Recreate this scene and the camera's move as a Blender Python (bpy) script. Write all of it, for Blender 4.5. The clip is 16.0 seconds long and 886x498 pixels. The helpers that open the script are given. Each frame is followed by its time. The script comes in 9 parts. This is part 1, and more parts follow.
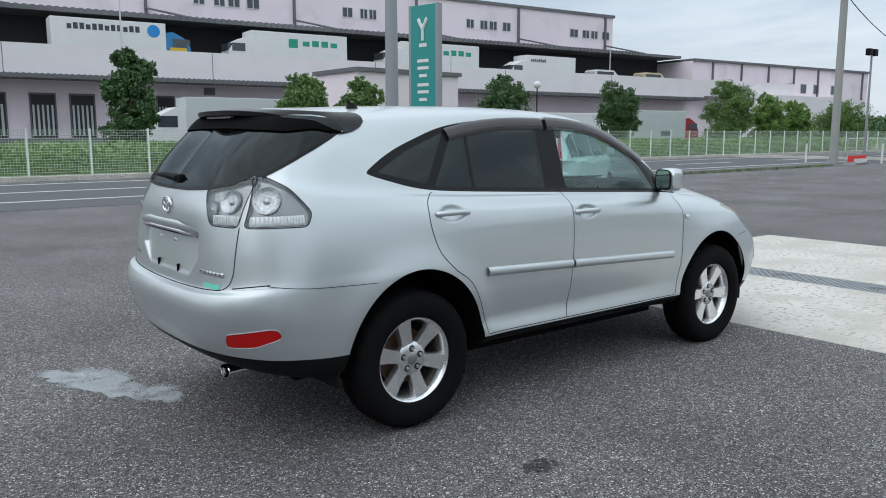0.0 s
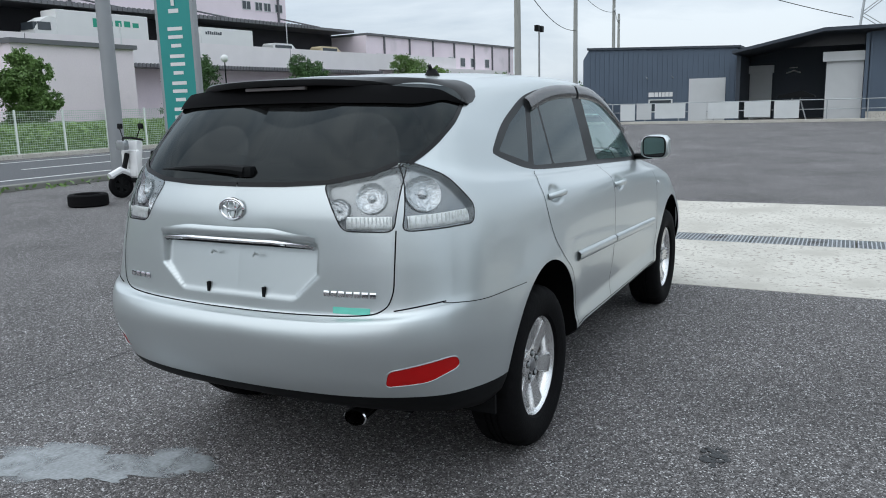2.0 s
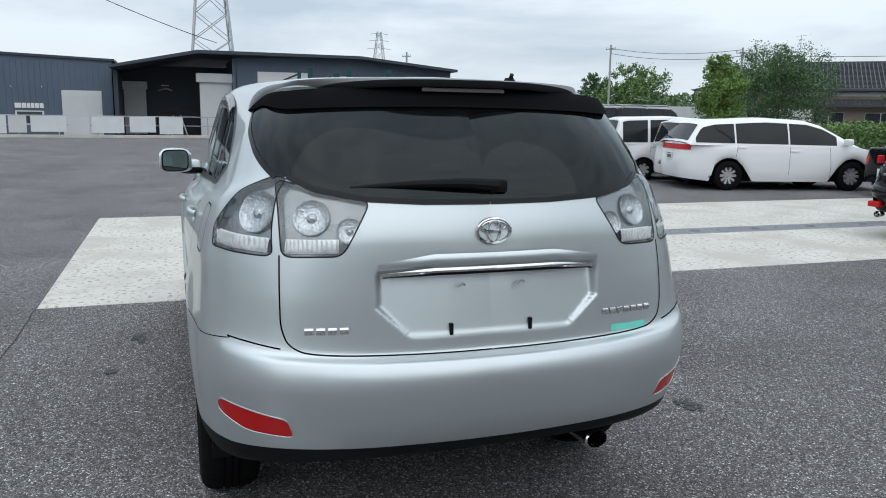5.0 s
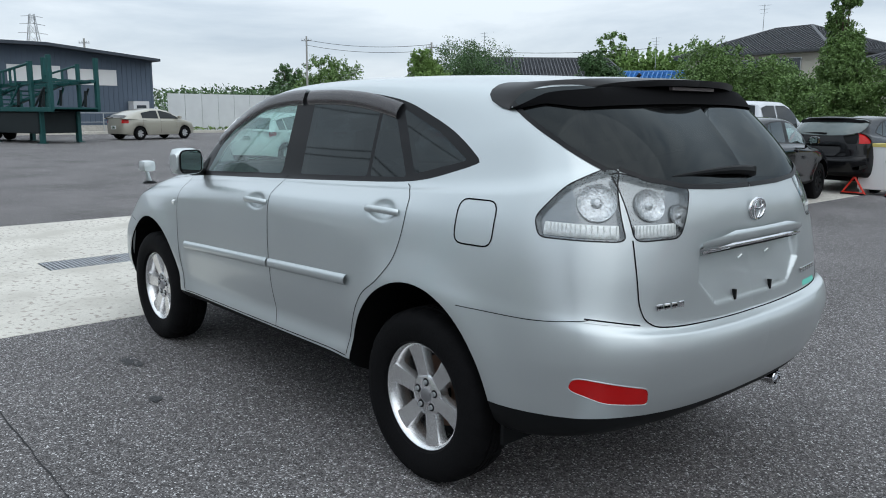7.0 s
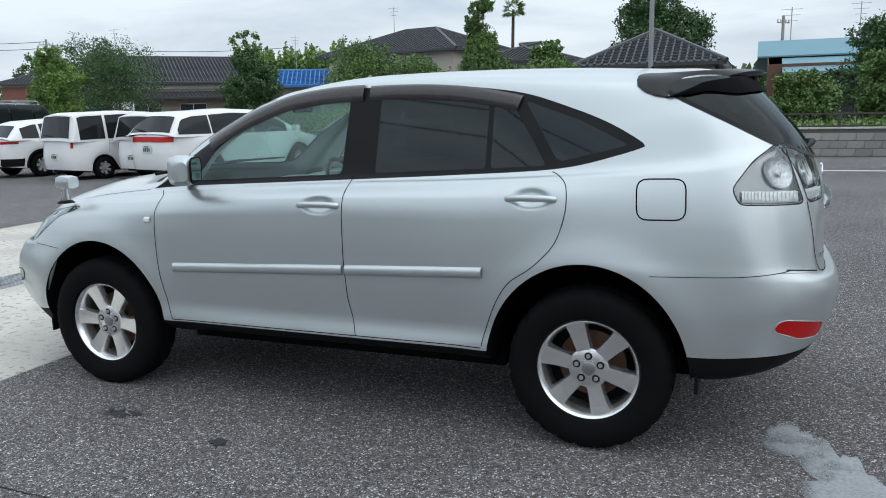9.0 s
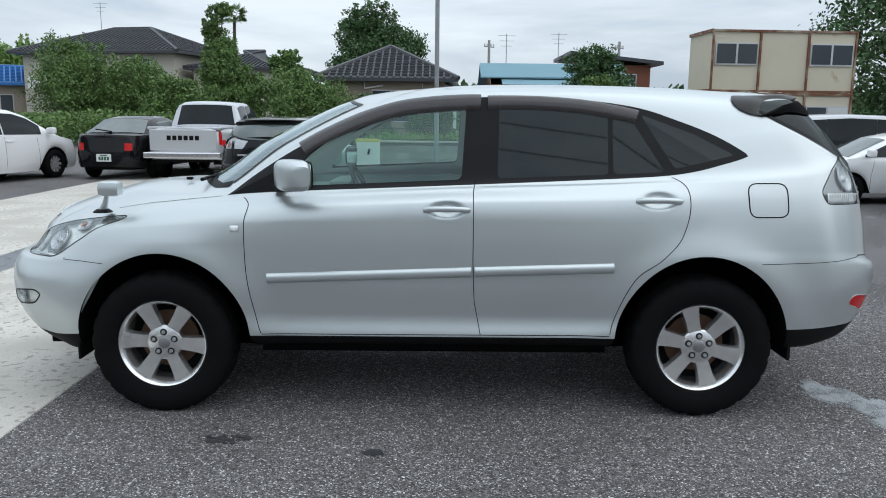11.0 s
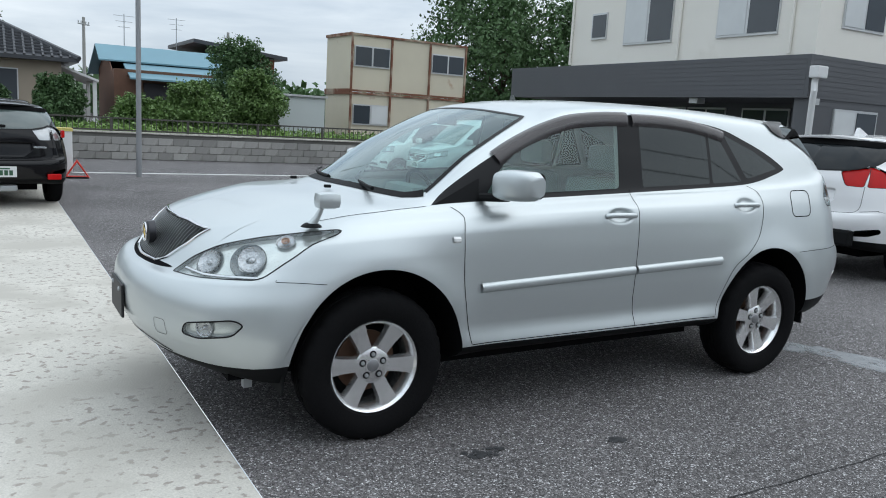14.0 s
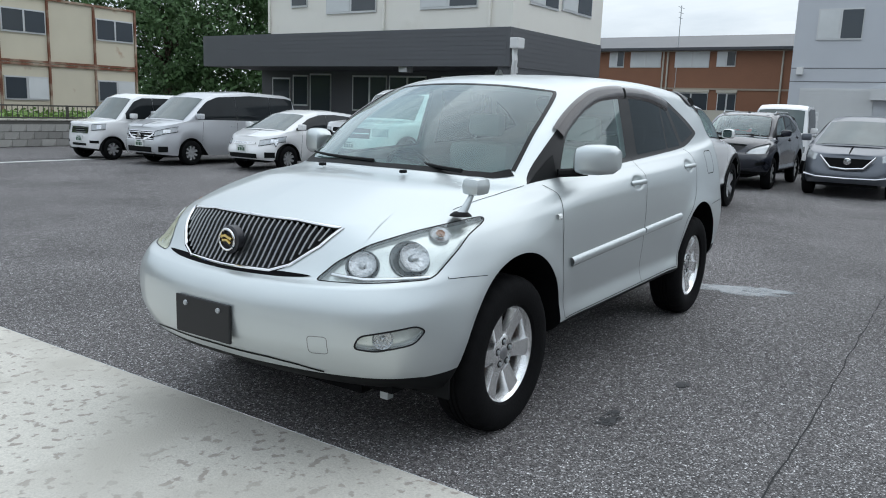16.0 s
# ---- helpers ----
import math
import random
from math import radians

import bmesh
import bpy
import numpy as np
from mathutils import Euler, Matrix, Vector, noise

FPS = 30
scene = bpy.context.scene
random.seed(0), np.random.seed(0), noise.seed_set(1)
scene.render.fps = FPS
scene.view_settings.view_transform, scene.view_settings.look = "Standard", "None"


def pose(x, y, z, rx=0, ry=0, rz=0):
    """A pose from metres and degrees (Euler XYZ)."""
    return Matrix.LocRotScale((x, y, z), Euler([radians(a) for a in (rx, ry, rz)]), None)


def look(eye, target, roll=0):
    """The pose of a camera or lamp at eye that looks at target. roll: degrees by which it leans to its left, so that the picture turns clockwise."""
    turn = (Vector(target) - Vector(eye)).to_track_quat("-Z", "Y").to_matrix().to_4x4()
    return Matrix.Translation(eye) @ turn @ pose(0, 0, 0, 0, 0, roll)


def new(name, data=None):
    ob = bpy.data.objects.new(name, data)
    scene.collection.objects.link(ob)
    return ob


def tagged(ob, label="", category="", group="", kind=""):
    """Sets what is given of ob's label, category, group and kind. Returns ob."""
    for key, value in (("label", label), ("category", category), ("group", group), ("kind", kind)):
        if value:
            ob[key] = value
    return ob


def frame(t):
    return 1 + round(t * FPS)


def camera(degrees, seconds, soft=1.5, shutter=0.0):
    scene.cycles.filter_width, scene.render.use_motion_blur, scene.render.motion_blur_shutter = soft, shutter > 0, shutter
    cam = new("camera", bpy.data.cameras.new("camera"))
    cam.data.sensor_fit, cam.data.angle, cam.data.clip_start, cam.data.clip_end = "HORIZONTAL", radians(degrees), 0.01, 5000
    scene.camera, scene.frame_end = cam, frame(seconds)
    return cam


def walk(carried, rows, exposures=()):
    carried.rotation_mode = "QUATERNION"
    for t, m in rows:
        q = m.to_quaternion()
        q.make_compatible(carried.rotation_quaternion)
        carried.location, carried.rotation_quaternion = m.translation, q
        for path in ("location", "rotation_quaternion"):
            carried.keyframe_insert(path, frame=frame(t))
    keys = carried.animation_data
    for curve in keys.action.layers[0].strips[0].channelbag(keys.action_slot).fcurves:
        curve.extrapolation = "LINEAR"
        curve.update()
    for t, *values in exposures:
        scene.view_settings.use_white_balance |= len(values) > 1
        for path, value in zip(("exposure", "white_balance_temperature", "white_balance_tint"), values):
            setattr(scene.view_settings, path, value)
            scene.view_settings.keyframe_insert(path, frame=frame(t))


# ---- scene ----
cam = camera(59.3, 16.0, 1.0)
PATH = [
    (0, (-3.689, -3.977, 1.511), (-2.443, -2.44, 1.22), -0.1),
    (0.5, (-3.931, -3.481, 1.539), (-2.526, -2.086, 1.256), -1.8),
    (1, (-4.202, -3.013, 1.553), (-2.653, -1.781, 1.269), -2.0),
    (1.5, (-4.364, -2.513, 1.536), (-2.726, -1.411, 1.215), -1.5),
    (2, (-4.504, -2.041, 1.523), (-2.758, -1.136, 1.158), -1.6),
    (2.5, (-4.525, -1.556, 1.512), (-2.69, -0.879, 1.098), -1.2),
    (3, (-4.533, -1.066, 1.52), (-2.634, -0.606, 1.091), -0.7),
    (3.2, (-4.554, -0.855, 1.514), (-2.632, -0.501, 1.09), -0.4),
    (5.3, (-4.522, 1.254, 1.515), (-2.697, 0.506, 1.181), 0.8),
    (5.5, (-4.476, 1.463, 1.506), (-2.675, 0.661, 1.17), 0.8),
    (6, (-4.291, 1.946, 1.5), (-2.562, 1.003, 1.151), 1.1),
    (6.5, (-3.991, 2.378, 1.502), (-2.374, 1.254, 1.152), 0.6),
    (7, (-3.673, 2.816, 1.514), (-2.201, 1.507, 1.163), 0.4),
    (7.5, (-3.273, 3.144, 1.509), (-1.979, 1.659, 1.162), -0.1),
    (8, (-2.894, 3.524, 1.518), (-1.786, 1.893, 1.18), -0.9),
    (8.5, (-2.439, 3.798, 1.497), (-1.509, 2.063, 1.143), -1.0),
    (9, (-1.988, 4.091, 1.502), (-1.255, 2.265, 1.142), -1.3),
    (9.5, (-1.52, 4.358, 1.507), (-0.952, 2.473, 1.156), -0.7),
    (10, (-1.021, 4.514, 1.51), (-0.668, 2.574, 1.178), 0.1),
    (10.2, (-0.819, 4.607, 1.509), (-0.532, 2.657, 1.174), 0.0),
    (12.3, (1.233, 4.673, 1.505), (0.755, 2.759, 1.172), 2.5),
    (12.5, (1.459, 4.656, 1.49), (0.92, 2.757, 1.164), 2.5),
    (13, (1.964, 4.523, 1.502), (1.297, 2.664, 1.185), 3.0),
    (13.5, (2.424, 4.268, 1.495), (1.578, 2.483, 1.186), 3.2),
    (14, (2.897, 4.03, 1.504), (1.892, 2.331, 1.181), 3.3),
    (14.5, (3.299, 3.715, 1.492), (2.128, 2.127, 1.164), 3.6),
    (15, (3.729, 3.409, 1.483), (2.376, 1.974, 1.15), 3.3),
    (15.5, (4.077, 2.989, 1.466), (2.596, 1.689, 1.123), 3.2),
    (16, (4.361, 2.512, 1.453), (2.729, 1.413, 1.093), 2.0),
]
walk(cam, [(t, look(eye, target, roll)) for t, eye, target, roll in PATH])

# ---- daylight: overcast sky with broken cloud ----
world = bpy.data.worlds.new("overcast_sky")
scene.world = world
world.use_nodes = True
wt = world.node_tree
wt.nodes.clear()


def wnode(kind, **sockets):
    nd = wt.nodes.new(kind)
    for key, value in sockets.items():
        nd.inputs[key.replace("_", " ")].default_value = value
    return nd


sky = wt.nodes.new("ShaderNodeTexSky")
sky.sky_type = "NISHITA"
sky.sun_disc = False
sky.sun_elevation, sky.sun_rotation = radians(52), radians(287)
sky.air_density, sky.dust_density = 1.0, 2.0
tc = wt.nodes.new("ShaderNodeTexCoord")
mp = wt.nodes.new("ShaderNodeMapping")
mp.inputs["Scale"].default_value = (1.0, 1.0, 4.5)
cloud = wnode("ShaderNodeTexNoise", Scale=2.3, Detail=7.0, Roughness=0.55, Distortion=0.35)
ramp = wt.nodes.new("ShaderNodeValToRGB")
ramp.color_ramp.elements[0].position, ramp.color_ramp.elements[0].color = 0.34, (0.455, 0.543, 0.640, 1)
ramp.color_ramp.elements[1].position, ramp.color_ramp.elements[1].color = 0.60, (0.745, 0.822, 0.890, 1)
gain = wt.nodes.new("ShaderNodeVectorMath")
gain.operation = "SCALE"
# overcast sky: brighter towards the zenith
sepz = wt.nodes.new("ShaderNodeSeparateXYZ")
lift = wt.nodes.new("ShaderNodeMapRange")
lift.inputs["From Min"].default_value, lift.inputs["From Max"].default_value = 0.0, 1.0
lift.inputs["To Min"].default_value, lift.inputs["To Max"].default_value = 8.8, 17.5
wt.links.new(tc.outputs["Generated"], sepz.inputs[0])
wt.links.new(sepz.outputs["Z"], lift.inputs["Value"])
wt.links.new(lift.outputs["Result"], gain.inputs["Scale"])
mix = wt.nodes.new("ShaderNodeMix")
mix.data_type = "RGBA"
mix.inputs["Factor"].default_value = 0.90
bg = wnode("ShaderNodeBackground", Strength=0.11)
wo = wt.nodes.new("ShaderNodeOutputWorld")
wt.links.new(tc.outputs["Generated"], mp.inputs["Vector"])
wt.links.new(mp.outputs["Vector"], cloud.inputs["Vector"])
wt.links.new(cloud.outputs["Fac"], ramp.inputs["Fac"])
wt.links.new(ramp.outputs["Color"], gain.inputs[0])
wt.links.new(sky.outputs["Color"], mix.inputs["A"])
wt.links.new(gain.outputs["Vector"], mix.inputs["B"])
wt.links.new(mix.outputs["Result"], bg.inputs["Color"])
wt.links.new(bg.outputs["Background"], wo.inputs["Surface"])
sun_data = bpy.data.lights.new("sun", "SUN")
sun_data.energy, sun_data.angle, sun_data.color = 0.62, radians(85), (1.0, 0.985, 0.955)
sun = new("sun", sun_data)
sun.matrix_world = look((-10, 3, 14), (0, 0, 0))
scene.view_settings.exposure = 0.15

# ---- materials ----
MATS = {}


def material(name, color, rough=0.6, metal=0.0, vary=0.12, size=1.0, grain=0.0, grain_size=60.0, bump=0.0, coat=0.0, spec=0.5,
             trans=0.0, ior=1.45, alpha=1.0, emit=0.0, per_piece=0.0, rvary=0.1, dark=None, speck=None):
    """A surface: colour varied by a large and a fine noise, with bump and optional second colour in stains."""
    if name in MATS:
        return MATS[name]
    m = bpy.data.materials.new(name)
    m.use_nodes = True
    nt = m.node_tree
    p = nt.nodes["Principled BSDF"]
    p.inputs["Roughness"].default_value = rough
    p.inputs["Metallic"].default_value = metal
    p.inputs["Coat Weight"].default_value = coat
    p.inputs["Coat Roughness"].default_value = 0.04
    p.inputs["Specular IOR Level"].default_value = spec
    p.inputs["IOR"].default_value = ior
    p.inputs["Transmission Weight"].default_value = trans
    p.inputs["Alpha"].default_value = alpha
    link = nt.links.new
    tcn = nt.nodes.new("ShaderNodeTexCoord")
    big = nt.nodes.new("ShaderNodeTexNoise")
    big.inputs["Scale"].default_value, big.inputs["Detail"].default_value = size, 5
    link(tcn.outputs["Object"], big.inputs["Vector"])
    fine = nt.nodes.new("ShaderNodeTexNoise")
    fine.inputs["Scale"].default_value, fine.inputs["Detail"].default_value = grain_size, 3
    link(tcn.outputs["Object"], fine.inputs["Vector"])

    def math_node(op, a, b):
        nd = nt.nodes.new("ShaderNodeMath")
        nd.operation = op
        for n, v in enumerate((a, b)):
            if isinstance(v, (int, float)):
                nd.inputs[n].default_value = v
            else:
                link(v, nd.inputs[n])
        return nd.outputs[0]

    gain = math_node("ADD", math_node("MULTIPLY", big.outputs["Fac"], 2 * vary), 1 - vary)
    if grain:
        gain = math_node("MULTIPLY", gain, math_node("ADD", math_node("MULTIPLY", fine.outputs["Fac"], 2 * grain), 1 - grain))
    if per_piece:
        info = nt.nodes.new("ShaderNodeObjectInfo")
        gain = math_node("MULTIPLY", gain, math_node("ADD", math_node("MULTIPLY", info.outputs["Random"], 2 * per_piece), 1 - per_piece))
    base = nt.nodes.new("ShaderNodeVectorMath")
    base.operation = "SCALE"
    base.inputs[0].default_value = color[:3]
    link(gain, base.inputs["Scale"])
    out = base.outputs["Vector"]
    for spec2 in (dark, speck):
        if spec2:
            col2, sc, lo, hi = spec2
            nz = nt.nodes.new("ShaderNodeTexNoise")
            nz.inputs["Scale"].default_value, nz.inputs["Detail"].default_value = sc, 6
            link(tcn.outputs["Object"], nz.inputs["Vector"])
            mr = nt.nodes.new("ShaderNodeMapRange")
            mr.inputs["From Min"].default_value, mr.inputs["From Max"].default_value = lo, hi
            link(nz.outputs["Fac"], mr.inputs["Value"])
            mx = nt.nodes.new("ShaderNodeMix")
            mx.data_type = "RGBA"
            link(mr.outputs["Result"], mx.inputs["Factor"])
            link(out, mx.inputs["A"])
            mx.inputs["B"].default_value = (*col2, 1)
            out = mx.outputs["Result"]
    link(out, p.inputs["Base Color"])
    link(math_node("ADD", math_node("MULTIPLY", big.outputs["Fac"], 2 * rvary * rough), rough * (1 - rvary)), p.inputs["Roughness"])
    if bump:
        bp = nt.nodes.new("ShaderNodeBump")
        bp.inputs["Strength"].default_value, bp.inputs["Distance"].default_value = min(1, bump), 0.01
        link(fine.outputs["Fac"], bp.inputs["Height"])
        link(bp.outputs["Normal"], p.inputs["Normal"])
    if emit:
        p.inputs["Emission Color"].default_value = (*color[:3], 1)
        p.inputs["Emission Strength"].default_value = emit
    MATS[name] = m
    return m




def aggregate(name, lo, hi, scale):
    """Coarse asphalt: stones of many greys set in dark binder, with faint large stains."""
    m = material(name, lo, 0.80, vary=0.2, size=0.35, spec=0.17)
    nt = m.node_tree
    p = nt.nodes["Principled BSDF"]
    tcn = nt.nodes.new("ShaderNodeTexCoord")
    vo = nt.nodes.new("ShaderNodeTexVoronoi")
    vo.inputs["Scale"].default_value = scale
    nt.links.new(tcn.outputs["Object"], vo.inputs["Vector"])
    stone = nt.nodes.new("ShaderNodeValToRGB")
    el = stone.color_ramp.elements
    el[0].position, el[0].color = 0.0, (*[0.35 * c for c in lo], 1)
    el[1].position, el[1].color = 1.0, (*hi, 1)
    for at, k in ((0.30, 0.72), (0.62, 1.0), (0.86, 1.5)):
        e = el.new(at)
        e.color = (*[k * c for c in lo], 1)
    e = el.new(0.96)
    e.color = (*[0.62 * c for c in hi], 1)
    sep = nt.nodes.new("ShaderNodeSeparateColor")
    nt.links.new(vo.outputs["Color"], sep.inputs[0])
    nt.links.new(sep.outputs[0], stone.inputs["Fac"])
    big = nt.nodes.new("ShaderNodeTexNoise")
    big.inputs["Scale"].default_value, big.inputs["Detail"].default_value = 0.6, 6
    nt.links.new(tcn.outputs["Object"], big.inputs["Vector"])
    mr = nt.nodes.new("ShaderNodeMapRange")
    mr.inputs["From Min"].default_value, mr.inputs["From Max"].default_value = 0.3, 0.7
    mr.inputs["To Min"].default_value, mr.inputs["To Max"].default_value = 0.78, 1.18
    nt.links.new(big.outputs["Fac"], mr.inputs["Value"])
    mid = nt.nodes.new("ShaderNodeTexNoise")
    mid.inputs["Scale"].default_value, mid.inputs["Detail"].default_value, mid.inputs["Roughness"].default_value = 28.0, 5, 0.7
    nt.links.new(tcn.outputs["Object"], mid.inputs["Vector"])
    mr2 = nt.nodes.new("ShaderNodeMapRange")
    mr2.inputs["From Min"].default_value, mr2.inputs["From Max"].default_value = 0.3, 0.7
    mr2.inputs["To Min"].default_value, mr2.inputs["To Max"].default_value = 0.62, 1.38
    nt.links.new(mid.outputs["Fac"], mr2.inputs["Value"])
    both = nt.nodes.new("ShaderNodeMath")
    both.operation = "MULTIPLY"
    nt.links.new(mr.outputs["Result"], both.inputs[0])
    nt.links.new(mr2.outputs["Result"], both.inputs[1])
    sc = nt.nodes.new("ShaderNodeVectorMath")
    sc.operation = "SCALE"
    nt.links.new(stone.outputs["Color"], sc.inputs[0])
    nt.links.new(both.outputs[0], sc.inputs["Scale"])
    nt.links.new(sc.outputs["Vector"], p.inputs["Base Color"])
    bp = nt.nodes.new("ShaderNodeBump")
    bp.inputs["Strength"].default_value, bp.inputs["Distance"].default_value = 0.8, 0.006
    nt.links.new(vo.outputs["Distance"], bp.inputs["Height"])
    bp.invert = True
    nt.links.new(bp.outputs["Normal"], p.inputs["Normal"])
    return m


ASPHALT = aggregate("asphalt", (0.146, 0.138, 0.137), (0.70, 0.69, 0.69), 150.0)
ROAD = material("road_asphalt", (0.085, 0.087, 0.093), 0.8, vary=0.15, size=0.5, grain=0.4, grain_size=60, bump=0.4)
CONCRETE = material("concrete", (0.56, 0.535, 0.48), 0.85, vary=0.22, size=0.9, grain=0.28, grain_size=110, bump=0.35,
                    dark=((0.335, 0.300, 0.265), 19.0, 0.560, 0.625), speck=((0.46, 0.435, 0.385), 1.3, 0.48, 0.64))
WHITE_LINE = material("road_marking", (0.62, 0.62, 0.60), 0.8, vary=0.12, size=3, grain=0.25, grain_size=40)
GALV = material("galvanised_steel", (0.42, 0.44, 0.45), 0.5, 0.6, vary=0.1, size=3)
BLACK = material("black_plastic", (0.007, 0.0075, 0.008), 0.55, vary=0.1, size=5, spec=0.14)
RUBBER = material("tyre_rubber", (0.0070, 0.0070, 0.0075), 0.75, vary=0.25, size=8, grain=0.2, grain_size=80, bump=0.2, spec=0.08)
WHITE_PAINT = material("white_car_paint", (0.80, 0.80, 0.80), 0.25, vary=0.02, coat=0.8)
BLACK_PAINT = material("black_car_paint", (0.006, 0.006, 0.007), 0.08, vary=0.05, spec=0.36)
GREY_PAINT = material("grey_car_paint", (0.11, 0.12, 0.14), 0.3, 0.5, vary=0.05, coat=0.4)
SILVER_PAINT2 = material("silver_grey_car_paint", (0.56, 0.57, 0.59), 0.35, 0.5, vary=0.04, coat=0.8)
BEIGE_PAINT = material("beige_car_paint", (0.40, 0.38, 0.32), 0.35, 0.4, vary=0.04, coat=0.8)
CHROME = material("chrome", (0.75, 0.75, 0.76), 0.08, 1.0, vary=0.03)
ALLOY = material("alloy_wheel", (0.80, 0.80, 0.80), 0.25, 0.90, vary=0.12, size=9, grain=0.08)
RED_LENS = material("red_lens", (0.50, 0.008, 0.008), 0.22, vary=0.1, size=12, spec=0.35)
PLATE = material("plate_white", (0.70, 0.71, 0.70), 0.5, vary=0.04)
PLATE_INK = material("plate_ink", (0.03, 0.09, 0.05), 0.5, vary=0.04)
LEAF_A = material("foliage_mid", (0.118, 0.200, 0.056), 0.6, vary=0.5, size=0.8, grain=0.3, grain_size=6)
LEAF_B = material("foliage_dark", (0.062, 0.124, 0.042), 0.6, vary=0.5, size=0.8, grain=0.3, grain_size=6)
LEAF_C = material("foliage_light", (0.15, 0.25, 0.06), 0.6, vary=0.45, size=0.8, grain=0.3, grain_size=6)
BARK = material("bark", (0.10, 0.075, 0.055), 0.9, vary=0.3, size=6, grain=0.3, grain_size=30, bump=0.5)
GRASS = material("grass", (0.075, 0.135, 0.034), 0.9, vary=0.45, size=0.6, grain=0.4, grain_size=25, bump=0.8)


# ---- mesh helpers ----
class Shape:
    """Vertices and faces of one mesh, built up from simple solids."""

    def __init__(self):
        self.v, self.f = [], []

    def add(self, verts, faces, m=None):
        n = len(self.v)
        self.v += [tuple(m @ Vector(p)) if m else tuple(p) for p in verts]
        self.f += [tuple(n + i for i in face) for face in faces]
        return self

    def box(self, x0, x1, y0, y1, z0, z1, m=None, bev=0.0):
        if bev <= 0:
            vs = [(x, y, z) for x in (x0, x1) for y in (y0, y1) for z in (z0, z1)]
            return self.add(vs, [(0, 1, 3, 2), (4, 6, 7, 5), (0, 4, 5, 1), (2, 3, 7, 6), (0, 2, 6, 4), (1, 5, 7, 3)], m)
        bm = bmesh.new()
        bmesh.ops.create_cube(bm, size=1.0)
        for q in bm.verts:
            q.co = Vector(((x0 + x1) / 2 + q.co.x * (x1 - x0), (y0 + y1) / 2 + q.co.y * (y1 - y0), (z0 + z1) / 2 + q.co.z * (z1 - z0)))
        bmesh.ops.bevel(bm, geom=bm.edges[:], offset=bev, segments=2, affect="EDGES", profile=0.6)
        return self.take(bm, m)

    def take(self, bm, m=None):
        bm.verts.index_update()
        self.add([q.co.copy() for q in bm.verts], [[q.index for q in face.verts] for face in bm.faces], m)
        bm.free()
        return self

    def tube(self, pts, r, n=8, r1=None, closed=False, cap=True):
        """A round bar along points; r1: the radius at its end."""
        pts = [Vector(p) for p in pts]
        rings, side = [], None
        for i, p in enumerate(pts):
            a, b = pts[max(i - 1, 0)], pts[min(i + 1, len(pts) - 1)]
            if closed:
                a, b = pts[i - 1], pts[(i + 1) % len(pts)]
            d = (b - a).normalized()
            if side is None:
                side = d.orthogonal().normalized()
            side = (side - d * side.dot(d)).normalized()
            up = d.cross(side)
            k = r if r1 is None else r + (r1 - r) * i / max(1, len(pts) - 1)
            rings.append([p + k * (math.cos(2 * math.pi * j / n) * side + math.sin(2 * math.pi * j / n) * up) for j in range(n)])
        vs = [q for ring in rings for q in ring]
        fs = []
        for i in range(len(pts) if closed else len(pts) - 1):
            k = (i + 1) % len(pts)
            fs += [(i * n + j, i * n + (j + 1) % n, k * n + (j + 1) % n, k * n + j) for j in range(n)]
        if cap and not closed:
            fs += [tuple(range(n))[::-1], tuple((len(pts) - 1) * n + j for j in range(n))]
        return self.add(vs, fs)

    def lathe(self, prof, n=32, m=None, close=False):
        """A profile of (radius, along) turned about the y axis."""
        vs = [(r * math.cos(2 * math.pi * j / n), a, r * math.sin(2 * math.pi * j / n)) for r, a in prof for j in range(n)]
        fs = []
        for i in range(len(prof) - (0 if close else 1)):
            k = (i + 1) % len(prof)
            fs += [(i * n + j, k * n + j, k * n + (j + 1) % n, i * n + (j + 1) % n) for j in range(n)]
        return self.add(vs, fs, m)

    def prism(self, poly, t0, t1, axis="y", m=None):
        """A polygon pushed from t0 to t1 along an axis; the polygon lies in the other two."""
        def put(a, b, t):
            return {"x": (t, a, b), "y": (a, t, b), "z": (a, b, t)}[axis]
        n = len(poly)
        vs = [put(a, b, t0) for a, b in poly] + [put(a, b, t1) for a, b in poly]
        fs = [tuple(range(n)), tuple(range(n, 2 * n))[::-1]] + [(i, n + i, n + (i + 1) % n, (i + 1) % n) for i in range(n)]
        return self.add(vs, fs, m)

    def mesh(self, name, smooth=False, fix=True):
        me = bpy.data.meshes.new(name)
        me.from_pydata(self.v, [], self.f)
        if fix:
            bm = bmesh.new()
            bm.from_mesh(me)
            bmesh.ops.recalc_face_normals(bm, faces=bm.faces[:])
            bm.to_mesh(me)
            bm.free()
        if smooth:
            me.polygons.foreach_set("use_smooth", [True] * len(me.polygons))
            me.set_sharp_from_angle(angle=radians(38))
        return me


def part(name, shape, mat, parent=None, label="", smooth=False, at=None, fix=True):
    """One mesh object: a part under its parent, or a thing of its own."""
    me = shape if isinstance(shape, bpy.types.Mesh) else shape.mesh(name, smooth, fix)
    if mat and not me.materials:
        me.materials.append(mat)
    ob = new(name, me)
    if at is not None:
        ob.matrix_basis = at
    if parent:
        ob.parent = parent
    if label:
        tagged(ob, label)
    return ob


def thing(name, label, category, at=None, group="", kind=""):
    ob = new(name)
    ob.empty_display_size = 0.2
    if at is not None:
        ob.matrix_basis = at
    return tagged(ob, label, category, group, kind)


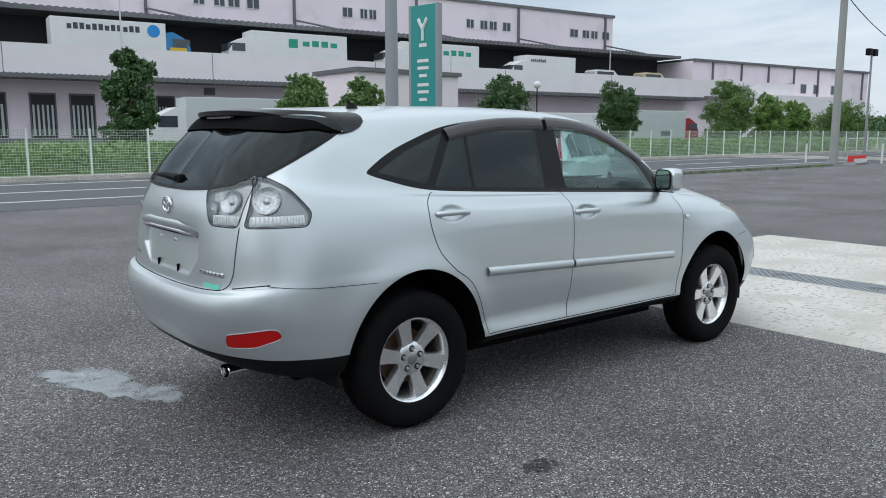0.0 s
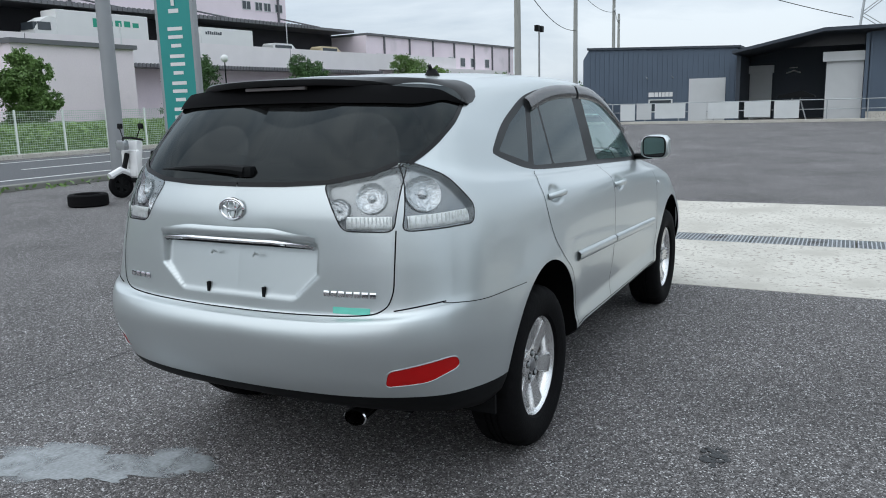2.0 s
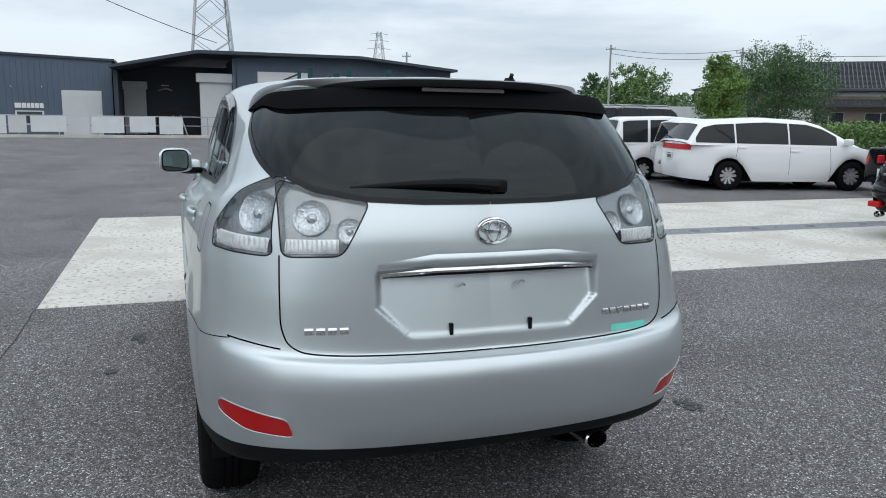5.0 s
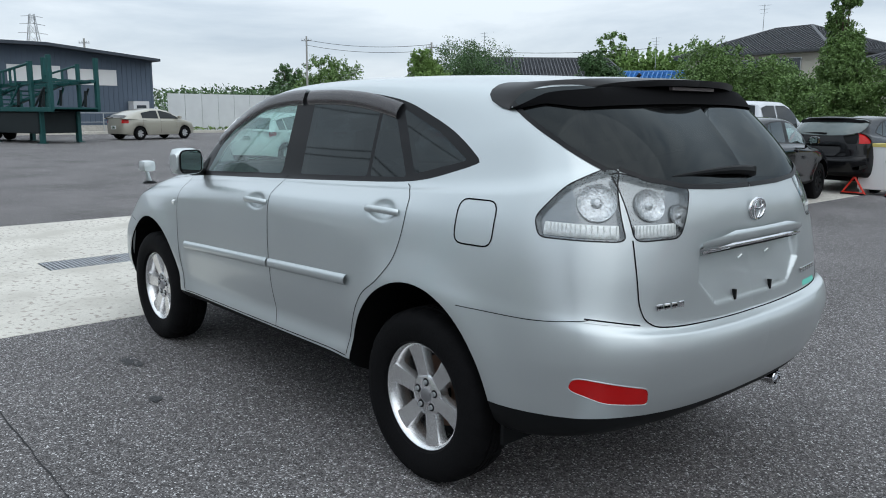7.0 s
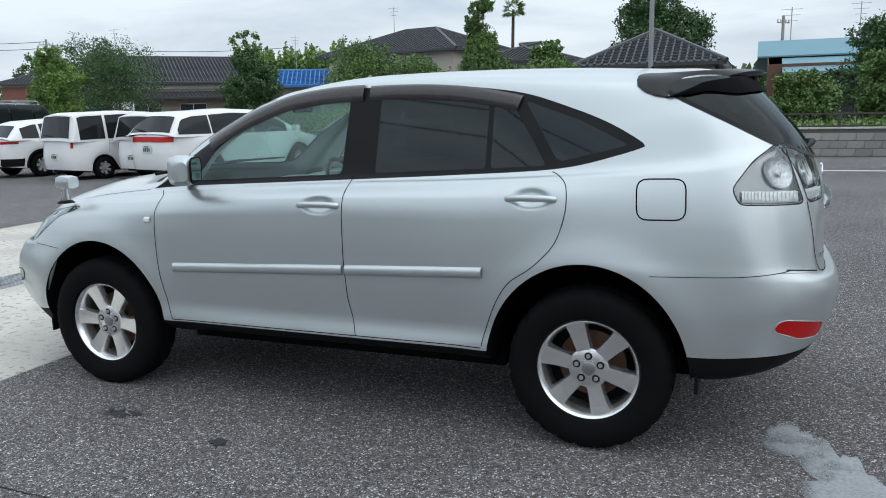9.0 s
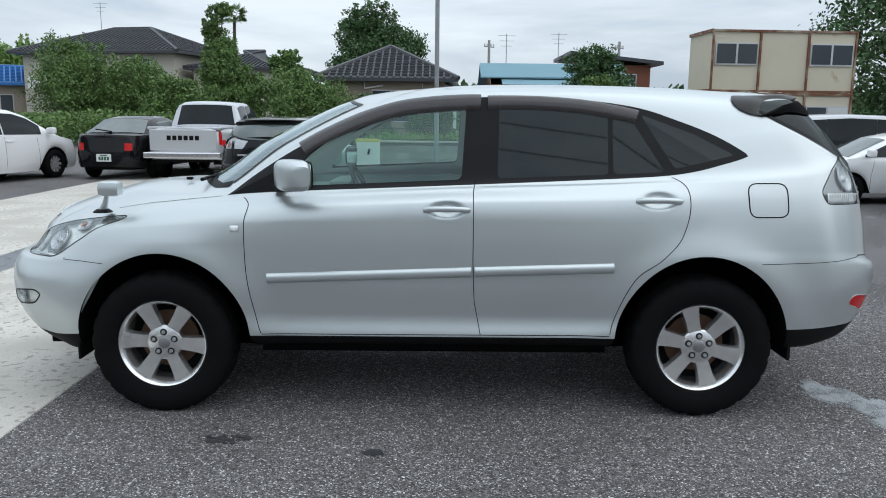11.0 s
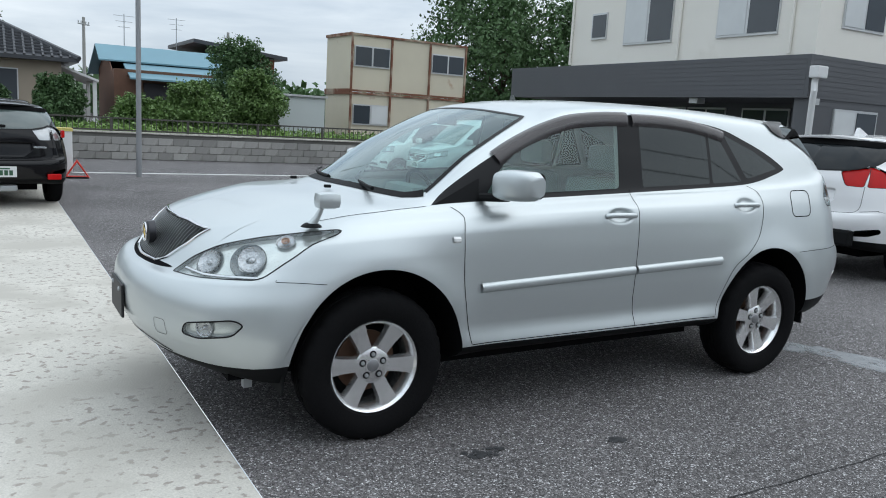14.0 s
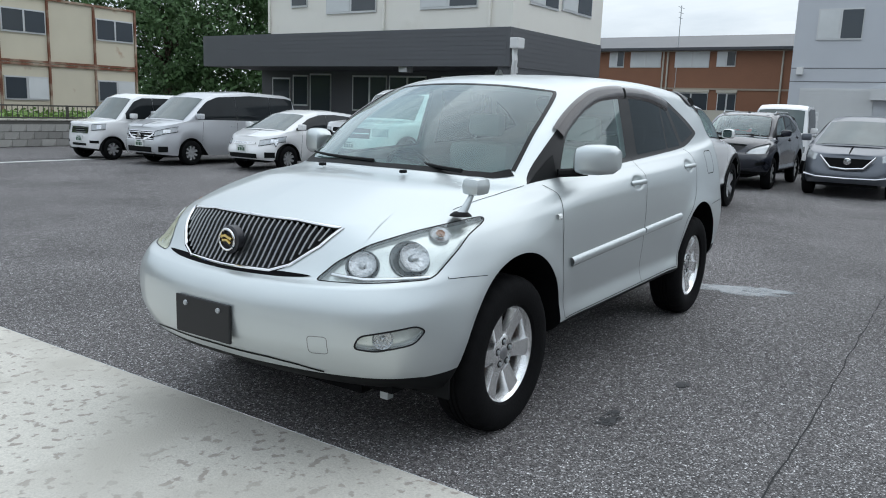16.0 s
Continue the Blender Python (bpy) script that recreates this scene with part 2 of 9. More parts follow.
def boxpart(name, dims, mat, parent=None, label="", bev=0.0, at=None):
    return part(name, Shape().box(*dims, bev=bev), mat, parent, label, at=at)


# ---- ground, road, slab ----
def plate(name, x0, x1, y0, y1, z0, z1, mat, label, category, kind="structure", bev=0.0):
    return tagged(part(name, Shape().box(x0, x1, y0, y1, z0, z1, bev=bev), mat), label, category, kind=kind)


def ground_sheet():
    xs = [-3000, -600, -150, -60, -30, 2.0, 7.5, 30, 60, 150, 600, 3000]
    ys = [-3000, -600, -150, -60, -30, -19, -17, 2.0, 13, 30, 60, 150, 600, 3000]
    s = Shape()
    for x in xs:
        for y in ys:
            s.v.append((x, y, 0.0))
    n = len(ys)
    for i in range(len(xs) - 1):
        for j in range(n - 1):
            if (xs[i], xs[i + 1]) == (2.0, 7.5) and (ys[j], ys[j + 1]) == (-17, 2.0):
                continue
            s.f.append((i * n + j, (i + 1) * n + j, (i + 1) * n + j + 1, i * n + j + 1))
    return tagged(part("ground", s, ASPHALT), "dark grey coarse asphalt of a parking lot, worn and slightly damp", "ground", kind="structure")


ground_sheet()
plate("slab_strip", 2.004, 4.14, -17, 1.996, -0.12, 0.004, CONCRETE, "pale weathered concrete slab with stains beside the asphalt", "pavement", bev=0.008)
plate("slab_strip", 4.62, 7.496, -17, 1.996, -0.12, 0.004, CONCRETE, "pale weathered concrete slab with stains beside the asphalt", "pavement", bev=0.008)
plate("slab_strip", 4.145, 4.615, 0.81, 1.996, -0.12, 0.003, CONCRETE, "pale weathered concrete closing the end of the drain", "pavement", bev=0.006)
plate("road", -3000, 3000, 13.6, 23.6, -0.02, 0.006, ROAD, "two-lane grey asphalt road with white lines", "road")
plate("road_line", -400, 400, 15.75, 15.9, -0.01, 0.012, WHITE_LINE, "solid white painted edge line on the road", "road marking")
plate("road_line", -400, 400, 22.6, 22.75, -0.01, 0.012, WHITE_LINE, "solid white painted edge line on the road", "road marking")
for i in range(-8, 16):
    plate("road_dash", i * 10, i * 10 + 5, 19.0, 19.15, -0.01, 0.012, WHITE_LINE, "white painted centre dash on the road", "road marking")
plate("back_road_line", -60, 1.5, -14.15, -14.0, -0.01, 0.008, WHITE_LINE, "white painted edge line along the back road", "road marking")


# ---- the parked silver car: one smooth skin, cut into its panels ----
def spline(ctrl, t):
    """Smooth curve through control rows (modified Akima slopes), at the positions t counted in rows."""
    c = np.asarray(ctrl, float)
    n = len(c)
    d = np.diff(c, axis=0)
    d = np.concatenate([2 * d[:1] - d[1:2], d, 2 * d[-1:] - d[-2:-1]])
    d = np.concatenate([2 * d[:1] - d[1:2], d, 2 * d[-1:] - d[-2:-1]])
    w1 = np.abs(d[3:] - d[2:-1]) + np.abs(d[3:] + d[2:-1]) / 2 + 1e-9
    w2 = np.abs(d[1:-2] - d[:-3]) + np.abs(d[1:-2] + d[:-3]) / 2 + 1e-9
    m = (w1 * d[1:-2] + w2 * d[2:-1]) / (w1 + w2)
    t = np.clip(np.asarray(t, float), 0, n - 1)
    i = np.minimum(t.astype(int), n - 2)
    s = (t - i).reshape((-1,) + (1,) * (c.ndim - 1))
    return c[i] * (1 + 2 * s) * (1 - s) ** 2 + m[i] * s * (1 - s) ** 2 + c[i + 1] * s * s * (3 - 2 * s) + m[i + 1] * s * s * (s - 1)


# Rings of the skin from the sill to the middle of the roof; each runs from the middle of the tail along the left side to the middle of the nose.
RINGS = []


def ring(tail, side, nose):
    RINGS.append(list(tail) + list(side) + list(nose))


ring([(-2.12, 0, .38), (-2.11, .35, .38), (-2.07, .60, .375), (-1.97, .76, .365)],
     [(-1.85, .82, .36), (-1.36, .80, .34), (-.75, .765, .34), (-.10, .765, .34), (.62, .765, .34), (1.20, .80, .33), (1.75, .81, .32)],
     [(1.94, .71, .33), (2.10, .42, .35), (2.13, 0, .36)])
ring([(-2.27, 0, .44), (-2.26, .35, .44), (-2.20, .64, .44), (-2.07, .81, .43)],
     [(-1.88, .865, .42), (-1.36, .890, .42), (-.75, .902, .42), (-.10, .902, .42), (.62, .898, .42), (1.20, .885, .42), (1.75, .86, .42)],
     [(2.02, .76, .42), (2.23, .44, .43), (2.28, 0, .43)])
ring([(-2.345, 0, .57), (-2.335, .36, .57), (-2.27, .66, .57), (-2.11, .83, .56)],
     [(-1.90, .89, .55), (-1.36, .900, .55), (-.75, .886, .53), (-.10, .886, .53), (.62, .884, .53), (1.20, .895, .55), (1.75, .885, .55)],
     [(2.06, .79, .56), (2.29, .46, .56), (2.345, 0, .56)])
ring([(-2.37, 0, .70), (-2.36, .37, .70), (-2.30, .67, .70), (-2.13, .845, .69)],
     [(-1.91, .90, .68), (-1.36, .910, .68), (-.75, .903, .68), (-.10, .903, .68), (.62, .900, .68), (1.20, .905, .68), (1.75, .885, .68)],
     [(2.06, .785, .68), (2.29, .46, .69), (2.35, 0, .69)])
ring([(-2.35, 0, .755), (-2.34, .37, .76), (-2.285, .67, .775), (-2.12, .842, .785)],
     [(-1.91, .897, .79), (-1.36, .912, .80), (-.75, .908, .78), (-.10, .908, .78), (.62, .903, .78), (1.20, .905, .79), (1.74, .870, .775)],
     [(2.035, .755, .765), (2.25, .46, .765), (2.31, 0, .765)])
ring([(-2.300, 0, .785), (-2.295, .37, .79), (-2.25, .66, .81), (-2.095, .832, .85)],
     [(-1.91, .888, .87), (-1.36, .905, .88), (-.75, .908, .88), (-.10, .910, .88), (.62, .903, .88), (1.20, .902, .88), (1.71, .856, .85)],
     [(1.97, .745, .81), (2.175, .46, .795), (2.235, 0, .795)])
ring([(-2.295, 0, .98), (-2.285, .37, .98), (-2.225, .655, .98), (-2.065, .820, .98)],
     [(-1.90, .873, .99), (-1.36, .890, 1.0), (-.75, .902, 1.0), (-.10, .906, 1.0), (.62, .898, .99), (1.20, .885, .97), (1.63, .840, .94)],
     [(1.87, .725, .92), (2.10, .45, .895), (2.165, 0, .895)])
ring([(-2.285, 0, 1.12), (-2.275, .37, 1.12), (-2.195, .65, 1.115), (-2.04, .80, 1.11)],
     [(-1.88, .850, 1.11), (-1.36, .868, 1.11), (-.75, .882, 1.10), (-.10, .888, 1.09), (.62, .876, 1.06), (1.20, .843, 1.03), (1.52, .785, 1.015)],
     [(1.76, .655, 1.00), (2.03, .42, .975), (2.10, 0, .985)])
ring([(-2.25, 0, 1.235), (-2.235, .37, 1.24), (-2.145, .625, 1.26), (-2.00, .765, 1.25)],
     [(-1.85, .815, 1.22), (-1.36, .830, 1.19), (-.75, .826, 1.165), (-.10, .826, 1.145), (.62, .822, 1.11), (1.10, .775, 1.080), (1.36, .70, 1.080)],
     [(1.52, .58, 1.085), (1.68, .34, 1.10), (1.73, 0, 1.11)])
ring([(-2.215, 0, 1.30), (-2.20, .37, 1.305), (-2.10, .60, 1.335), (-1.96, .725, 1.325)],
     [(-1.82, .770, 1.285), (-1.36, .790, 1.235), (-.75, .789, 1.200), (-.10, .789, 1.180), (.62, .787, 1.145), (1.00, .738, 1.120), (1.12, .64, 1.125)],
     [(1.20, .50, 1.135), (1.28, .27, 1.15), (1.31, 0, 1.155)])
ring([(-2.08, 0, 1.47), (-2.065, .36, 1.47), (-1.98, .575, 1.475), (-1.86, .675, 1.475)],
     [(-1.75, .705, 1.46), (-1.36, .724, 1.42), (-.75, .729, 1.41), (-.10, .729, 1.40), (.50, .722, 1.37), (.70, .685, 1.355), (.78, .60, 1.36)],
     [(.84, .46, 1.37), (.90, .25, 1.385), (.92, 0, 1.39)])
ring([(-1.93, 0, 1.605), (-1.92, .34, 1.60), (-1.86, .53, 1.595), (-1.78, .60, 1.59)],
     [(-1.68, .62, 1.585), (-1.30, .645, 1.597), (-.75, .655, 1.625), (-.15, .655, 1.620), (.22, .645, 1.572), (.36, .61, 1.54), (.42, .54, 1.545)],
     [(.47, .42, 1.558), (.50, .23, 1.572), (.51, 0, 1.577)])
ring([(-1.87, 0, 1.625), (-1.86, .32, 1.622), (-1.81, .48, 1.618), (-1.72, .53, 1.617)],
     [(-1.60, .54, 1.618), (-1.25, .54, 1.642), (-.75, .54, 1.658), (-.20, .54, 1.653), (.12, .53, 1.622), (.24, .50, 1.598), (.29, .44, 1.602)],
     [(.33, .34, 1.612), (.35, .19, 1.622), (.36, 0, 1.626)])
ring([(-1.78, 0, 1.645), (-1.77, .25, 1.643), (-1.72, .33, 1.642), (-1.65, .35, 1.643)],
     [(-1.55, .35, 1.648), (-1.20, .35, 1.666), (-.75, .35, 1.676), (-.25, .35, 1.672), (0, .34, 1.656), (.10, .33, 1.643), (.13, .29, 1.643)],
     [(.16, .22, 1.646), (.18, .12, 1.650), (.18, 0, 1.653)])
ring([(-1.70, 0, 1.655), (-1.66, 0, 1.657), (-1.60, 0, 1.659), (-1.52, 0, 1.662)],
     [(-1.45, 0, 1.665), (-1.15, 0, 1.678), (-.75, 0, 1.684), (-.28, 0, 1.680), (-.05, 0, 1.668), (.03, 0, 1.664), (.05, 0, 1.662)],
     [(.06, 0, 1.661), (.07, 0, 1.660), (.07, 0, 1.660)])
NU, NV = 13.0, 14.0
AXLE, HUB_Z = 1.3575, 0.362


def skin(uv, lift=0.0):
    """Points of the left half's skin at (u along, v up), with the wheel-arch flares."""
    uv = np.atleast_2d(np.asarray(uv, float))
    rows = np.array([spline(r, uv[:, 0]) for r in RINGS])
    n = len(RINGS)
    c = rows
    d = np.diff(c, axis=0)
    d = np.concatenate([2 * d[:1] - d[1:2], d, 2 * d[-1:] - d[-2:-1]])
    d = np.concatenate([2 * d[:1] - d[1:2], d, 2 * d[-1:] - d[-2:-1]])
    w1 = np.abs(d[3:] - d[2:-1]) + np.abs(d[3:] + d[2:-1]) / 2 + 1e-9
    w2 = np.abs(d[1:-2] - d[:-3]) + np.abs(d[1:-2] + d[:-3]) / 2 + 1e-9
    m = (w1 * d[1:-2] + w2 * d[2:-1]) / (w1 + w2)
    t = np.clip(uv[:, 1], 0, n - 1)
    i = np.minimum(t.astype(int), n - 2)
    s = (t - i)[:, None]
    k = np.arange(len(uv))
    p = c[i, k] * (1 + 2 * s) * (1 - s) ** 2 + m[i, k] * s * (1 - s) ** 2 + c[i + 1, k] * s * s * (3 - 2 * s) + m[i + 1, k] * s * s * (s - 1)
    for ax in (-AXLE, AXLE):
        r = np.hypot(p[:, 0] - ax, p[:, 2] - HUB_Z)
        near = np.exp(-(((r - 0.46) / 0.10) ** 2)) * (p[:, 1] > 0.6) * np.clip((p[:, 2] - 0.25) / 0.2, 0, 1)
        p[:, 1] += 0.016 * near
    # cups behind the door handles, and the number-plate recess in the hatch
    for hx, hz in ((-.072, 1.060), (-1.108, 1.107)):
        r2 = ((p[:, 0] - hx) / 0.075) ** 2 + ((p[:, 2] - hz) / 0.036) ** 2
        p[:, 1] -= 0.020 * np.exp(-r2 ** 2) * (p[:, 1] > 0.7)
    tail = (p[:, 0] < -2.15) & (p[:, 2] > 0.7) & (p[:, 2] < 1.1)
    wide = 0.372 - 1.05 * np.clip(0.925 - p[:, 2], 0, 1)
    soft = lambda a: 1 / (1 + np.exp(-np.clip(a, -30, 30)))
    lean = 0.006 + 0.036 * np.clip((p[:, 2] - 0.832) / 0.2, 0, 1)
    p[:, 0] += lean * soft((wide - p[:, 1]) / 0.004) * soft((p[:, 2] - 0.832) / 0.004) * soft((1.036 - p[:, 2]) / 0.004) * tail
    return p


def skin_normal(uv):
    uv = np.atleast_2d(np.asarray(uv, float))
    e = 2e-3
    du = skin(np.c_[np.clip(uv[:, 0] + e, 0, NU), uv[:, 1]]) - skin(np.c_[np.clip(uv[:, 0] - e, 0, NU), uv[:, 1]])
    dv = skin(np.c_[uv[:, 0], np.clip(uv[:, 1] + e, 0, NV)]) - skin(np.c_[uv[:, 0], np.clip(uv[:, 1] - e, 0, NV)])
    nrm = -np.cross(du, dv)
    return nrm / (np.linalg.norm(nrm, axis=1, keepdims=True) + 1e-12)


GRID_U, GRID_V = np.linspace(0, NU, 391), np.linspace(0, NV, 421)
GRID_UV = np.stack(np.meshgrid(GRID_U, GRID_V, indexing="ij"), -1).reshape(-1, 2)
GRID_P = skin(GRID_UV)


def place_on(pts, axes, window):
    """Where points given in two of the three axes lie on the skin, within a window of (u0, u1, v0, v1)."""
    a, b = axes
    u0, u1, v0, v1 = window
    ok = (GRID_UV[:, 0] >= u0) & (GRID_UV[:, 0] <= u1) & (GRID_UV[:, 1] >= v0) & (GRID_UV[:, 1] <= v1)
    guv, gp = GRID_UV[ok], GRID_P[ok][:, [a, b]]
    out = np.array([guv[np.argmin(((gp - q) ** 2).sum(1))] for q in np.asarray(pts, float)])
    goal = np.asarray(pts, float)
    for _ in range(6):
        p = skin(out)[:, [a, b]]
        e = 1e-3
        ju = (skin(out + (e, 0))[:, [a, b]] - p) / e
        jv = (skin(out + (0, e))[:, [a, b]] - p) / e
        det = ju[:, 0] * jv[:, 1] - ju[:, 1] * jv[:, 0]
        det = np.where(np.abs(det) < 1e-6, 1e-6, det)
        r = goal - p
        step = np.stack([(r[:, 0] * jv[:, 1] - r[:, 1] * jv[:, 0]) / det, (r[:, 1] * ju[:, 0] - r[:, 0] * ju[:, 1]) / det], -1)
        out = np.clip(out + np.clip(step, -0.1, 0.1), (u0, v0), (u1, v1))
    return out


def smooth_path(pts, n, closed=False):
    """Points spread along a rounded curve through pts."""
    p = [tuple(q) for q in pts]
    if closed:
        q = p[-3:] + p + p[:3]
        c = spline(q, np.linspace(3, 3 + len(p), n, endpoint=False))
        return c
    return spline(p, np.linspace(0, len(p) - 1, n))


SIDE, REAR = (0, 2), (1, 2)
SIDE_WIN, TAIL_WIN, NOSE_WIN = (3.2, 10.3, 0, 12.5), (0, 4.6, 0.0, 12.0), (9.6, 13, 0, 10.5)


def rounded(pts, r=0.02, k=4):
    """A polygon with its corners rounded."""
    p = [Vector(q) for q in pts]
    out = []
    for i, q in enumerate(p):
        a, b = p[i - 1] - q, p[(i + 1) % len(p)] - q
        s = min(r, a.length * 0.45, b.length * 0.45)
        a, b = q + a.normalized() * s, q + b.normalized() * s
        out += [tuple(a.lerp(q, t).lerp(q.lerp(b, t), t)) for t in [j / k for j in range(k + 1)]]
    return out


def dense(pts, step=0.02, closed=True):
    out = []
    p = [np.array(q, float) for q in pts]
    for i in range(len(p) if closed else len(p) - 1):
        a, b = p[i], p[(i + 1) % len(p)]
        n = max(1, int(np.linalg.norm(b - a) / step))
        out += [a + (b - a) * j / n for j in range(n)]
    if not closed:
        out.append(p[-1])
    return np.array(out)


def inside(poly, q):
    """Which of the points q lie in the polygon."""
    x, y = q[:, 0], q[:, 1]
    res = np.zeros(len(q), bool)
    px, py = poly[:, 0], poly[:, 1]
    j = len(poly) - 1
    for i in range(len(poly)):
        hit = ((py[i] > y) != (py[j] > y)) & (x < (px[j] - px[i]) * (y - py[i]) / (py[j] - py[i] + 1e-15) + px[i])
        res ^= hit
        j = i
    return res


def side_uv(pts, closed=True, step=0.02, win=SIDE_WIN):
    return place_on(dense(pts, step, closed), SIDE, win)


def rear_uv(pts, closed=True, step=0.02, win=TAIL_WIN):
    return place_on(dense(pts, step, closed), REAR, win)


def arch(cx, a, b):
    t = np.linspace(0, 2 * np.pi, 72, endpoint=False)
    return np.c_[cx + a * np.cos(t), HUB_Z + b * np.sin(t)]


DLO = smooth_path([(1.035, 1.105), (.74, 1.130), (.25, 1.152), (-.20, 1.172), (-.70, 1.195), (-1.19, 1.225), (-1.42, 1.272), (-1.570, 1.320)], 60).tolist() \
    + smooth_path([(-1.560, 1.335), (-1.40, 1.425), (-1.22, 1.495), (-1.0, 1.560), (-.63, 1.600), (-.26, 1.602), (.12, 1.572), (.31, 1.520), (.50, 1.440), (.78, 1.285), (1.00, 1.130)], 70).tolist()
UV = {}
UV["arch_rear"] = place_on(arch(-1.345, .437, .478), SIDE, (3.2, 8, 0, 8))
UV["arch_front"] = place_on(arch(1.340, .440, .472), SIDE, (7, 11.2, 0, 8))
UV["skirt"] = dense([(-.2, -.2), (13.2, -.2), (13.2, 1.02), (12.2, 1.0), (11.4, .86), (10.6, .80), (10, .95), (9.7, 1.0), (5.6, 1.0), (4.9, 1.42), (3.6, 1.45), (2, 1.40), (-.2, 1.28)], 0.1)
bottom = rear_uv([(.002, 1.243), (.22, 1.246), (.40, 1.256), (.55, 1.285), (.62, 1.318)], False)
flank = side_uv([(-2.075, 1.315), (-1.90, 1.410), (-1.74, 1.490), (-1.645, 1.540)], False, win=(2.2, 5.5, 6, 13))
UV["rear_glass"] = np.r_[[(-.2, bottom[0][1])], bottom, flank, dense([(4.05, 11.15), (3.0, 11.3), (-.2, 11.3)], 0.1, False)]
UV["windshield"] = dense([(9.72, 9.25), (10.3, 9.12), (13.2, 9.10), (13.2, 11.22), (9.82, 11.22), (9.70, 10.2)], 0.08)
UV["window_trim"] = place_on(DLO, SIDE, (3.6, 9.6, 7, 12.2))
UV["glass_front"] = side_uv(rounded([(.735, 1.156), (-.145, 1.196), (-.170, 1.578), (.10, 1.556), (.30, 1.500), (.47, 1.420), (.62, 1.305)], .03), win=(3.6, 9.6, 7, 12.2))
UV["glass_rear"] = side_uv(rounded([(-.325, 1.203), (-.875, 1.226), (-.875, 1.560), (-.63, 1.580), (-.335, 1.582)], .02), win=(3.6, 9.6, 7, 12.2))
UV["glass_vent"] = side_uv(rounded([(-.900, 1.227), (-1.155, 1.240), (-.965, 1.540), (-.900, 1.555)], .02), win=(3.6, 9.6, 7, 12.2))
UV["glass_quarter"] = side_uv(rounded([(-1.205, 1.256), (-1.505, 1.325), (-1.30, 1.428), (-1.04, 1.522)], .025), win=(3.6, 9.6, 7, 12.2))
UV["lamp_inner"] = rear_uv(rounded([(.385, 1.250), (.655, 1.312), (.655, 1.085), (.48, 1.088)], .03))
UV["lamp_outer"] = side_uv(rounded([(-2.187, 1.085), (-2.105, 1.312), (-2.075, 1.325), (-1.99, 1.262), (-1.915, 1.155), (-1.945, 1.092)], .025), win=(1.7, 5, 5, 12))
UV["reflector"] = rear_uv(rounded([(.632, .534), (.655, .600), (.846, .640), (.848, .588), (.77, .546)], .022))
UV["headlight"] = place_on(dense(rounded([(.455, .786), (.50, .850), (.58, .915), (.68, .965), (.800, 1.008), (.822, .985), (.829, .900), (.812, .795), (.64, .785)], .02), .02), REAR, NOSE_WIN)
UV["grille"] = np.r_[place_on(dense([(.002, .986), (.25, .984), (.455, .968), (.41, .900), (.32, .825), (.24, .796), (.002, .790)], .02, False), REAR, NOSE_WIN), [(13.2, 5.0), (13.2, 7.0)]]
UV["fog_lamp"] = place_on(dense(rounded([(.655, .548), (.675, .598), (.82, .628), (.838, .606), (.815, .555), (.72, .535)], .02), .02), REAR, NOSE_WIN)
DOOR_F = smooth_path([(.985, 1.120), (.905, 1.060), (.920, .97), (.913, .74), (.880, .55), (.848, .430)], 40).tolist()
DOOR_B = [(-.245, .430), (-.212, .60), (-.203, .80), (-.203, 1.14), (-.215, 1.19)]
DOOR_R = smooth_path([(-1.185, 1.215), (-1.255, 1.16), (-1.262, 1.06), (-1.225, .93), (-1.13, .82), (-1.01, .73), (-.93, .58), (-.888, .440)], 50).tolist()
UV["door_front"] = side_uv(DOOR_F + DOOR_B + [(-.25, 1.6), (.5, 1.46)], win=(3.6, 9.9, .8, 12.2))
UV["door_rear"] = side_uv(DOOR_B[::-1] + DOOR_R[::-1] + [(-1.1, 1.52), (-.25, 1.6)], win=(3.6, 9.9, .8, 12.2))
UV["fuel_flap"] = side_uv(rounded([(-1.548, 1.190), (-1.742, 1.192), (-1.748, 1.030), (-1.556, 1.028)], .045), win=SIDE_WIN)
HATCH_SEAM = smooth_path([(.660, 1.090), (.664, 1.0), (.665, .90), (.650, .835), (.60, .800), (.50, .788), (.25, .777), (.002, .774)], 50).tolist()
UV["hatch"] = np.r_[rear_uv(HATCH_SEAM, False), [(-.2, 4.6), (-.2, 8.6)], rear_uv([(.40, 1.256), (.655, 1.32)], False)]
UV["bumper_rear"] = np.r_[[(-.2, 1.3), (-.2, 4.72)], rear_uv([(.002, .774), (.25, .777), (.50, .788), (.62, .806)], False), side_uv([(-2.05, .825), (-1.90, .808), (-1.62, .803)], False), [(4.95, 1.3)]]
HOOD = [(1.06, .705), (1.30, .690), (1.52, .660), (1.70, .610), (1.80, .545)]
hood_uv = place_on(dense(HOOD, .02, False), (0, 1), (8.6, 13, 6.8, 9.6))
UV["hood"] = np.r_[hood_uv, place_on(dense([(.56, .925), (.47, .985), (.30, 1.000), (.002, 1.003)], .02, False), REAR, NOSE_WIN), [(13.2, 7.1), (13.2, 9.1), (10.3, 9.12), (9.72, 9.2)]]
BUMP_F = [(.830, .792), (.64, .780), (.45, .775), (.25, .772), (.002, .772)]
UV["bumper_front"] = np.r_[side_uv([(1.60, .775), (1.75, .787), (1.88, .792)], False), place_on(dense(BUMP_F, .02, False), REAR, NOSE_WIN), [(13.2, 4.2), (13.2, 1.0), (10.2, 1.0)]]
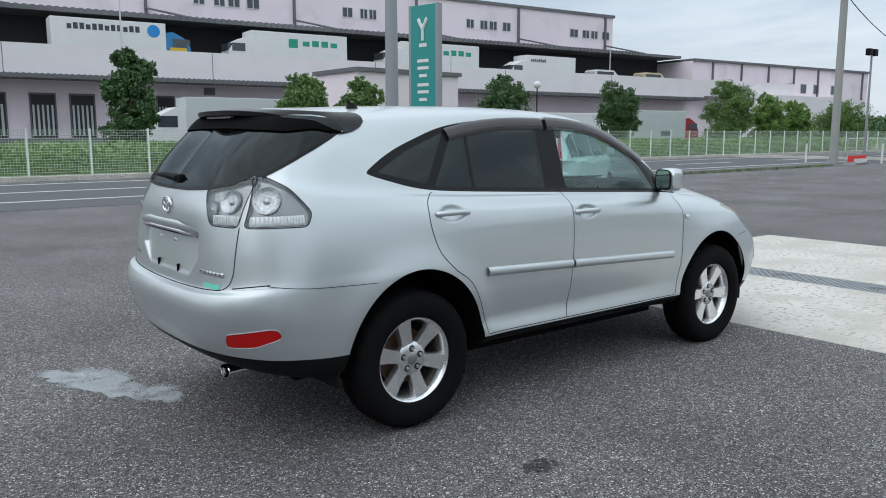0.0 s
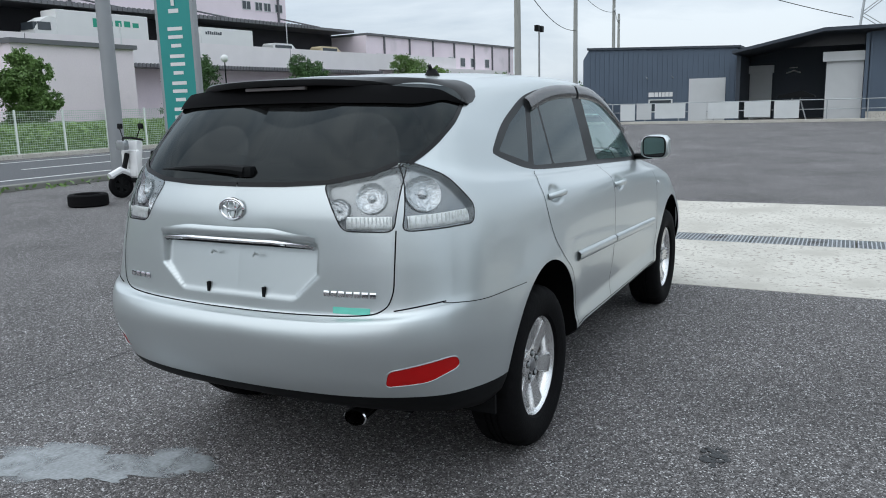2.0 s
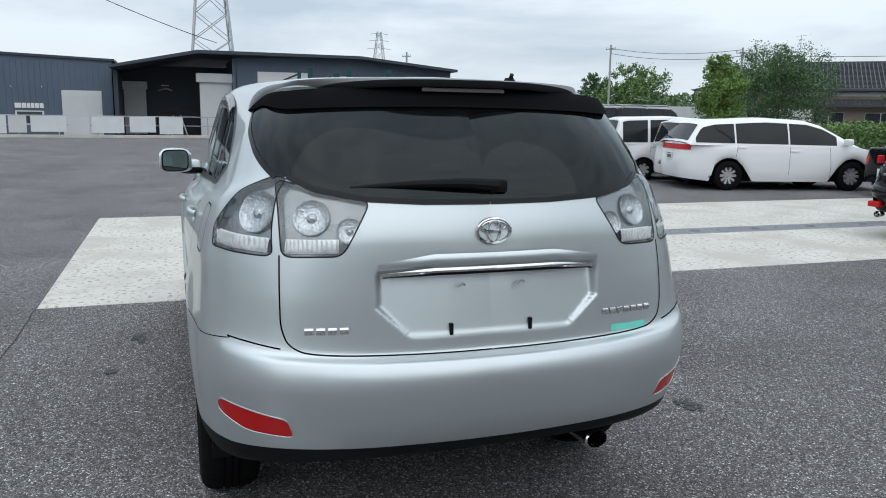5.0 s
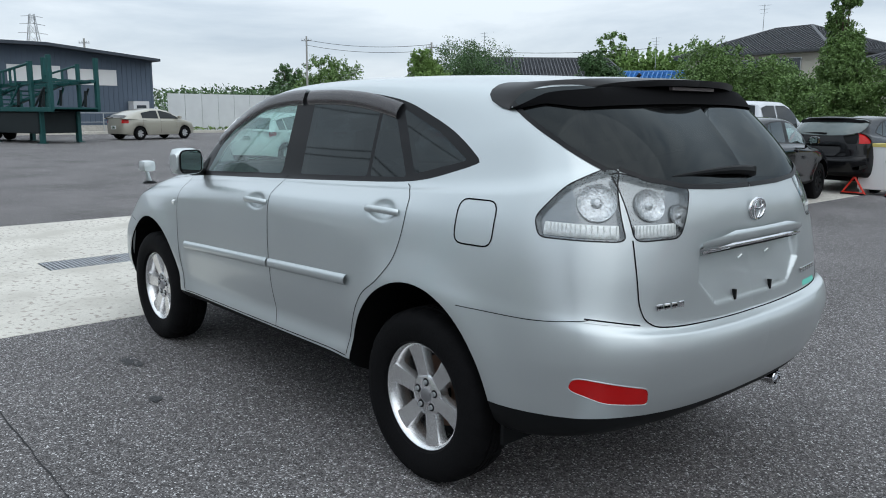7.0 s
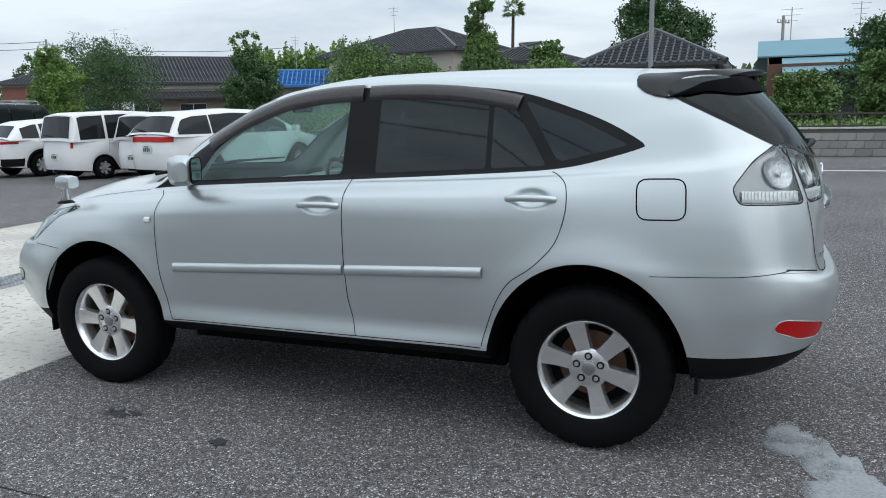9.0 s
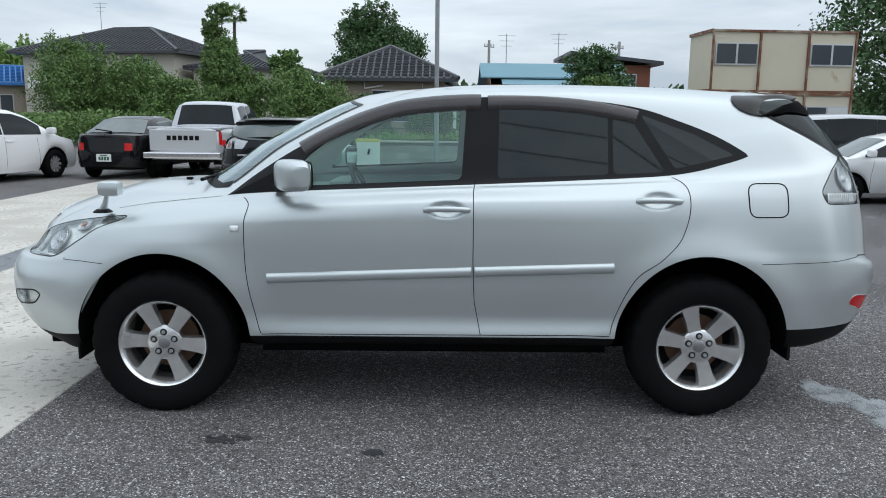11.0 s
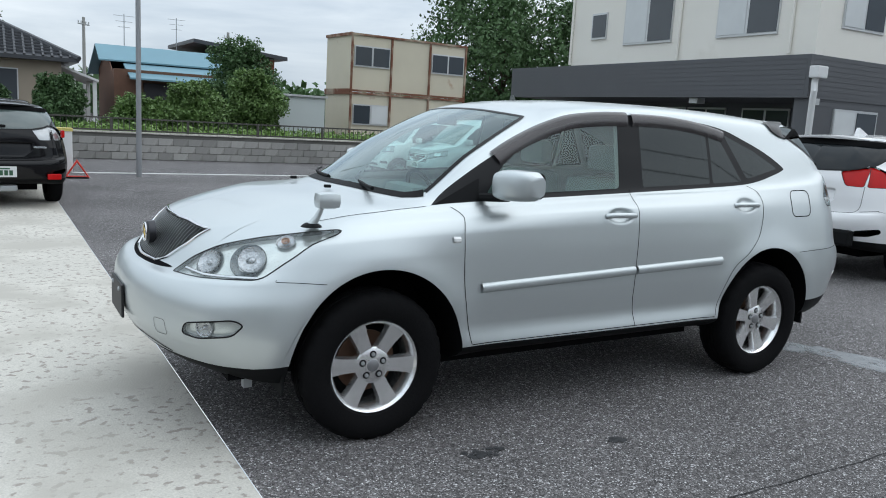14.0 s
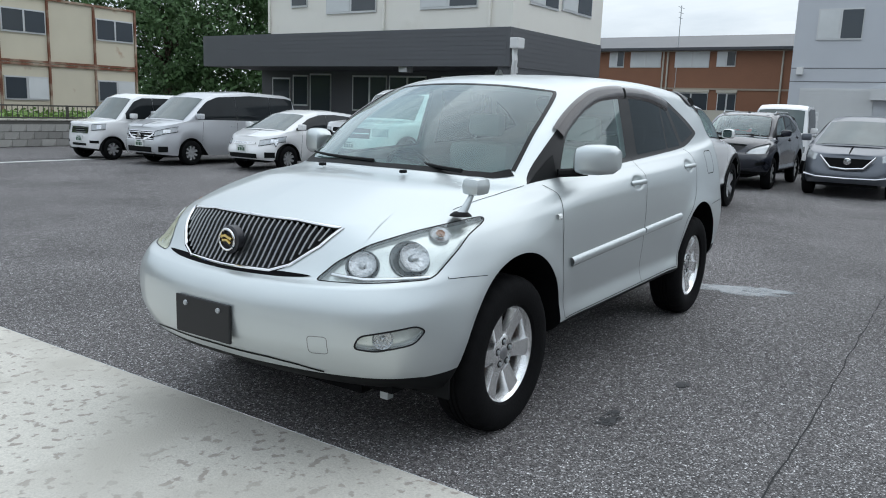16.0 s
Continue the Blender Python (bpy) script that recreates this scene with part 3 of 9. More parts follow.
ORDER = ["arch_rear", "arch_front", "skirt", "rear_glass", "windshield", "glass_front", "glass_rear", "glass_vent", "glass_quarter", "window_trim", "lamp_inner",
         "lamp_outer", "reflector", "headlight", "grille", "fog_lamp", "fuel_flap", "door_front", "door_rear", "hood", "hatch", "bumper_rear", "bumper_front"]


HANDLES = [(-.072, 1.060), (-1.108, 1.107)]
DENSE_AT = [(place_on([q], SIDE, (3.6, 9.6, 5, 9))[0], 0.22, 0.55) for q in HANDLES] + [((.60, 5.95), .60, .75), ((1.0, 5.95), .18, .75)]


def cut_skin():
    """The skin's triangles, sorted by the panel to which they belong."""
    from mathutils.geometry import delaunay_2d_cdt
    pts = [Vector((u, v)) for u in np.linspace(0, NU, 166) for v in np.linspace(0, NV, 141)]
    for (u, v), w, h in DENSE_AT:
        pts += [Vector((a, b)) for a in np.linspace(u - w, u + w, 31) for b in np.linspace(v - h, v + h, 33)]
    edges = []
    for name in ORDER:
        loop = UV[name]
        n = len(pts)
        pts += [Vector(q) for q in loop]
        edges += [(n + i, n + (i + 1) % len(loop)) for i in range(len(loop))]
    co, _, faces, *_ = delaunay_2d_cdt(pts, edges, [], 0, 1e-5)
    co = np.array([tuple(q) for q in co])
    tri = np.array([f for f in faces if len(f) == 3])
    mid = co[tri].mean(1)
    ok = (mid[:, 0] > 0) & (mid[:, 0] < NU) & (mid[:, 1] > 0) & (mid[:, 1] < NV)
    tri, mid = tri[ok], mid[ok]
    co = np.clip(co, (0, 0), (NU, NV))
    owner = np.full(len(tri), len(ORDER))
    for k in reversed(range(len(ORDER))):
        owner[inside(UV[ORDER[k]], mid)] = k
    return co, tri, owner, mid


SKIN_UV, SKIN_TRI, SKIN_OWNER, SKIN_MID = cut_skin()
SKIN_P, SKIN_N = skin(SKIN_UV), skin_normal(SKIN_UV)


def panel_mesh(name, pick, sides=(1,), sink=0.0):
    """A mesh of the picked triangles, on the left (1), the right (-1) or both."""
    tri = SKIN_TRI[pick]
    used, idx = np.unique(tri, return_inverse=True)
    idx = idx.reshape(-1, 3)
    vs, ns, fs = [], [], []
    base = SKIN_N[used].copy()
    if name.startswith("glass") or name in ("windshield", "rear_glass"):
        x, y, z = (SKIN_P[used] - SKIN_P[used].mean(0)).T
        terms = np.c_[np.ones(len(x)), x, z] if name.startswith("glass") else np.c_[np.ones(len(x)), SKIN_P[used][:, 1], z, SKIN_P[used][:, 1] ** 2, SKIN_P[used][:, 1] * z]
        base = terms @ np.linalg.lstsq(terms, base, rcond=None)[0]
        base /= np.linalg.norm(base, axis=1, keepdims=True)
    for s in sides:
        p, q = SKIN_P[used].copy(), base.copy()
        p -= SKIN_N[used] * sink
        p[:, 1] *= s
        q[:, 1] *= s
        n = len(vs)
        vs += p.tolist()
        ns += q.tolist()
        fs += (n + (idx[:, ::-1] if s == 1 else idx)).tolist()
    me = bpy.data.meshes.new(name)
    me.from_pydata(vs, [], fs)
    flat = np.array([me.polygons[i].normal @ Vector(ns[fs[i][0]]) for i in range(0, len(fs), 7)])
    if flat.mean() < 0:
        me.flip_normals()
    me.polygons.foreach_set("use_smooth", [True] * len(me.polygons))
    me.normals_split_custom_set_from_vertices(ns)
    return me


def thin_glass(name, tint, gloss=1.0, haze=0.0, film=0.0, haze_tint=(0.6, 0.6, 0.6)):
    """A pane: light goes straight through, tinted, with Fresnel reflection."""
    m = bpy.data.materials.new(name)
    m.use_nodes = True
    nt = m.node_tree
    nt.nodes.clear()
    out = nt.nodes.new("ShaderNodeOutputMaterial")
    tr = nt.nodes.new("ShaderNodeBsdfTransparent")
    tr.inputs["Color"].default_value = (*tint, 1)
    gl = nt.nodes.new("ShaderNodeBsdfGlossy")
    gl.inputs["Roughness"].default_value = 0.03 + haze
    gl.inputs["Color"].default_value = (0.78, 0.86, 0.88, 1)
    fr = nt.nodes.new("ShaderNodeLayerWeight")
    fr.inputs["Blend"].default_value = 0.5
    pw = nt.nodes.new("ShaderNodeMath")
    pw.operation = "POWER"
    pw.inputs[1].default_value = 4.0
    nt.links.new(fr.outputs["Facing"], pw.inputs[0])
    sc = nt.nodes.new("ShaderNodeMath")
    sc.operation, sc.use_clamp = "MULTIPLY_ADD", True
    sc.inputs[1].default_value, sc.inputs[2].default_value = 0.85 * gloss, 0.055 * gloss
    mx = nt.nodes.new("ShaderNodeMixShader")
    nt.links.new(pw.outputs[0], sc.inputs[0])
    nt.links.new(sc.outputs[0], mx.inputs[0])
    nt.links.new(tr.outputs[0], mx.inputs[1])
    nt.links.new(gl.outputs[0], mx.inputs[2])
    if film:
        # haze of light painted into the pane's colour, besides dirt and drying rain
        df = nt.nodes.new("ShaderNodeBsdfDiffuse")
        df.inputs["Color"].default_value = (*haze_tint, 1)
        tcn = nt.nodes.new("ShaderNodeTexCoord")
        nz = nt.nodes.new("ShaderNodeTexNoise")
        nz.inputs["Scale"].default_value, nz.inputs["Detail"].default_value = 14.0, 8.0
        nt.links.new(tcn.outputs["Object"], nz.inputs["Vector"])
        mr = nt.nodes.new("ShaderNodeMapRange")
        mr.inputs["From Min"].default_value, mr.inputs["From Max"].default_value = 0.25, 0.75
        mr.inputs["To Min"].default_value, mr.inputs["To Max"].default_value = film * 0.55, film * 1.45
        nt.links.new(nz.outputs["Fac"], mr.inputs["Value"])
        m2 = nt.nodes.new("ShaderNodeMixShader")
        nt.links.new(mr.outputs["Result"], m2.inputs[0])
        nt.links.new(mx.outputs[0], m2.inputs[1])
        nt.links.new(df.outputs[0], m2.inputs[2])
        mx = m2
    nt.links.new(mx.outputs[0], out.inputs[0])
    return m


SILVER = material("silver_metallic_paint", (0.565, 0.605, 0.610), 0.39, 0.74, vary=0.02, size=2, grain=0.05, grain_size=500, coat=0.6)
GLASS_CLEAR = thin_glass("green_tinted_glass", (0.74, 0.94, 0.88), 1.25, 0.0, 0.045, (0.50, 0.72, 0.66))
GLASS_WIND = thin_glass("windscreen_glass", (0.66, 0.86, 0.83), 1.5, 0.0, 0.04, (0.42, 0.60, 0.60))
GLASS_PRIV = thin_glass("privacy_glass", (0.020, 0.021, 0.024), 0.85, 0.0, 0.006)
GLASS_REAR = thin_glass("rear_privacy_glass", (0.010, 0.011, 0.013), 0.55, 0.02, 0.006)
TRIM = material("black_window_trim", (0.008, 0.008, 0.009), 0.38, vary=0.1, spec=0.25)
SEAM = material("panel_gap", (0.004, 0.004, 0.005), 0.9, vary=0.05, spec=0.1)
INTERIOR = material("grey_interior_fabric", (0.32, 0.345, 0.34), 0.9, vary=0.15, size=4)

car = thing("silver_suv", "silver metallic five-door suv with dark rear glass, parked on asphalt", "car", pose(0, 0, -0.004, 0, 0.2, 0))
PANEL = {
    "skirt": (BLACK, 0, "black plastic lower cladding"), "rear_glass": (GLASS_REAR, 0, "dark rain-spotted rear window"), "windshield": (GLASS_WIND, 0, "clear windscreen with a green tint"),
    "glass_front": (GLASS_CLEAR, 1, "clear front side glass"), "glass_rear": (GLASS_PRIV, 1, "dark privacy glass"), "glass_vent": (GLASS_PRIV, 1, "dark privacy glass"), "glass_quarter": (GLASS_PRIV, 1, "dark privacy glass"),
    "window_trim": (TRIM, 1, "black window frame"), "door_front": (SILVER, 1, ""), "door_rear": (SILVER, 1, ""), "hood": (SILVER, 0, ""), "hatch": (SILVER, 0, ""),
    "bumper_rear": (SILVER, 0, ""), "bumper_front": (SILVER, 0, ""), "fuel_flap": (SILVER, 1, ""),
    "reflector": (RED_LENS, 1, "red rear reflector"), "lamp_inner": (None, 1, ""), "lamp_outer": (None, 1, ""), "headlight": (None, 1, ""), "grille": (None, 0, ""), "fog_lamp": (None, 1, "")}
PARTS = {}
for k, name in enumerate(ORDER):
    if name.startswith("arch"):
        continue
    mat, sided, label = PANEL[name]
    pick = SKIN_OWNER == k
    for s in ((1,), (-1,)) if sided else ((1, -1),):
        if mat is None:
            continue
        PARTS[name, s[0]] = part(name, panel_mesh(name, pick, s), mat, car, label)
        if "glass" in name or name == "windshield":
            PARTS[name, s[0]].visible_shadow = False
rest = SKIN_OWNER == len(ORDER)
part("body_shell", panel_mesh("body_shell", rest, (1, -1)), SILVER, car)


LINING = material("pale_cabin_lining", (0.50, 0.51, 0.49), 0.9, vary=0.08, size=6)
roof_in = (SKIN_MID[:, 1] > 11.3) & (SKIN_MID[:, 0] > 3.6)
part("headliner", panel_mesh("headliner", roof_in, (1, -1), .035), LINING, car, "pale grey headliner")
post_in = (rest | (SKIN_OWNER == ORDER.index("window_trim"))) & (SKIN_MID[:, 1] > 8.6) & (SKIN_MID[:, 1] <= 11.3) & (SKIN_MID[:, 0] > 3.6) & (SKIN_MID[:, 0] < 9.9)
part("pillar_lining", panel_mesh("pillar_lining", post_in, (1, -1), .03), LINING, car, "pale grey pillar lining")


# ---- the car's fittings ----
def on_skin(pts, axes=SIDE, win=SIDE_WIN, s=1, lift=0.0):
    """Places and normals on the skin, on the left (s = 1) or right."""
    uv = place_on(pts, axes, win)
    p, q = skin(uv), skin_normal(uv)
    p = p + q * lift
    p[:, 1] *= s
    q[:, 1] *= s
    return p, q


def from_uv(uv, s=1, lift=0.0):
    p, q = skin(uv), skin_normal(uv)
    p = p + q * lift
    p[:, 1] *= s
    q[:, 1] *= s
    return p, q


def ribbon(p, q, width, height=0.0, closed=False, crown=0.0):
    """A band along points p with normals q; with a crown it is a rounded bead."""
    n = len(p)
    nxt = np.roll(p, -1, 0) if closed else np.r_[p[1:], p[-1:]]
    prv = np.roll(p, 1, 0) if closed else np.r_[p[:1], p[:-1]]
    t = nxt - prv
    t /= np.linalg.norm(t, axis=1, keepdims=True) + 1e-12
    side = np.cross(q, t)
    k = [(-.5, 0.0), (-.42, .6), (-.2, 1.0), (.2, 1.0), (.42, .6), (.5, 0.0)] if crown else [(-.5, 0), (.5, 0)]
    s = Shape()
    for i in range(n):
        for a, h in k:
            s.v.append(tuple(p[i] + side[i] * a * width + q[i] * (height + crown * h)))
    m = len(k)
    for i in range(n if closed else n - 1):
        j = (i + 1) % n
        for c in range(m - 1):
            s.f.append((i * m + c, j * m + c, j * m + c + 1, i * m + c + 1))
    return s


def bead(name, pts, width, crown, mat, axes=SIDE, win=SIDE_WIN, closed=False, label="", sides=(1, -1), step=0.02, height=0.001, parent=None):
    for s in sides:
        p, q = on_skin(dense(pts, step, closed), axes, win, s)
        if s < 0:
            p, q = p[::-1], q[::-1]
        part(name, ribbon(p, q, width, height, closed, crown), mat, parent or car, label, smooth=True)


# panel gaps
GAP = 0.0050
for pts, win in ((DOOR_F[3:], SIDE_WIN), (DOOR_B, (3.6, 9.6, .8, 12)), (DOOR_R, (3.6, 9.6, .8, 12)), ([(.845, .428), (-.885, .432)], SIDE_WIN),
                 (smooth_path([(-1.615, .803), (-1.80, .806), (-1.95, .812), (-2.07, .822), (-2.14, .832)], 24), (1.9, 6, 2, 7)), ([(1.62, .777), (1.75, .787), (1.90, .792)], SIDE_WIN)):
    bead("panel_gap", pts, .0030 if abs(pts[0][0]) > 1.6 else .0040, 0, SEAM, SIDE, win)
bead("panel_gap", HATCH_SEAM, GAP, 0, SEAM, REAR, TAIL_WIN)
bead("panel_gap", [(.815, .836), (.75, .826), (.668, .812)], .005, 0, SEAM, REAR, TAIL_WIN)
bead("panel_gap", [(1.06, .745), (1.30, .733), (1.52, .712), (1.60, .700)], 0.003, 0, SEAM, (0, 1), (8.6, 13, 6.8, 9.6))
bead("fuel_flap_gap", rounded([(-1.548, 1.190), (-1.742, 1.192), (-1.748, 1.030), (-1.556, 1.028)], .045), 0.006, 0, SEAM, sides=(1,), closed=True)
for s in (1, -1):
    for name, w, mat in (("lamp_inner", .0045, TRIM), ("lamp_outer", .0045, TRIM), ("headlight", .006, TRIM)):
        p, q = from_uv(UV[name], s)
        part("lamp_seal", ribbon(p, q, w, 0.0008, True), mat, car)
    p, q = from_uv(UV["reflector"], s)
    part("reflector_rim", ribbon(p, q, 0.005, 0.001, True, 0.002), SILVER, car)
    p, q = from_uv(UV["fog_lamp"], s)
    part("fog_lamp_rim", ribbon(p, q, 0.007, 0.001, True, 0.002), TRIM, car)
# rear window's and windscreen's black edge
for s in (1, -1):
    for pts, axes, win in (([(.002, 1.243), (.22, 1.246), (.40, 1.256), (.55, 1.285), (.62, 1.318)], REAR, TAIL_WIN), ([(-2.075, 1.315), (-1.90, 1.410), (-1.74, 1.490), (-1.645, 1.540)], SIDE, (2.2, 5.5, 6, 13))):
        p, q = on_skin(dense(pts, .02, False), axes, win, s)
        part("glass_seal", ribbon(p, q, 0.018, 0.002), TRIM, car)
    p, q = from_uv(dense([(9.72, 9.25), (9.70, 10.2), (9.82, 11.22), (13, 11.22)], .05, False), s)
    part("windscreen_seal", ribbon(p, q, 0.022, 0.002), TRIM, car)
    p, q = from_uv(dense([(9.72, 9.22), (10.3, 9.10), (13, 9.05)], .05, False), s)
    part("cowl", ribbon(p, q, 0.050, 0.003), BLACK, car)
# body-side mouldings
for a, b in (((.812, .712), (-.195, .752)), ((-.212, .753), (-.895, .777))):
    bead("side_moulding", [a, b], 0.050, 0.016, SILVER, step=0.01, win=(3.6, 9.9, 1, 9), label="body-coloured side moulding")
# sill step and smoked rain visors
VISOR = material("smoked_visor", (0.055, 0.048, 0.049), 0.24, vary=0.15, size=5, alpha=0.90, coat=0.4)
bead("rain_visor", smooth_path([(.655, 1.340), (.50, 1.425), (.31, 1.502), (.12, 1.552), (-.10, 1.573), (-.24, 1.576)], 40), 0.085, 0.016, VISOR, win=(3.6, 9.7, 7, 12.6), label="smoked plastic rain visor", step=.015)
bead("rain_visor", smooth_path([(-.275, 1.575), (-.50, 1.575), (-.72, 1.561), (-.92, 1.530), (-1.02, 1.508)], 30), 0.075, 0.016, VISOR, win=(3.6, 9.7, 7, 12.6), label="smoked plastic rain visor", step=.015)
# door handles
for s in (1, -1):
    for hx, hz in HANDLES:
        h = Shape()
        for k, (dx, dz, r) in enumerate([(0, 0, 0)]):
            pts = [(hx + .105, 0, hz - .004), (hx + .085, .014, hz), (hx + .04, .024, hz + .002), (hx - .04, .024, hz + .002), (hx - .085, .016, hz), (hx - .108, 0, hz - .003)]
            base = on_skin([(hx + .11, hz), (hx - .11, hz)], SIDE, (3.6, 9.6, 5, 9))[0][:, 1].mean()
            h.tube([(x, s * (base + y), z) for x, y, z in smooth_path(pts, 14)], .0125, 10)
        h.v = [(x, s * base + (y - s * base) * 0.9, hz + (z - hz) * 1.15) for x, y, z in h.v]
        hd = part("door_handle", h, SILVER, PARTS["door_front" if hx > -.5 else "door_rear", s], "body-coloured pull handle", smooth=True)


# wheels
def build_wheel(at, phase=.03):
    w = new("wheel")
    w.parent, w.matrix_basis = car, at
    tyre = Shape()
    prof = [(.222, .075), (.232, .098), (.262, .111), (.300, .1125), (.330, .106), (.346, .094), (.356, .078), (.361, .050), (.3615, .032), (.354, .030), (.354, .022), (.362, .020),
            (.362, .004), (.354, .002)]
    prof = prof + [(r, -a) for r, a in reversed(prof)]
    n = 120
    for r, a in prof:
        for j in range(n):
            k = r
            if r > .340 and abs(a) > .028:
                k = r - (.007 if (j + (2 if a > 0 else 0)) % 5 == 0 else 0)
            tyre.v.append((k * math.cos(2 * math.pi * j / n), a, k * math.sin(2 * math.pi * j / n)))
    for i in range(len(prof) - 1):
        tyre.f += [(i * n + j, (i + 1) * n + j, (i + 1) * n + (j + 1) % n, i * n + (j + 1) % n) for j in range(n)]
    part("tyre", tyre, RUBBER, w, "black all-season tyre", smooth=True)
    rim = Shape().lathe([(.2235, -.09), (.205, -.085), (.196, -.03), (.198, .045), (.206, .062), (.213, .078), (.2215, .084), (.2265, .080), (.226, .070)], 64)
    part("rim", rim, ALLOY, w, "silver six-spoke alloy rim", smooth=True)
    sp = Shape()
    for k in range(6):
        m = Matrix.Rotation(2 * math.pi * k / 6 + phase, 4, "Y")
        rows = []
        for r, half, face, back in ((.030, .030, .048, .01), (.060, .035, .052, .012), (.100, .037, .055, .018), (.150, .041, .060, .024), (.185, .046, .066, .026), (.210, .051, .070, .03)):
            rows.append([(r, back, -half), (r, face - .012, -half * .96), (r, face, -half * .86), (r, face + .001, 0), (r, face, half * .86), (r, face - .012, half * .96), (r, back, half)])
        c = len(rows[0])
        sp.add([q for row in rows for q in row], [(i * c + j, i * c + j + 1, (i + 1) * c + j + 1, (i + 1) * c + j) for i in range(len(rows) - 1) for j in range(c - 1)], m)
    part("spokes", sp, ALLOY, w, "six broad silver spokes", smooth=True)
    hub = Shape().lathe([(.0, .056), (.080, .056), (.089, .050), (.088, .01), (.0, .008)], 36)
    part("hub", hub, ALLOY, w, smooth=True)
    cap = Shape().lathe([(.0, .066), (.020, .066), (.029, .062), (.032, .050)], 28)
    part("centre_cap", cap, material("grey_cap", (.30, .30, .31), .35, .7), w, "round grey centre cap", smooth=True)
    for k in range(5):
        a = 2 * math.pi * k / 5 + .3
        nut = Shape().lathe([(.0, .066), (.009, .065), (.011, .050)], 10, Matrix.Translation((.055 * math.cos(a), 0, .055 * math.sin(a))))
        # black disc on the hub stands in for a shaded nut recess
        part("nut_hole", Shape().lathe([(.0, .0565), (.0165, .0575), (.018, .0555)], 14, Matrix.Translation((.055 * math.cos(a), 0, .055 * math.sin(a)))), BLACK, w)
        part("wheel_nut", nut, GALV, w, smooth=True)
    disc = Shape().lathe([(.06, -.03), (.150, -.03), (.150, -.042), (.06, -.042)], 40)
    part("brake_disc", disc, material("rusty_brake_disc", (.16, .09, .06), .6, .5, vary=.4, size=20), w, "rust-brown brake disc")
    back = Shape().lathe([(.0, -.070), (.200, -.070), (.205, -.085)], 40)
    part("wheel_back", back, BLACK, w)


for ax in (-AXLE, AXLE):
    for s in (1, -1):
        build_wheel(pose(ax, s * .787, HUB_Z) @ pose(0, 0, 0, 0, 0, 0 if s > 0 else 180), radians(46 if ax < 0 else 56))

# wheel housings and underside
WELL = material("wheel_housing", (.005, .005, .0055), .9, vary=.2, spec=.08)
for ax, a, b in ((-1.345, .437, .478), (1.340, .440, .472)):
    for s in (1, -1):
        t = np.linspace(-.06, math.pi + .06, 40)
        arc = np.c_[ax + a * np.cos(t), HUB_Z + b * np.sin(t)]
        rim_p = on_skin(arc, SIDE, (3.2, 11.2, 0, 8))[0]
        h = Shape()
        for (x, z), rp in zip(arc, rim_p):
            yo = rp[1] if z > .30 else .84
            h.v += [(x, s * (yo - .002), z), (x, s * (yo - .022), z + .004), (x, s * (yo - .05), z + .012), (x, s * .50, z + .012)]
        for i in range(len(arc) - 1):
            h.f += [(4 * i + j, 4 * i + j + 1, 4 * i + j + 5, 4 * i + j + 4) for j in range(3)]
        n0 = len(h.v)
        h.v += [(x, s * .50, z + .012) for x, z in arc] + [(ax, s * .50, HUB_Z)]
        h.f += [(n0 + i, n0 + i + 1, n0 + len(arc)) for i in range(len(arc) - 1)]
        part("wheel_housing", h, WELL, car, "black inner wheel housing")
under = Shape().box(-1.85, 1.95, -.50, .50, .26, .52).box(-.92, .90, -.66, .66, .27, .44).box(-2.05, -1.80, -.70, .70, .40, .52).box(1.80, 2.0, -.7, .7, .32, .5)
part("underbody", under, WELL, car, "black underbody")
for s in (1, -1):
    part("mud_flap", Shape().box(-1.815, -1.80, s * .64 - .10 if s < 0 else .62, s * .86 if s < 0 else .86, .30, .46) if s > 0 else Shape().box(-1.815, -1.80, -.86, -.62, .30, .46), BLACK, car)

# interior
tub = Shape().box(-.88, .86, -.78, .78, .44, .50).box(-2.0, -.88, -.47, .47, .53, .58).box(.74, .86, -.74, .74, .5, .98).box(-.86, .85, .74, .78, .5, 1.10).box(-.86, .85, -.78, -.74, .5, 1.10)
part("cabin_floor", tub, INTERIOR, car)
dash = Shape().box(.60, 1.10, -.72, .72, .82, 1.06, bev=.06).box(.52, .66, -.56, -.16, .98, 1.11, bev=.04)
part("dashboard", dash, material("dark_dashboard", (.24, .26, .25), .7, vary=.1), car, "grey dashboard", smooth=True)
for y in (-.36, .36):
    seat = Shape().box(-.30, .28, y - .25, y + .25, .50, .72, bev=.06)
    seat.box(-.46, -.28, y - .24, y + .24, .66, 1.22, bev=.06)
    seat.box(-.46, -.36, y - .13, y + .13, 1.26, 1.42, bev=.04)
    part("front_seat", seat, INTERIOR, car, "grey fabric front seat", smooth=True)
bench = Shape().box(-1.15, -.72, -.47, .47, .50, .72, bev=.06).box(-1.30, -1.12, -.47, .47, .66, 1.18, bev=.06).box(-1.30, -1.12, -.62, .62, .90, 1.18, bev=.06)
for y in (-.38, 0, .38):
    bench.box(-1.30, -1.22, y - .11, y + .11, 1.22, 1.36, bev=.04)
part("rear_bench", bench, INTERIOR, car, "grey fabric rear bench", smooth=True)
t = np.linspace(0, 2 * math.pi, 32, endpoint=False)
sw = Shape().tube([(.46 + .08 * math.sin(a), -.36 + .185 * math.cos(a), 1.02 + .17 * math.sin(a)) for a in t], .015, 8, closed=True)
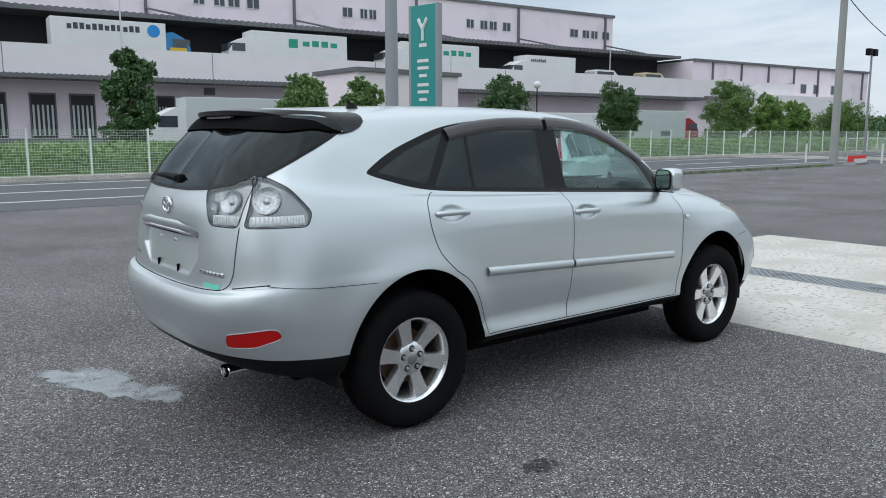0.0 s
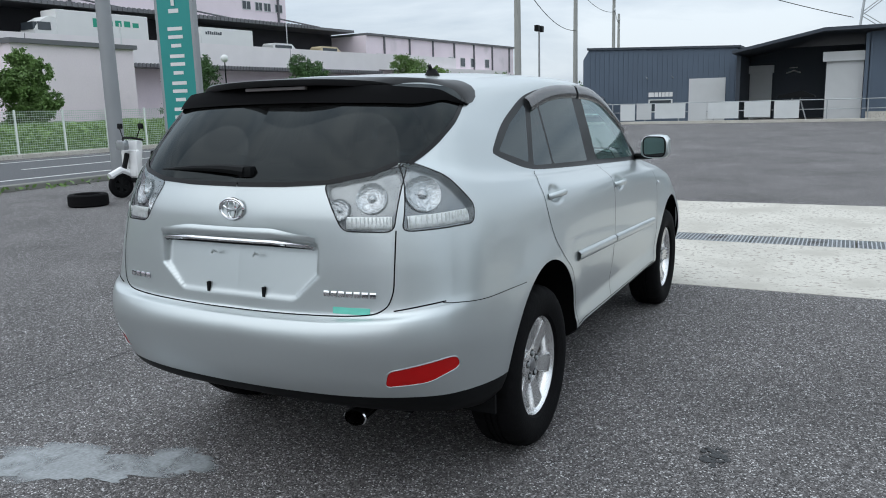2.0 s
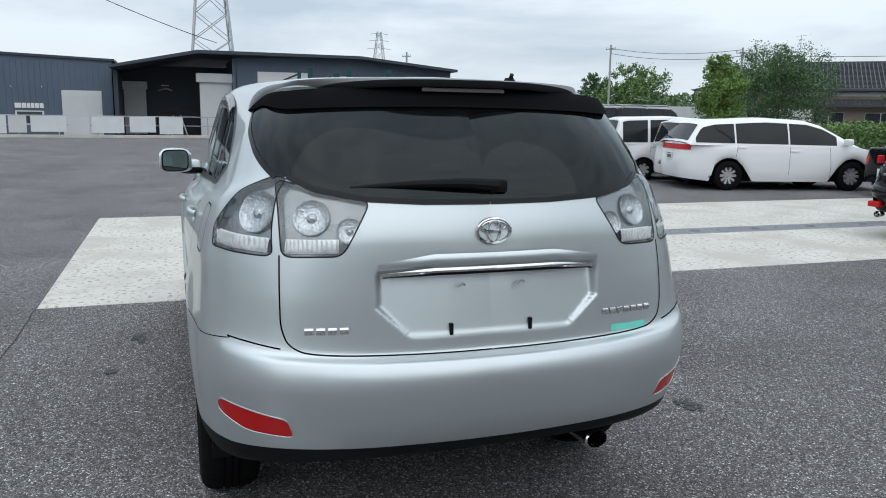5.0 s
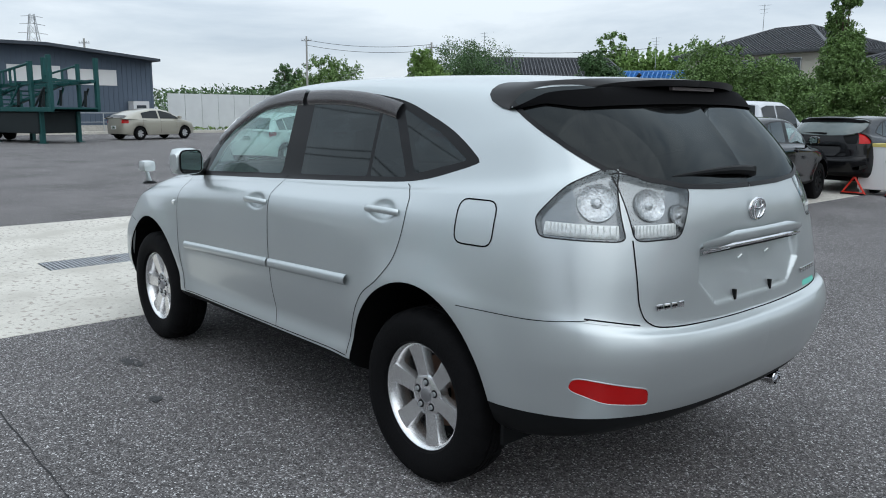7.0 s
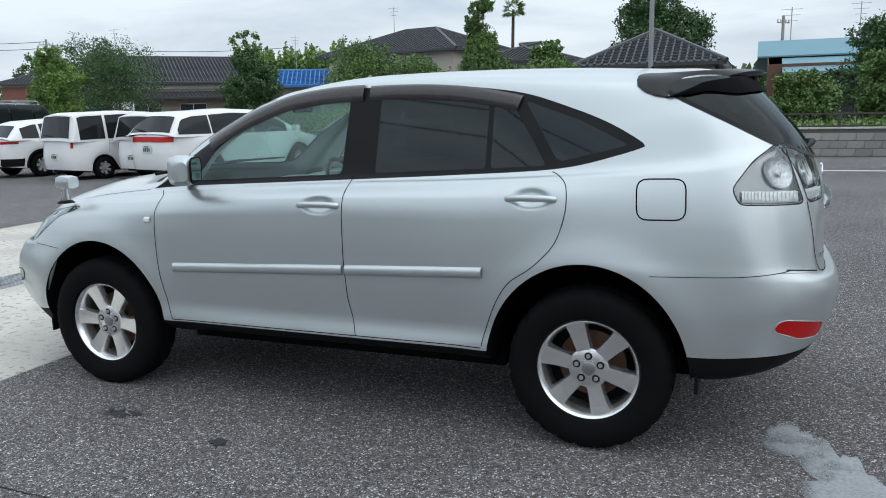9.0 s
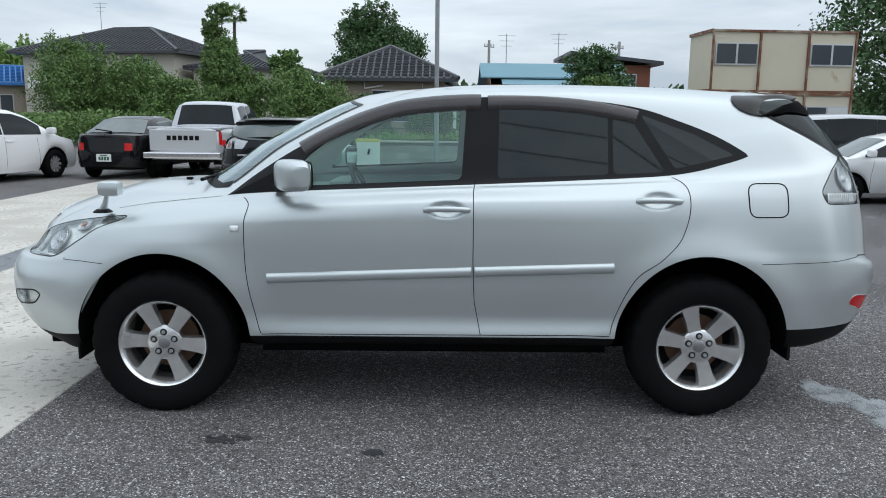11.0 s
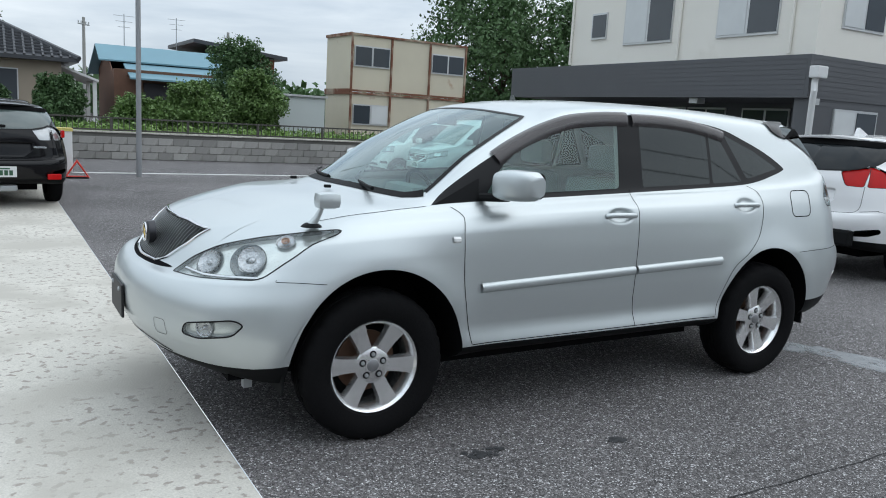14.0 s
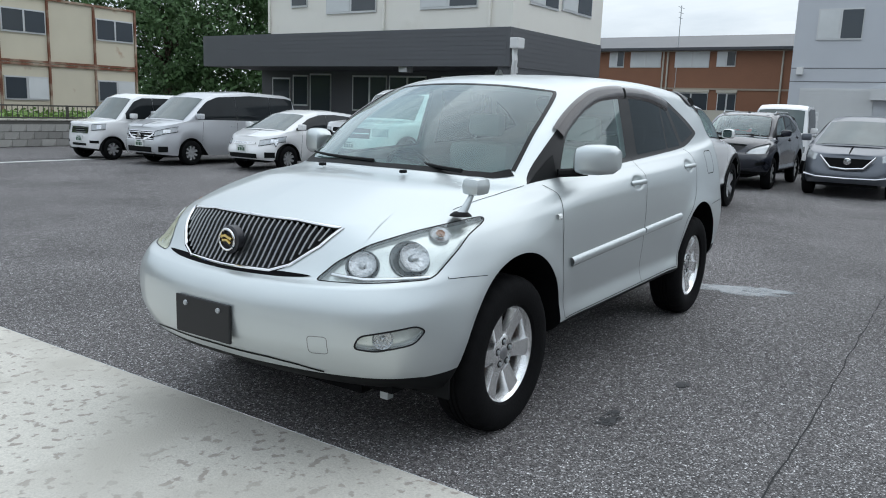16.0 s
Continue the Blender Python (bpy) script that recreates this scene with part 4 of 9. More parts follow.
sw.tube([(.46, -.53, 1.02), (.44, -.36, 1.02), (.46, -.19, 1.02)], .02, 6).tube([(.44, -.36, 1.02), (.60, -.36, .98)], .05, 8)
part("steering_wheel", sw, BLACK, car, "black steering wheel", smooth=True)
part("inner_mirror", Shape().box(.52, .545, -.10, .10, 1.49, 1.55, bev=.01), BLACK, car)

# tail lamps, headlights, fog lamps: housing behind a clear lens
LENS = thin_glass("lamp_cover", (.93, .94, .94), 1.15, 0.0, 0.008, (.7, .72, .72))
HAZY_LENS = thin_glass("yellowed_lamp_cover", (.90, .90, .80), 1.1, 0.03, 0.34, (.74, .73, .54))
HOUSING = material("lamp_housing", (.27, .275, .28), .24, .75, vary=.35, size=16, coat=.5)
HEAD_SHELL = material("headlight_shell", (.74, .78, .75), .22, .55, vary=.25, size=22, coat=.5)
BOWL = material("lamp_reflector", (.52, .53, .54), .20, .92, vary=.35, size=50, grain=.45, grain_size=120, bump=.45)
AMBER = material("amber_bulb", (.40, .24, .16), .3, .4, vary=.4, size=40)
DARK_CHROME = material("dark_chrome_ring", (.16, .17, .17), .15, .9, vary=.2, size=30)
RIDGE = material("ridged_lens", (.80, .81, .80), .25, .2, vary=.2, size=40, grain=.3, grain_size=90)


def lamp(kind, s, label):
    pick = SKIN_OWNER == ORDER.index(kind)
    hull = part(kind, panel_mesh(kind, pick, (s,), .022 if kind != "fog_lamp" else .02), HEAD_SHELL if kind in ("headlight", "fog_lamp") else HOUSING, car, label)
    hazy = kind == "headlight" and s < 0
    cover = part("lens", panel_mesh("lens", pick, (s,)), HAZY_LENS if hazy else LENS, hull, "yellowed hazy lamp lens" if hazy else "clear lamp lens")
    cover.visible_shadow = False
    p, q = from_uv(UV[kind], s)
    wall = Shape()
    for a, b in zip(p, q):
        wall.v += [tuple(a), tuple(a - b * .024)]
    n = len(p)
    wall.f += [(2 * i, 2 * i + 1, 2 * ((i + 1) % n) + 1, 2 * ((i + 1) % n)) for i in range(n)]
    part("lamp_wall", wall, HOUSING, hull)
    return hull


def disc_on(name, hull, at, r, axes, win, s, mat, depth=.018, label=""):
    p, q = on_skin([at], axes, win, s)
    m = Matrix.Translation(Vector(p[0]) - Vector(q[0]) * depth) @ Vector(q[0]).to_track_quat("Y", "Z").to_matrix().to_4x4()
    part(name, Shape().lathe([(r * 1.04, .002), (r, .008), (r * .95, .007), (r * .86, .001), (r * .55, -.003), (r * .30, -.004), (r * .22, .004), (r * .12, .007), (0, .008)], 28, m), mat, hull, label, smooth=True)


def strip_on(name, hull, uv, s, width, mat, depth=-.012, label=""):
    p, q = from_uv(uv, s)
    part(name, ribbon(p, q, width, depth, False, .006), mat, hull, label, smooth=True)


def ribs(hull, uv, s, n):
    """Upright ribs of a ridged lamp strip."""
    p, q = from_uv(resample(uv, n), s)
    for a, b in zip(p, q):
        t = Vector(b).cross(Vector((0, 0, 1))).normalized()
        c = Vector(a) - Vector(b) * .006
        up = Vector((0, 0, .019))
        sh = Shape().add([c - t * .0028 - up, c + Vector(b) * .005 - up, c + t * .0028 - up, c - t * .0028 + up, c + Vector(b) * .005 + up, c + t * .0028 + up], [(0, 1, 4, 3), (1, 2, 5, 4), (0, 3, 5, 2), (0, 2, 1), (3, 4, 5)])
        part("rib", sh, RIDGE, hull)


def resample(path, n):
    """n points evenly along a polyline."""
    p = np.asarray(path, float)
    d = np.r_[0, np.cumsum(np.linalg.norm(np.diff(p, axis=0), axis=1))]
    t = np.linspace(0, d[-1], n)
    return np.c_[tuple(np.interp(t, d, p[:, k]) for k in range(p.shape[1]))]


for s in (1, -1):
    inner = lamp("lamp_inner", s, "clear inner tail lamp in the hatch")
    disc_on("bulb_bowl", inner, (.565, 1.205), .056, REAR, TAIL_WIN, s, BOWL)
    disc_on("bulb_bowl", inner, (.455, 1.165), .040, REAR, TAIL_WIN, s, BOWL)
    strip_on("ridged_strip", inner, rear_uv([(.49, 1.118), (.645, 1.118)], False), s, .044, RIDGE)
    ribs(inner, rear_uv([(.495, 1.118), (.640, 1.118)], False), s, 12)
    outer = lamp("lamp_outer", s, "clear outer tail lamp wrapping the corner")
    disc_on("bulb_bowl", outer, (-2.092, 1.215), .066, SIDE, (1.7, 5, 5, 12), s, BOWL)
    strip_on("ridged_strip", outer, side_uv([(-1.955, 1.125), (-2.165, 1.118)], False, win=(1.7, 5, 5, 12)), s, .046, RIDGE)
    ribs(outer, side_uv([(-1.965, 1.125), (-2.160, 1.118)], False, win=(1.7, 5, 5, 12)), s, 15)
    strip_on("indicator_bulb", outer, side_uv([(-2.02, 1.124), (-2.165, 1.119)], False, win=(1.7, 5, 5, 12)), s, .034, AMBER, -.013)
    head = lamp("headlight", s, "clear headlight with projector lamps")
    disc_on("projector_ring", head, (.725, .872), .080, REAR, NOSE_WIN, s, DARK_CHROME, .021)
    disc_on("projector", head, (.735, .876), .060, REAR, NOSE_WIN, s, BOWL, .012, "round projector lamp")
    disc_on("projector_ring", head, (.590, .848), .066, REAR, NOSE_WIN, s, DARK_CHROME, .021)
    disc_on("projector", head, (.590, .850), .054, REAR, NOSE_WIN, s, BOWL, .014, "round high-beam bowl")
    strip_on("chrome_divider", head, place_on(dense([(.50, .812), (.62, .800), (.80, .806)], .02, False), REAR, NOSE_WIN), s, .016, CHROME, -.010)
    disc_on("indicator_bulb", head, (.752, .955), .042, REAR, NOSE_WIN, s, BOWL, .014)
    disc_on("indicator_glow", head, (.752, .955), .018, REAR, NOSE_WIN, s, AMBER, .006)
    fog = lamp("fog_lamp", s, "clear front fog lamp")
    disc_on("bulb_bowl", fog, (.745, .583), .040, REAR, NOSE_WIN, s, BOWL, .014)

# crescent drawn wider than the slit, to paint in the overhang's shade
for s in (1, -1):
    yy = np.linspace(.001, .43, 30)
    p, q = on_skin(np.c_[yy, .7855 + .010 * (yy / .43) ** 2], REAR, NOSE_WIN, s)
    slit = Shape()
    for y, a, b in zip(yy, p, q):
        up = np.cross(b, (0, 1, 0))
        up *= .022 * max(0, 1 - (y / .43) ** 2) ** .6 * (1 if up[2] > 0 else -1)
        slit.v += [tuple(a + b * .002 - up), tuple(a + b * .002 + up)]
    slit.f = [(2 * i, 2 * i + 1, 2 * i + 3, 2 * i + 2) for i in range(len(yy) - 1)]
    part("intake_slit", slit, SEAM, car, "dark crescent slit under the grille, widened with painted shade")

# grille: dark backing, slanted upright bars, chrome frame and emblem
back = part("grille", panel_mesh("grille", SKIN_OWNER == ORDER.index("grille"), (1, -1), .035), material("grille_black", (.012, .012, .013), .6), car, "black grille with upright bars in a chrome frame")
GB = material("grille_bar", (.22, .225, .23), .28, .85, vary=.1)
gtop, gbot = [(.0, .984), (.25, .982), (.445, .966)], [(.0, .792), (.24, .798), (.32, .827), (.41, .902), (.447, .962)]
for s in (1, -1):
    for y in np.arange(.0 if s > 0 else .029, .43, .029):
        zt = float(np.interp(y, [a for a, _ in gtop], [b for _, b in gtop])) - .004
        zb = float(np.interp(y + .012, [a for a, _ in gbot], [b for _, b in gbot])) + .004
        if zt - zb < .015:
            continue
        pts = dense([(y, zt), (y * .97 + .001, zb)], .03, False)
        p, q = on_skin(pts, REAR, NOSE_WIN, s)
        b = Shape()
        for a, nrm in zip(p, q):
            b.v += [tuple(a - nrm * .032 + np.array((0, -.009, 0))), tuple(a + nrm * .002 + np.array((0, -.005, 0))), tuple(a + nrm * .002 + np.array((0, .005, 0))), tuple(a - nrm * .032 + np.array((0, .009, 0)))]
        b.f = [(4 * i + j, 4 * i + (j + 1) % 4, 4 * i + 4 + (j + 1) % 4, 4 * i + 4 + j) for i in range(len(p) - 1) for j in range(4)]
        part("grille_bar", b, GB, back)
for s in (1, -1):
    pts = dense([(.002, .987), (.25, .985), (.452, .968), (.41, .900), (.32, .824), (.24, .795), (.002, .789)], .015, False)
    p, q = on_skin(pts, REAR, NOSE_WIN, s)
    part("grille_frame", Shape().tube(p + q * .001, .0075, 8), CHROME, back, "chrome frame", smooth=True)
    p, q = on_skin(dense([(.002, .470), (.30, .468), (.42, .455), (.52, .430)], .02, False), REAR, (9.6, 13, 0, 5), s)
    part("intake_edge", ribbon(p, q, .012, .001), BLACK, car)
em = Shape().lathe([(.058, -.02), (.058, .012), (.050, .018), (.046, .012), (0, .012)], 40, pose(2.205, 0, .893, 0, 0, -90))
part("front_emblem", em, material("dark_emblem", (.05, .05, .055), .3, .6), back, "round dark emblem with a pale figure", smooth=True)
part("emblem_ring", Shape().tube([(2.229, .044 * math.cos(k), .893 + .044 * math.sin(k)) for k in np.linspace(0, 2 * math.pi, 36, endpoint=False)], .0055, 8, closed=True), CHROME, back, "chrome ring", smooth=True)
GOLD = material("gold_emblem", (.62, .45, .16), .22, 1.0, vary=.1)
part("emblem_figure", Shape().tube([(2.228, -.034, .902), (2.232, -.005, .910), (2.230, .030, .896)], .007, 8).tube([(2.228, -.026, .888), (2.232, .004, .892), (2.230, .024, .878)], .007, 8), GOLD, back, "gold winged figure", smooth=True)
fp = Shape().box(2.352, 2.366, -.165, .165, .505, .665, bev=.006)
front_plate = part("plate_blank", fp, material("black_plate_blank", (.012, .012, .013), .5), car, "black number-plate holder, empty")
for y in (-.10, .10):
    part("plate_bolt", Shape().lathe([(0, .008), (.010, .006), (.012, 0)], 10, pose(2.366, y, .635, 0, 0, -90)), GALV, front_plate)
cap_p, cap_q = on_skin(dense(rounded([(.50, .59), (.57, .59), (.57, .52), (.50, .52)], .015), .01), REAR, NOSE_WIN, 1)
part("tow_cap_gap", ribbon(cap_p, cap_q, .003, .0008, True), material("cap_gap_grey", (.2, .2, .2), .8), car)

# hatch: chrome bar, badge, lettering bars, wiper, spoiler, sticker
p, q = on_skin(dense([(-.0, 1.047), (.20, 1.048), (.345, 1.040), (.362, 1.034)], .02, False), REAR, TAIL_WIN, 1, 0)
for s in (1, -1):
    pp, qq = p * (1, s, 1) - np.array((.022, 0, 0)), q * (1, s, 1)
    part("hatch_bar", ribbon(pp + np.array((.002, 0, -.006)), qq, .018, 0, False, .008), CHROME, car, "chrome hatch handle bar", smooth=True)
    part("hatch_ledge", ribbon(pp + np.array((.010, 0, .022)), qq, .050, 0, False, .018), SILVER, car, smooth=True)
    part("hatch_bar_shadow", ribbon(pp + np.array((.006, 0, -.018)), qq, .012, 0), BLACK, car)
bt = np.linspace(0, 2 * math.pi, 40, endpoint=False)


def oval(cy, cz, ry, rz, r, x):
    return Shape().tube([(x, cy + ry * math.cos(a), cz + rz * math.sin(a)) for a in bt], r, 8, closed=True)


rear_badge = part("rear_badge", oval(0, 1.155, .056, .039, .006, -2.287), CHROME, car, "oval chrome badge", smooth=True)
part("badge_ring", oval(0, 1.155, .020, .036, .0045, -2.288), CHROME, rear_badge, smooth=True)
part("badge_ring", oval(0, 1.170, .040, .016, .0045, -2.288), CHROME, rear_badge, smooth=True)
for y0, y1, z in ((.600, .462, .862), (-.402, -.610, .864)):
    n = 7 if y0 < 0 else 4
    for k in range(n):
        a, b = y0 + (y1 - y0) * (k + .08) / n, y0 + (y1 - y0) * (k + .84) / n
        pp, qq = on_skin([(abs(a), z), (abs(b), z)], REAR, TAIL_WIN, 1 if y0 > 0 else -1)
        part("letter_bar", ribbon(pp, qq, .022, .001, False, .003), CHROME, car)
pp, qq = on_skin([(.44, .806), (.52, .806), (.585, .807)], REAR, TAIL_WIN, -1)
part("sticker", ribbon(pp, qq, .024, .0015), material("green_sticker", (.16, .62, .50), .5, vary=.3, size=9), car, "pale green sticker")
for y in (.14, -.133):
    part("plate_clip", Shape().box(-2.300, -2.275, y - .006, y + .006, .828, .866, bev=.002), BLACK, car)
    part("plate_hook", Shape().tube([(-2.285, y * .75 - .012, .985), (-2.291, y * .75, .992), (-2.285, y * .75 + .014, .980)], .0045, 6), SILVER, car)
wp = Shape()
wpts = smooth_path([(-2.232, -.03, 1.292), (-2.236, .10, 1.302), (-2.222, .25, 1.300), (-2.190, .44, 1.288)], 16)
wp.tube(wpts, .021, 8, .006)
wp.box(-2.245, -2.205, -.065, .0, 1.270, 1.312, bev=.012)
part("rear_wiper", wp, BLACK, car, "black rear wiper arm", smooth=True)


NS = 34
roof_uv = resample(smooth_path([(0, 12.15), (2.0, 12.06), (3.5, 11.95), (4.30, 11.72), (4.50, 11.2), (4.56, 10.80), (4.50, 10.55), (4.27, 10.39)], 60), NS)
lip = resample(smooth_path([(-2.018, 0, 1.632), (-2.008, .20, 1.630), (-1.940, .40, 1.618), (-1.830, .525, 1.590), (-1.715, .610, 1.555), (-1.632, .676, 1.514)], 60), NS)
lip_uv = resample([(0, 11.2), (1.4, 11.1), (2.6, 11.0), (3.3, 10.85), (3.9, 10.6), (4.27, 10.39)], NS)
glass_uv = resample(smooth_path([(0, 10.40), (.62, 10.40), (1.42, 10.37), (2.2, 10.33), (2.55, 10.36), (2.85, 10.40), (3.3, 10.44), (3.8, 10.42), (4.27, 10.39)], 60), NS)
SPOIL = material("satin_black_spoiler", (.012, .012, .013), .34, vary=.1, spec=.4)
for s in (1, -1):
    top, under = [], []
    f_all = (0, .12, .3, .5, .7, .88, 1.0)
    grids = [from_uv(roof_uv * (1 - f) + lip_uv * f, 1, .009)[0] for f in f_all]
    pa = grids[0]
    pc = from_uv(glass_uv, 1, .007)[0]
    hid = from_uv(lip_uv * .6 + glass_uv * .4, 1, .016)[0]
    hid2 = from_uv(lip_uv * .25 + glass_uv * .75, 1, .013)[0]
    for k in range(NS):
        a = k / (NS - 1)
        row = []
        for f, gr in zip(f_all, grids):
            w = f ** 1.5
            row.append(gr[k] * (1 - w) + (pa[k] * (1 - f) + lip[k] * f) * w + np.array((0, 0, .012 * math.sin(math.pi * f) * (1 - a) ** .5)))
        thick = .024 * (1 - a ** 5)
        low = lip[k] + np.array((.010, 0, -thick))
        row.append(lip[k] + np.array((.001, 0, -.4 * thick)))
        row.append(low)
        top.append(row)
        inner = hid[k]
        under.append([low, low + np.array((.03 * (1 - a ** 3), 0, .010 * (1 - a ** 3))), inner, hid2[k], pc[k]])
    sp = Shape()
    c = len(top[0])
    sp.v = [(x, s * y, z) for row in top for x, y, z in row]
    sp.f = [(i * c + j, i * c + j + 1, (i + 1) * c + j + 1, (i + 1) * c + j) for i in range(NS - 1) for j in range(c - 1)]
    spoil = part("spoiler", sp, SPOIL, car, "satin black roof spoiler", smooth=True)
    # black underside runs on down the glass, painting in the spoiler's shade
    un = Shape()
    un.v = [(x, s * y, z) for row in under for x, y, z in row]
    un.f = [(i * 5 + j, i * 5 + j + 1, (i + 1) * 5 + j + 1, (i + 1) * 5 + j) for i in range(NS - 1) for j in range(4)]
    part("spoiler_underside", un, WELL, spoil, "matt black hollow underside with its shade painted down the glass", smooth=True)
part("brake_light_strip", Shape().box(-1.995, -1.975, -.15, .15, 1.592, 1.606, bev=.003), material("dark_brake_lens", (.16, .14, .14), .2), car, "dark high brake lamp")

# door mirrors, fender mirror, antenna, wipers, exhaust, side markers
for s in (1, -1):
    x = .68 if s > 0 else .70
    shell = Shape()
    rows = []
    for y, fx, bx, z0, z1 in ((.845, .05, -.045, 1.165, 1.262), (.865, .085, -.055, 1.152, 1.285), (.90, .10, -.06, 1.146, 1.297), (.96, .10, -.06, 1.146, 1.300), (1.01, .085, -.055, 1.152, 1.295), (1.035, .05, -.045, 1.175, 1.270)):
        zc, zr, xc, xr = (z0 + z1) / 2, (z1 - z0) / 2, (fx + bx) / 2, (fx - bx) / 2
        rows.append([(x + xc + xr * math.copysign(abs(math.cos(a)) ** .55, math.cos(a)), s * y, zc + zr * math.copysign(abs(math.sin(a)) ** .55, math.sin(a))) for a in np.linspace(0, 2 * math.pi, 24, endpoint=False)])
    c = 24
    shell.v = [q for row in rows for q in row]
    shell.f = [(i * c + j, i * c + (j + 1) % c, (i + 1) * c + (j + 1) % c, (i + 1) * c + j) for i in range(len(rows) - 1) for j in range(c)] + [tuple(range(c)), tuple((len(rows) - 1) * c + j for j in range(c))]
    shell.v = [(px - .40 * (abs(py) - .86), py, pz) for px, py, pz in shell.v]
    mir = part("door_mirror", shell, SILVER, car, "silver door mirror housing", smooth=True)
    oval_m = [(x - .062, s * .942 + .072 * math.copysign(abs(math.cos(a)) ** .45, math.cos(a)), 1.224 + .060 * math.copysign(abs(math.sin(a)) ** .45, math.sin(a))) for a in np.linspace(0, 2 * math.pi, 40, endpoint=False)]
    oval_m = [(px - .40 * (abs(py) - .86) - .002, py, pz) for px, py, pz in oval_m]
    part("mirror_glass", Shape().add(oval_m + [(px + .012, y, z) for px, y, z in oval_m], [tuple(range(40))] + [(i, (i + 1) % 40, 40 + (i + 1) % 40, 40 + i) for i in range(40)]), material("mirror", (.55, .62, .61), .03, 1.0, vary=.01), mir, "mirror glass")
    part("mirror_frame", Shape().tube([(px + .004, s * .942 + (y - s * .942) * 1.05, 1.224 + (z - 1.224) * 1.05) for px, y, z in oval_m], .0045, 6, closed=True), BLACK, mir)
    part("mirror_foot", Shape().tube([(x + .10, s * .785, 1.150), (x + .03, s * .86, 1.155), (x, s * .90, 1.160)], .022, 8), BLACK, mir, smooth=True)
    pp, qq = on_skin(rounded([(1.02, 1.108), (.78, 1.132), (.76, 1.24)], .01), SIDE, (3.6, 9.7, 7, 12), s, .003)
    part("mirror_sail", Shape().add(pp, [tuple(range(len(pp)))]), BLACK, car)
    pp, qq = on_skin([(.985, .957), (.945, .957)], SIDE, SIDE_WIN, s)
    part("side_marker", ribbon(pp, qq, .030, .0, False, .010), RIDGE, car, "small clear side marker lamp")
foot = Shape().lathe([(0, .02), (.030, .016), (.044, .006), (.048, 0)], 24, pose(1.655, .775, 1.018, 90, 0, 0) @ Matrix.Scale(1, 4))
fm = part("fender_mirror", foot, BLACK, car, "small round fender mirror on a stalk", smooth=True)
part("stalk", Shape().tube([(1.655, .778, 1.025), (1.635, .790, 1.06), (1.615, .805, 1.115)], .021, 10, .010), SILVER, fm, smooth=True)
part("mirror_head", Shape().box(1.540, 1.652, .765, .852, 1.102, 1.178, bev=.030), SILVER, fm, smooth=True)
ant = Shape().lathe([(0, .03), (.018, .028), (.028, .010), (.034, 0)], 16, pose(-1.43, -.415, 1.648, 90, 0, 0))
ant.tube([(-1.43, -.415, 1.66), (-1.455, -.415, 1.69)], .009, 6)
part("antenna", ant, BLACK, car, "short black roof antenna base", smooth=True)
for a, b, mid in (((1.235, .50, 1.163), (1.04, -.08, 1.205), (1.19, .22, 1.180)), ((1.26, -.02, 1.178), (1.075, -.60, 1.185), (1.21, -.32, 1.182))):
    part("front_wiper", Shape().tube(smooth_path([a, mid, b], 10), .011, 6, .006), BLACK, car, "black front wiper")
for y in (.26, -.26):
    part("washer_nozzle", Shape().box(1.36, 1.395, y - .012, y + .012, 1.142, 1.158, bev=.005), BLACK, car)
part("exhaust_tip", Shape().lathe([(.036, -.03), (.040, .10), (.036, .105), (.033, .09), (.03, -.03)], 28, pose(-2.105, -.445, .368, 0, 0, 96) @ Matrix.Diagonal((1.2, 1, .85, 1))), CHROME, car, "oval steel exhaust tip", smooth=True)
part("exhaust_pipe", Shape().tube([(-2.085, -.445, .372), (-1.9, -.42, .36), (-1.5, -.40, .38)], .028, 10), BLACK, car)
part("jack_bracket", Shape().box(1.86, 1.90, .56, .60, .24, .33), GALV, car)
for s in (1, -1):
    part("mud_guard", Shape().box(1.79, 1.80, s * .72 - .12, s * .72 + .12, .27, .42), BLACK, car)


# ---- plants ----
def ball(x, y, z, r):
    bm = bmesh.new()
    bmesh.ops.create_icosphere(bm, subdivisions=2, radius=r)
    return Shape().take(bm, pose(x, y, z))


def blades(name, c, size, rng):
    """A mesh of leaf blades, four-cornered and turned every way, at the places c."""
    n = len(c)
    a = rng.normal(size=(n, 3))
    a /= np.linalg.norm(a, axis=1, keepdims=True)
    b = np.cross(a, rng.normal(size=(n, 3)))
    b /= np.linalg.norm(b, axis=1, keepdims=True) + 1e-9
    e = (size * (.55 + .9 * rng.random(n)))[:, None]
    v = np.stack([c - a * e, c + b * e * .55, c + a * e, c - b * e * .55], 1).reshape(-1, 3)
    me = bpy.data.meshes.new(name)
    me.vertices.add(4 * n)
    me.loops.add(4 * n)
    me.polygons.add(n)
    me.vertices.foreach_set("co", v.ravel())
    me.loops.foreach_set("vertex_index", np.arange(4 * n))
    me.polygons.foreach_set("loop_start", np.arange(0, 4 * n, 4))
    me.update(calc_edges=True)
    return me


def leaves(rng, lobes, count, size):
    """Leaf blades in tufts over the outer shells of lobes (x, y, z, radius, height ratio)."""
    w = np.array([lb[3] ** 2 for lb in lobes])
    out = []
    for lb, k in zip(lobes, rng.multinomial(count, w / w.sum())):
        m = max(8, k // 40)
        d = rng.normal(size=(m, 3))
        d /= np.linalg.norm(d, axis=1, keepdims=True)
        tuft = d * (lb[3] * (.35 + .65 * rng.random(m) ** .45))[:, None] * np.array((1, 1, lb[4]))
        pick = rng.integers(0, m, k)
        out.append(np.array(lb[:3]) + tuft[pick] + rng.normal(size=(k, 3)) * lb[3] * .11)
    return blades("crown", np.concatenate(out), size, rng)


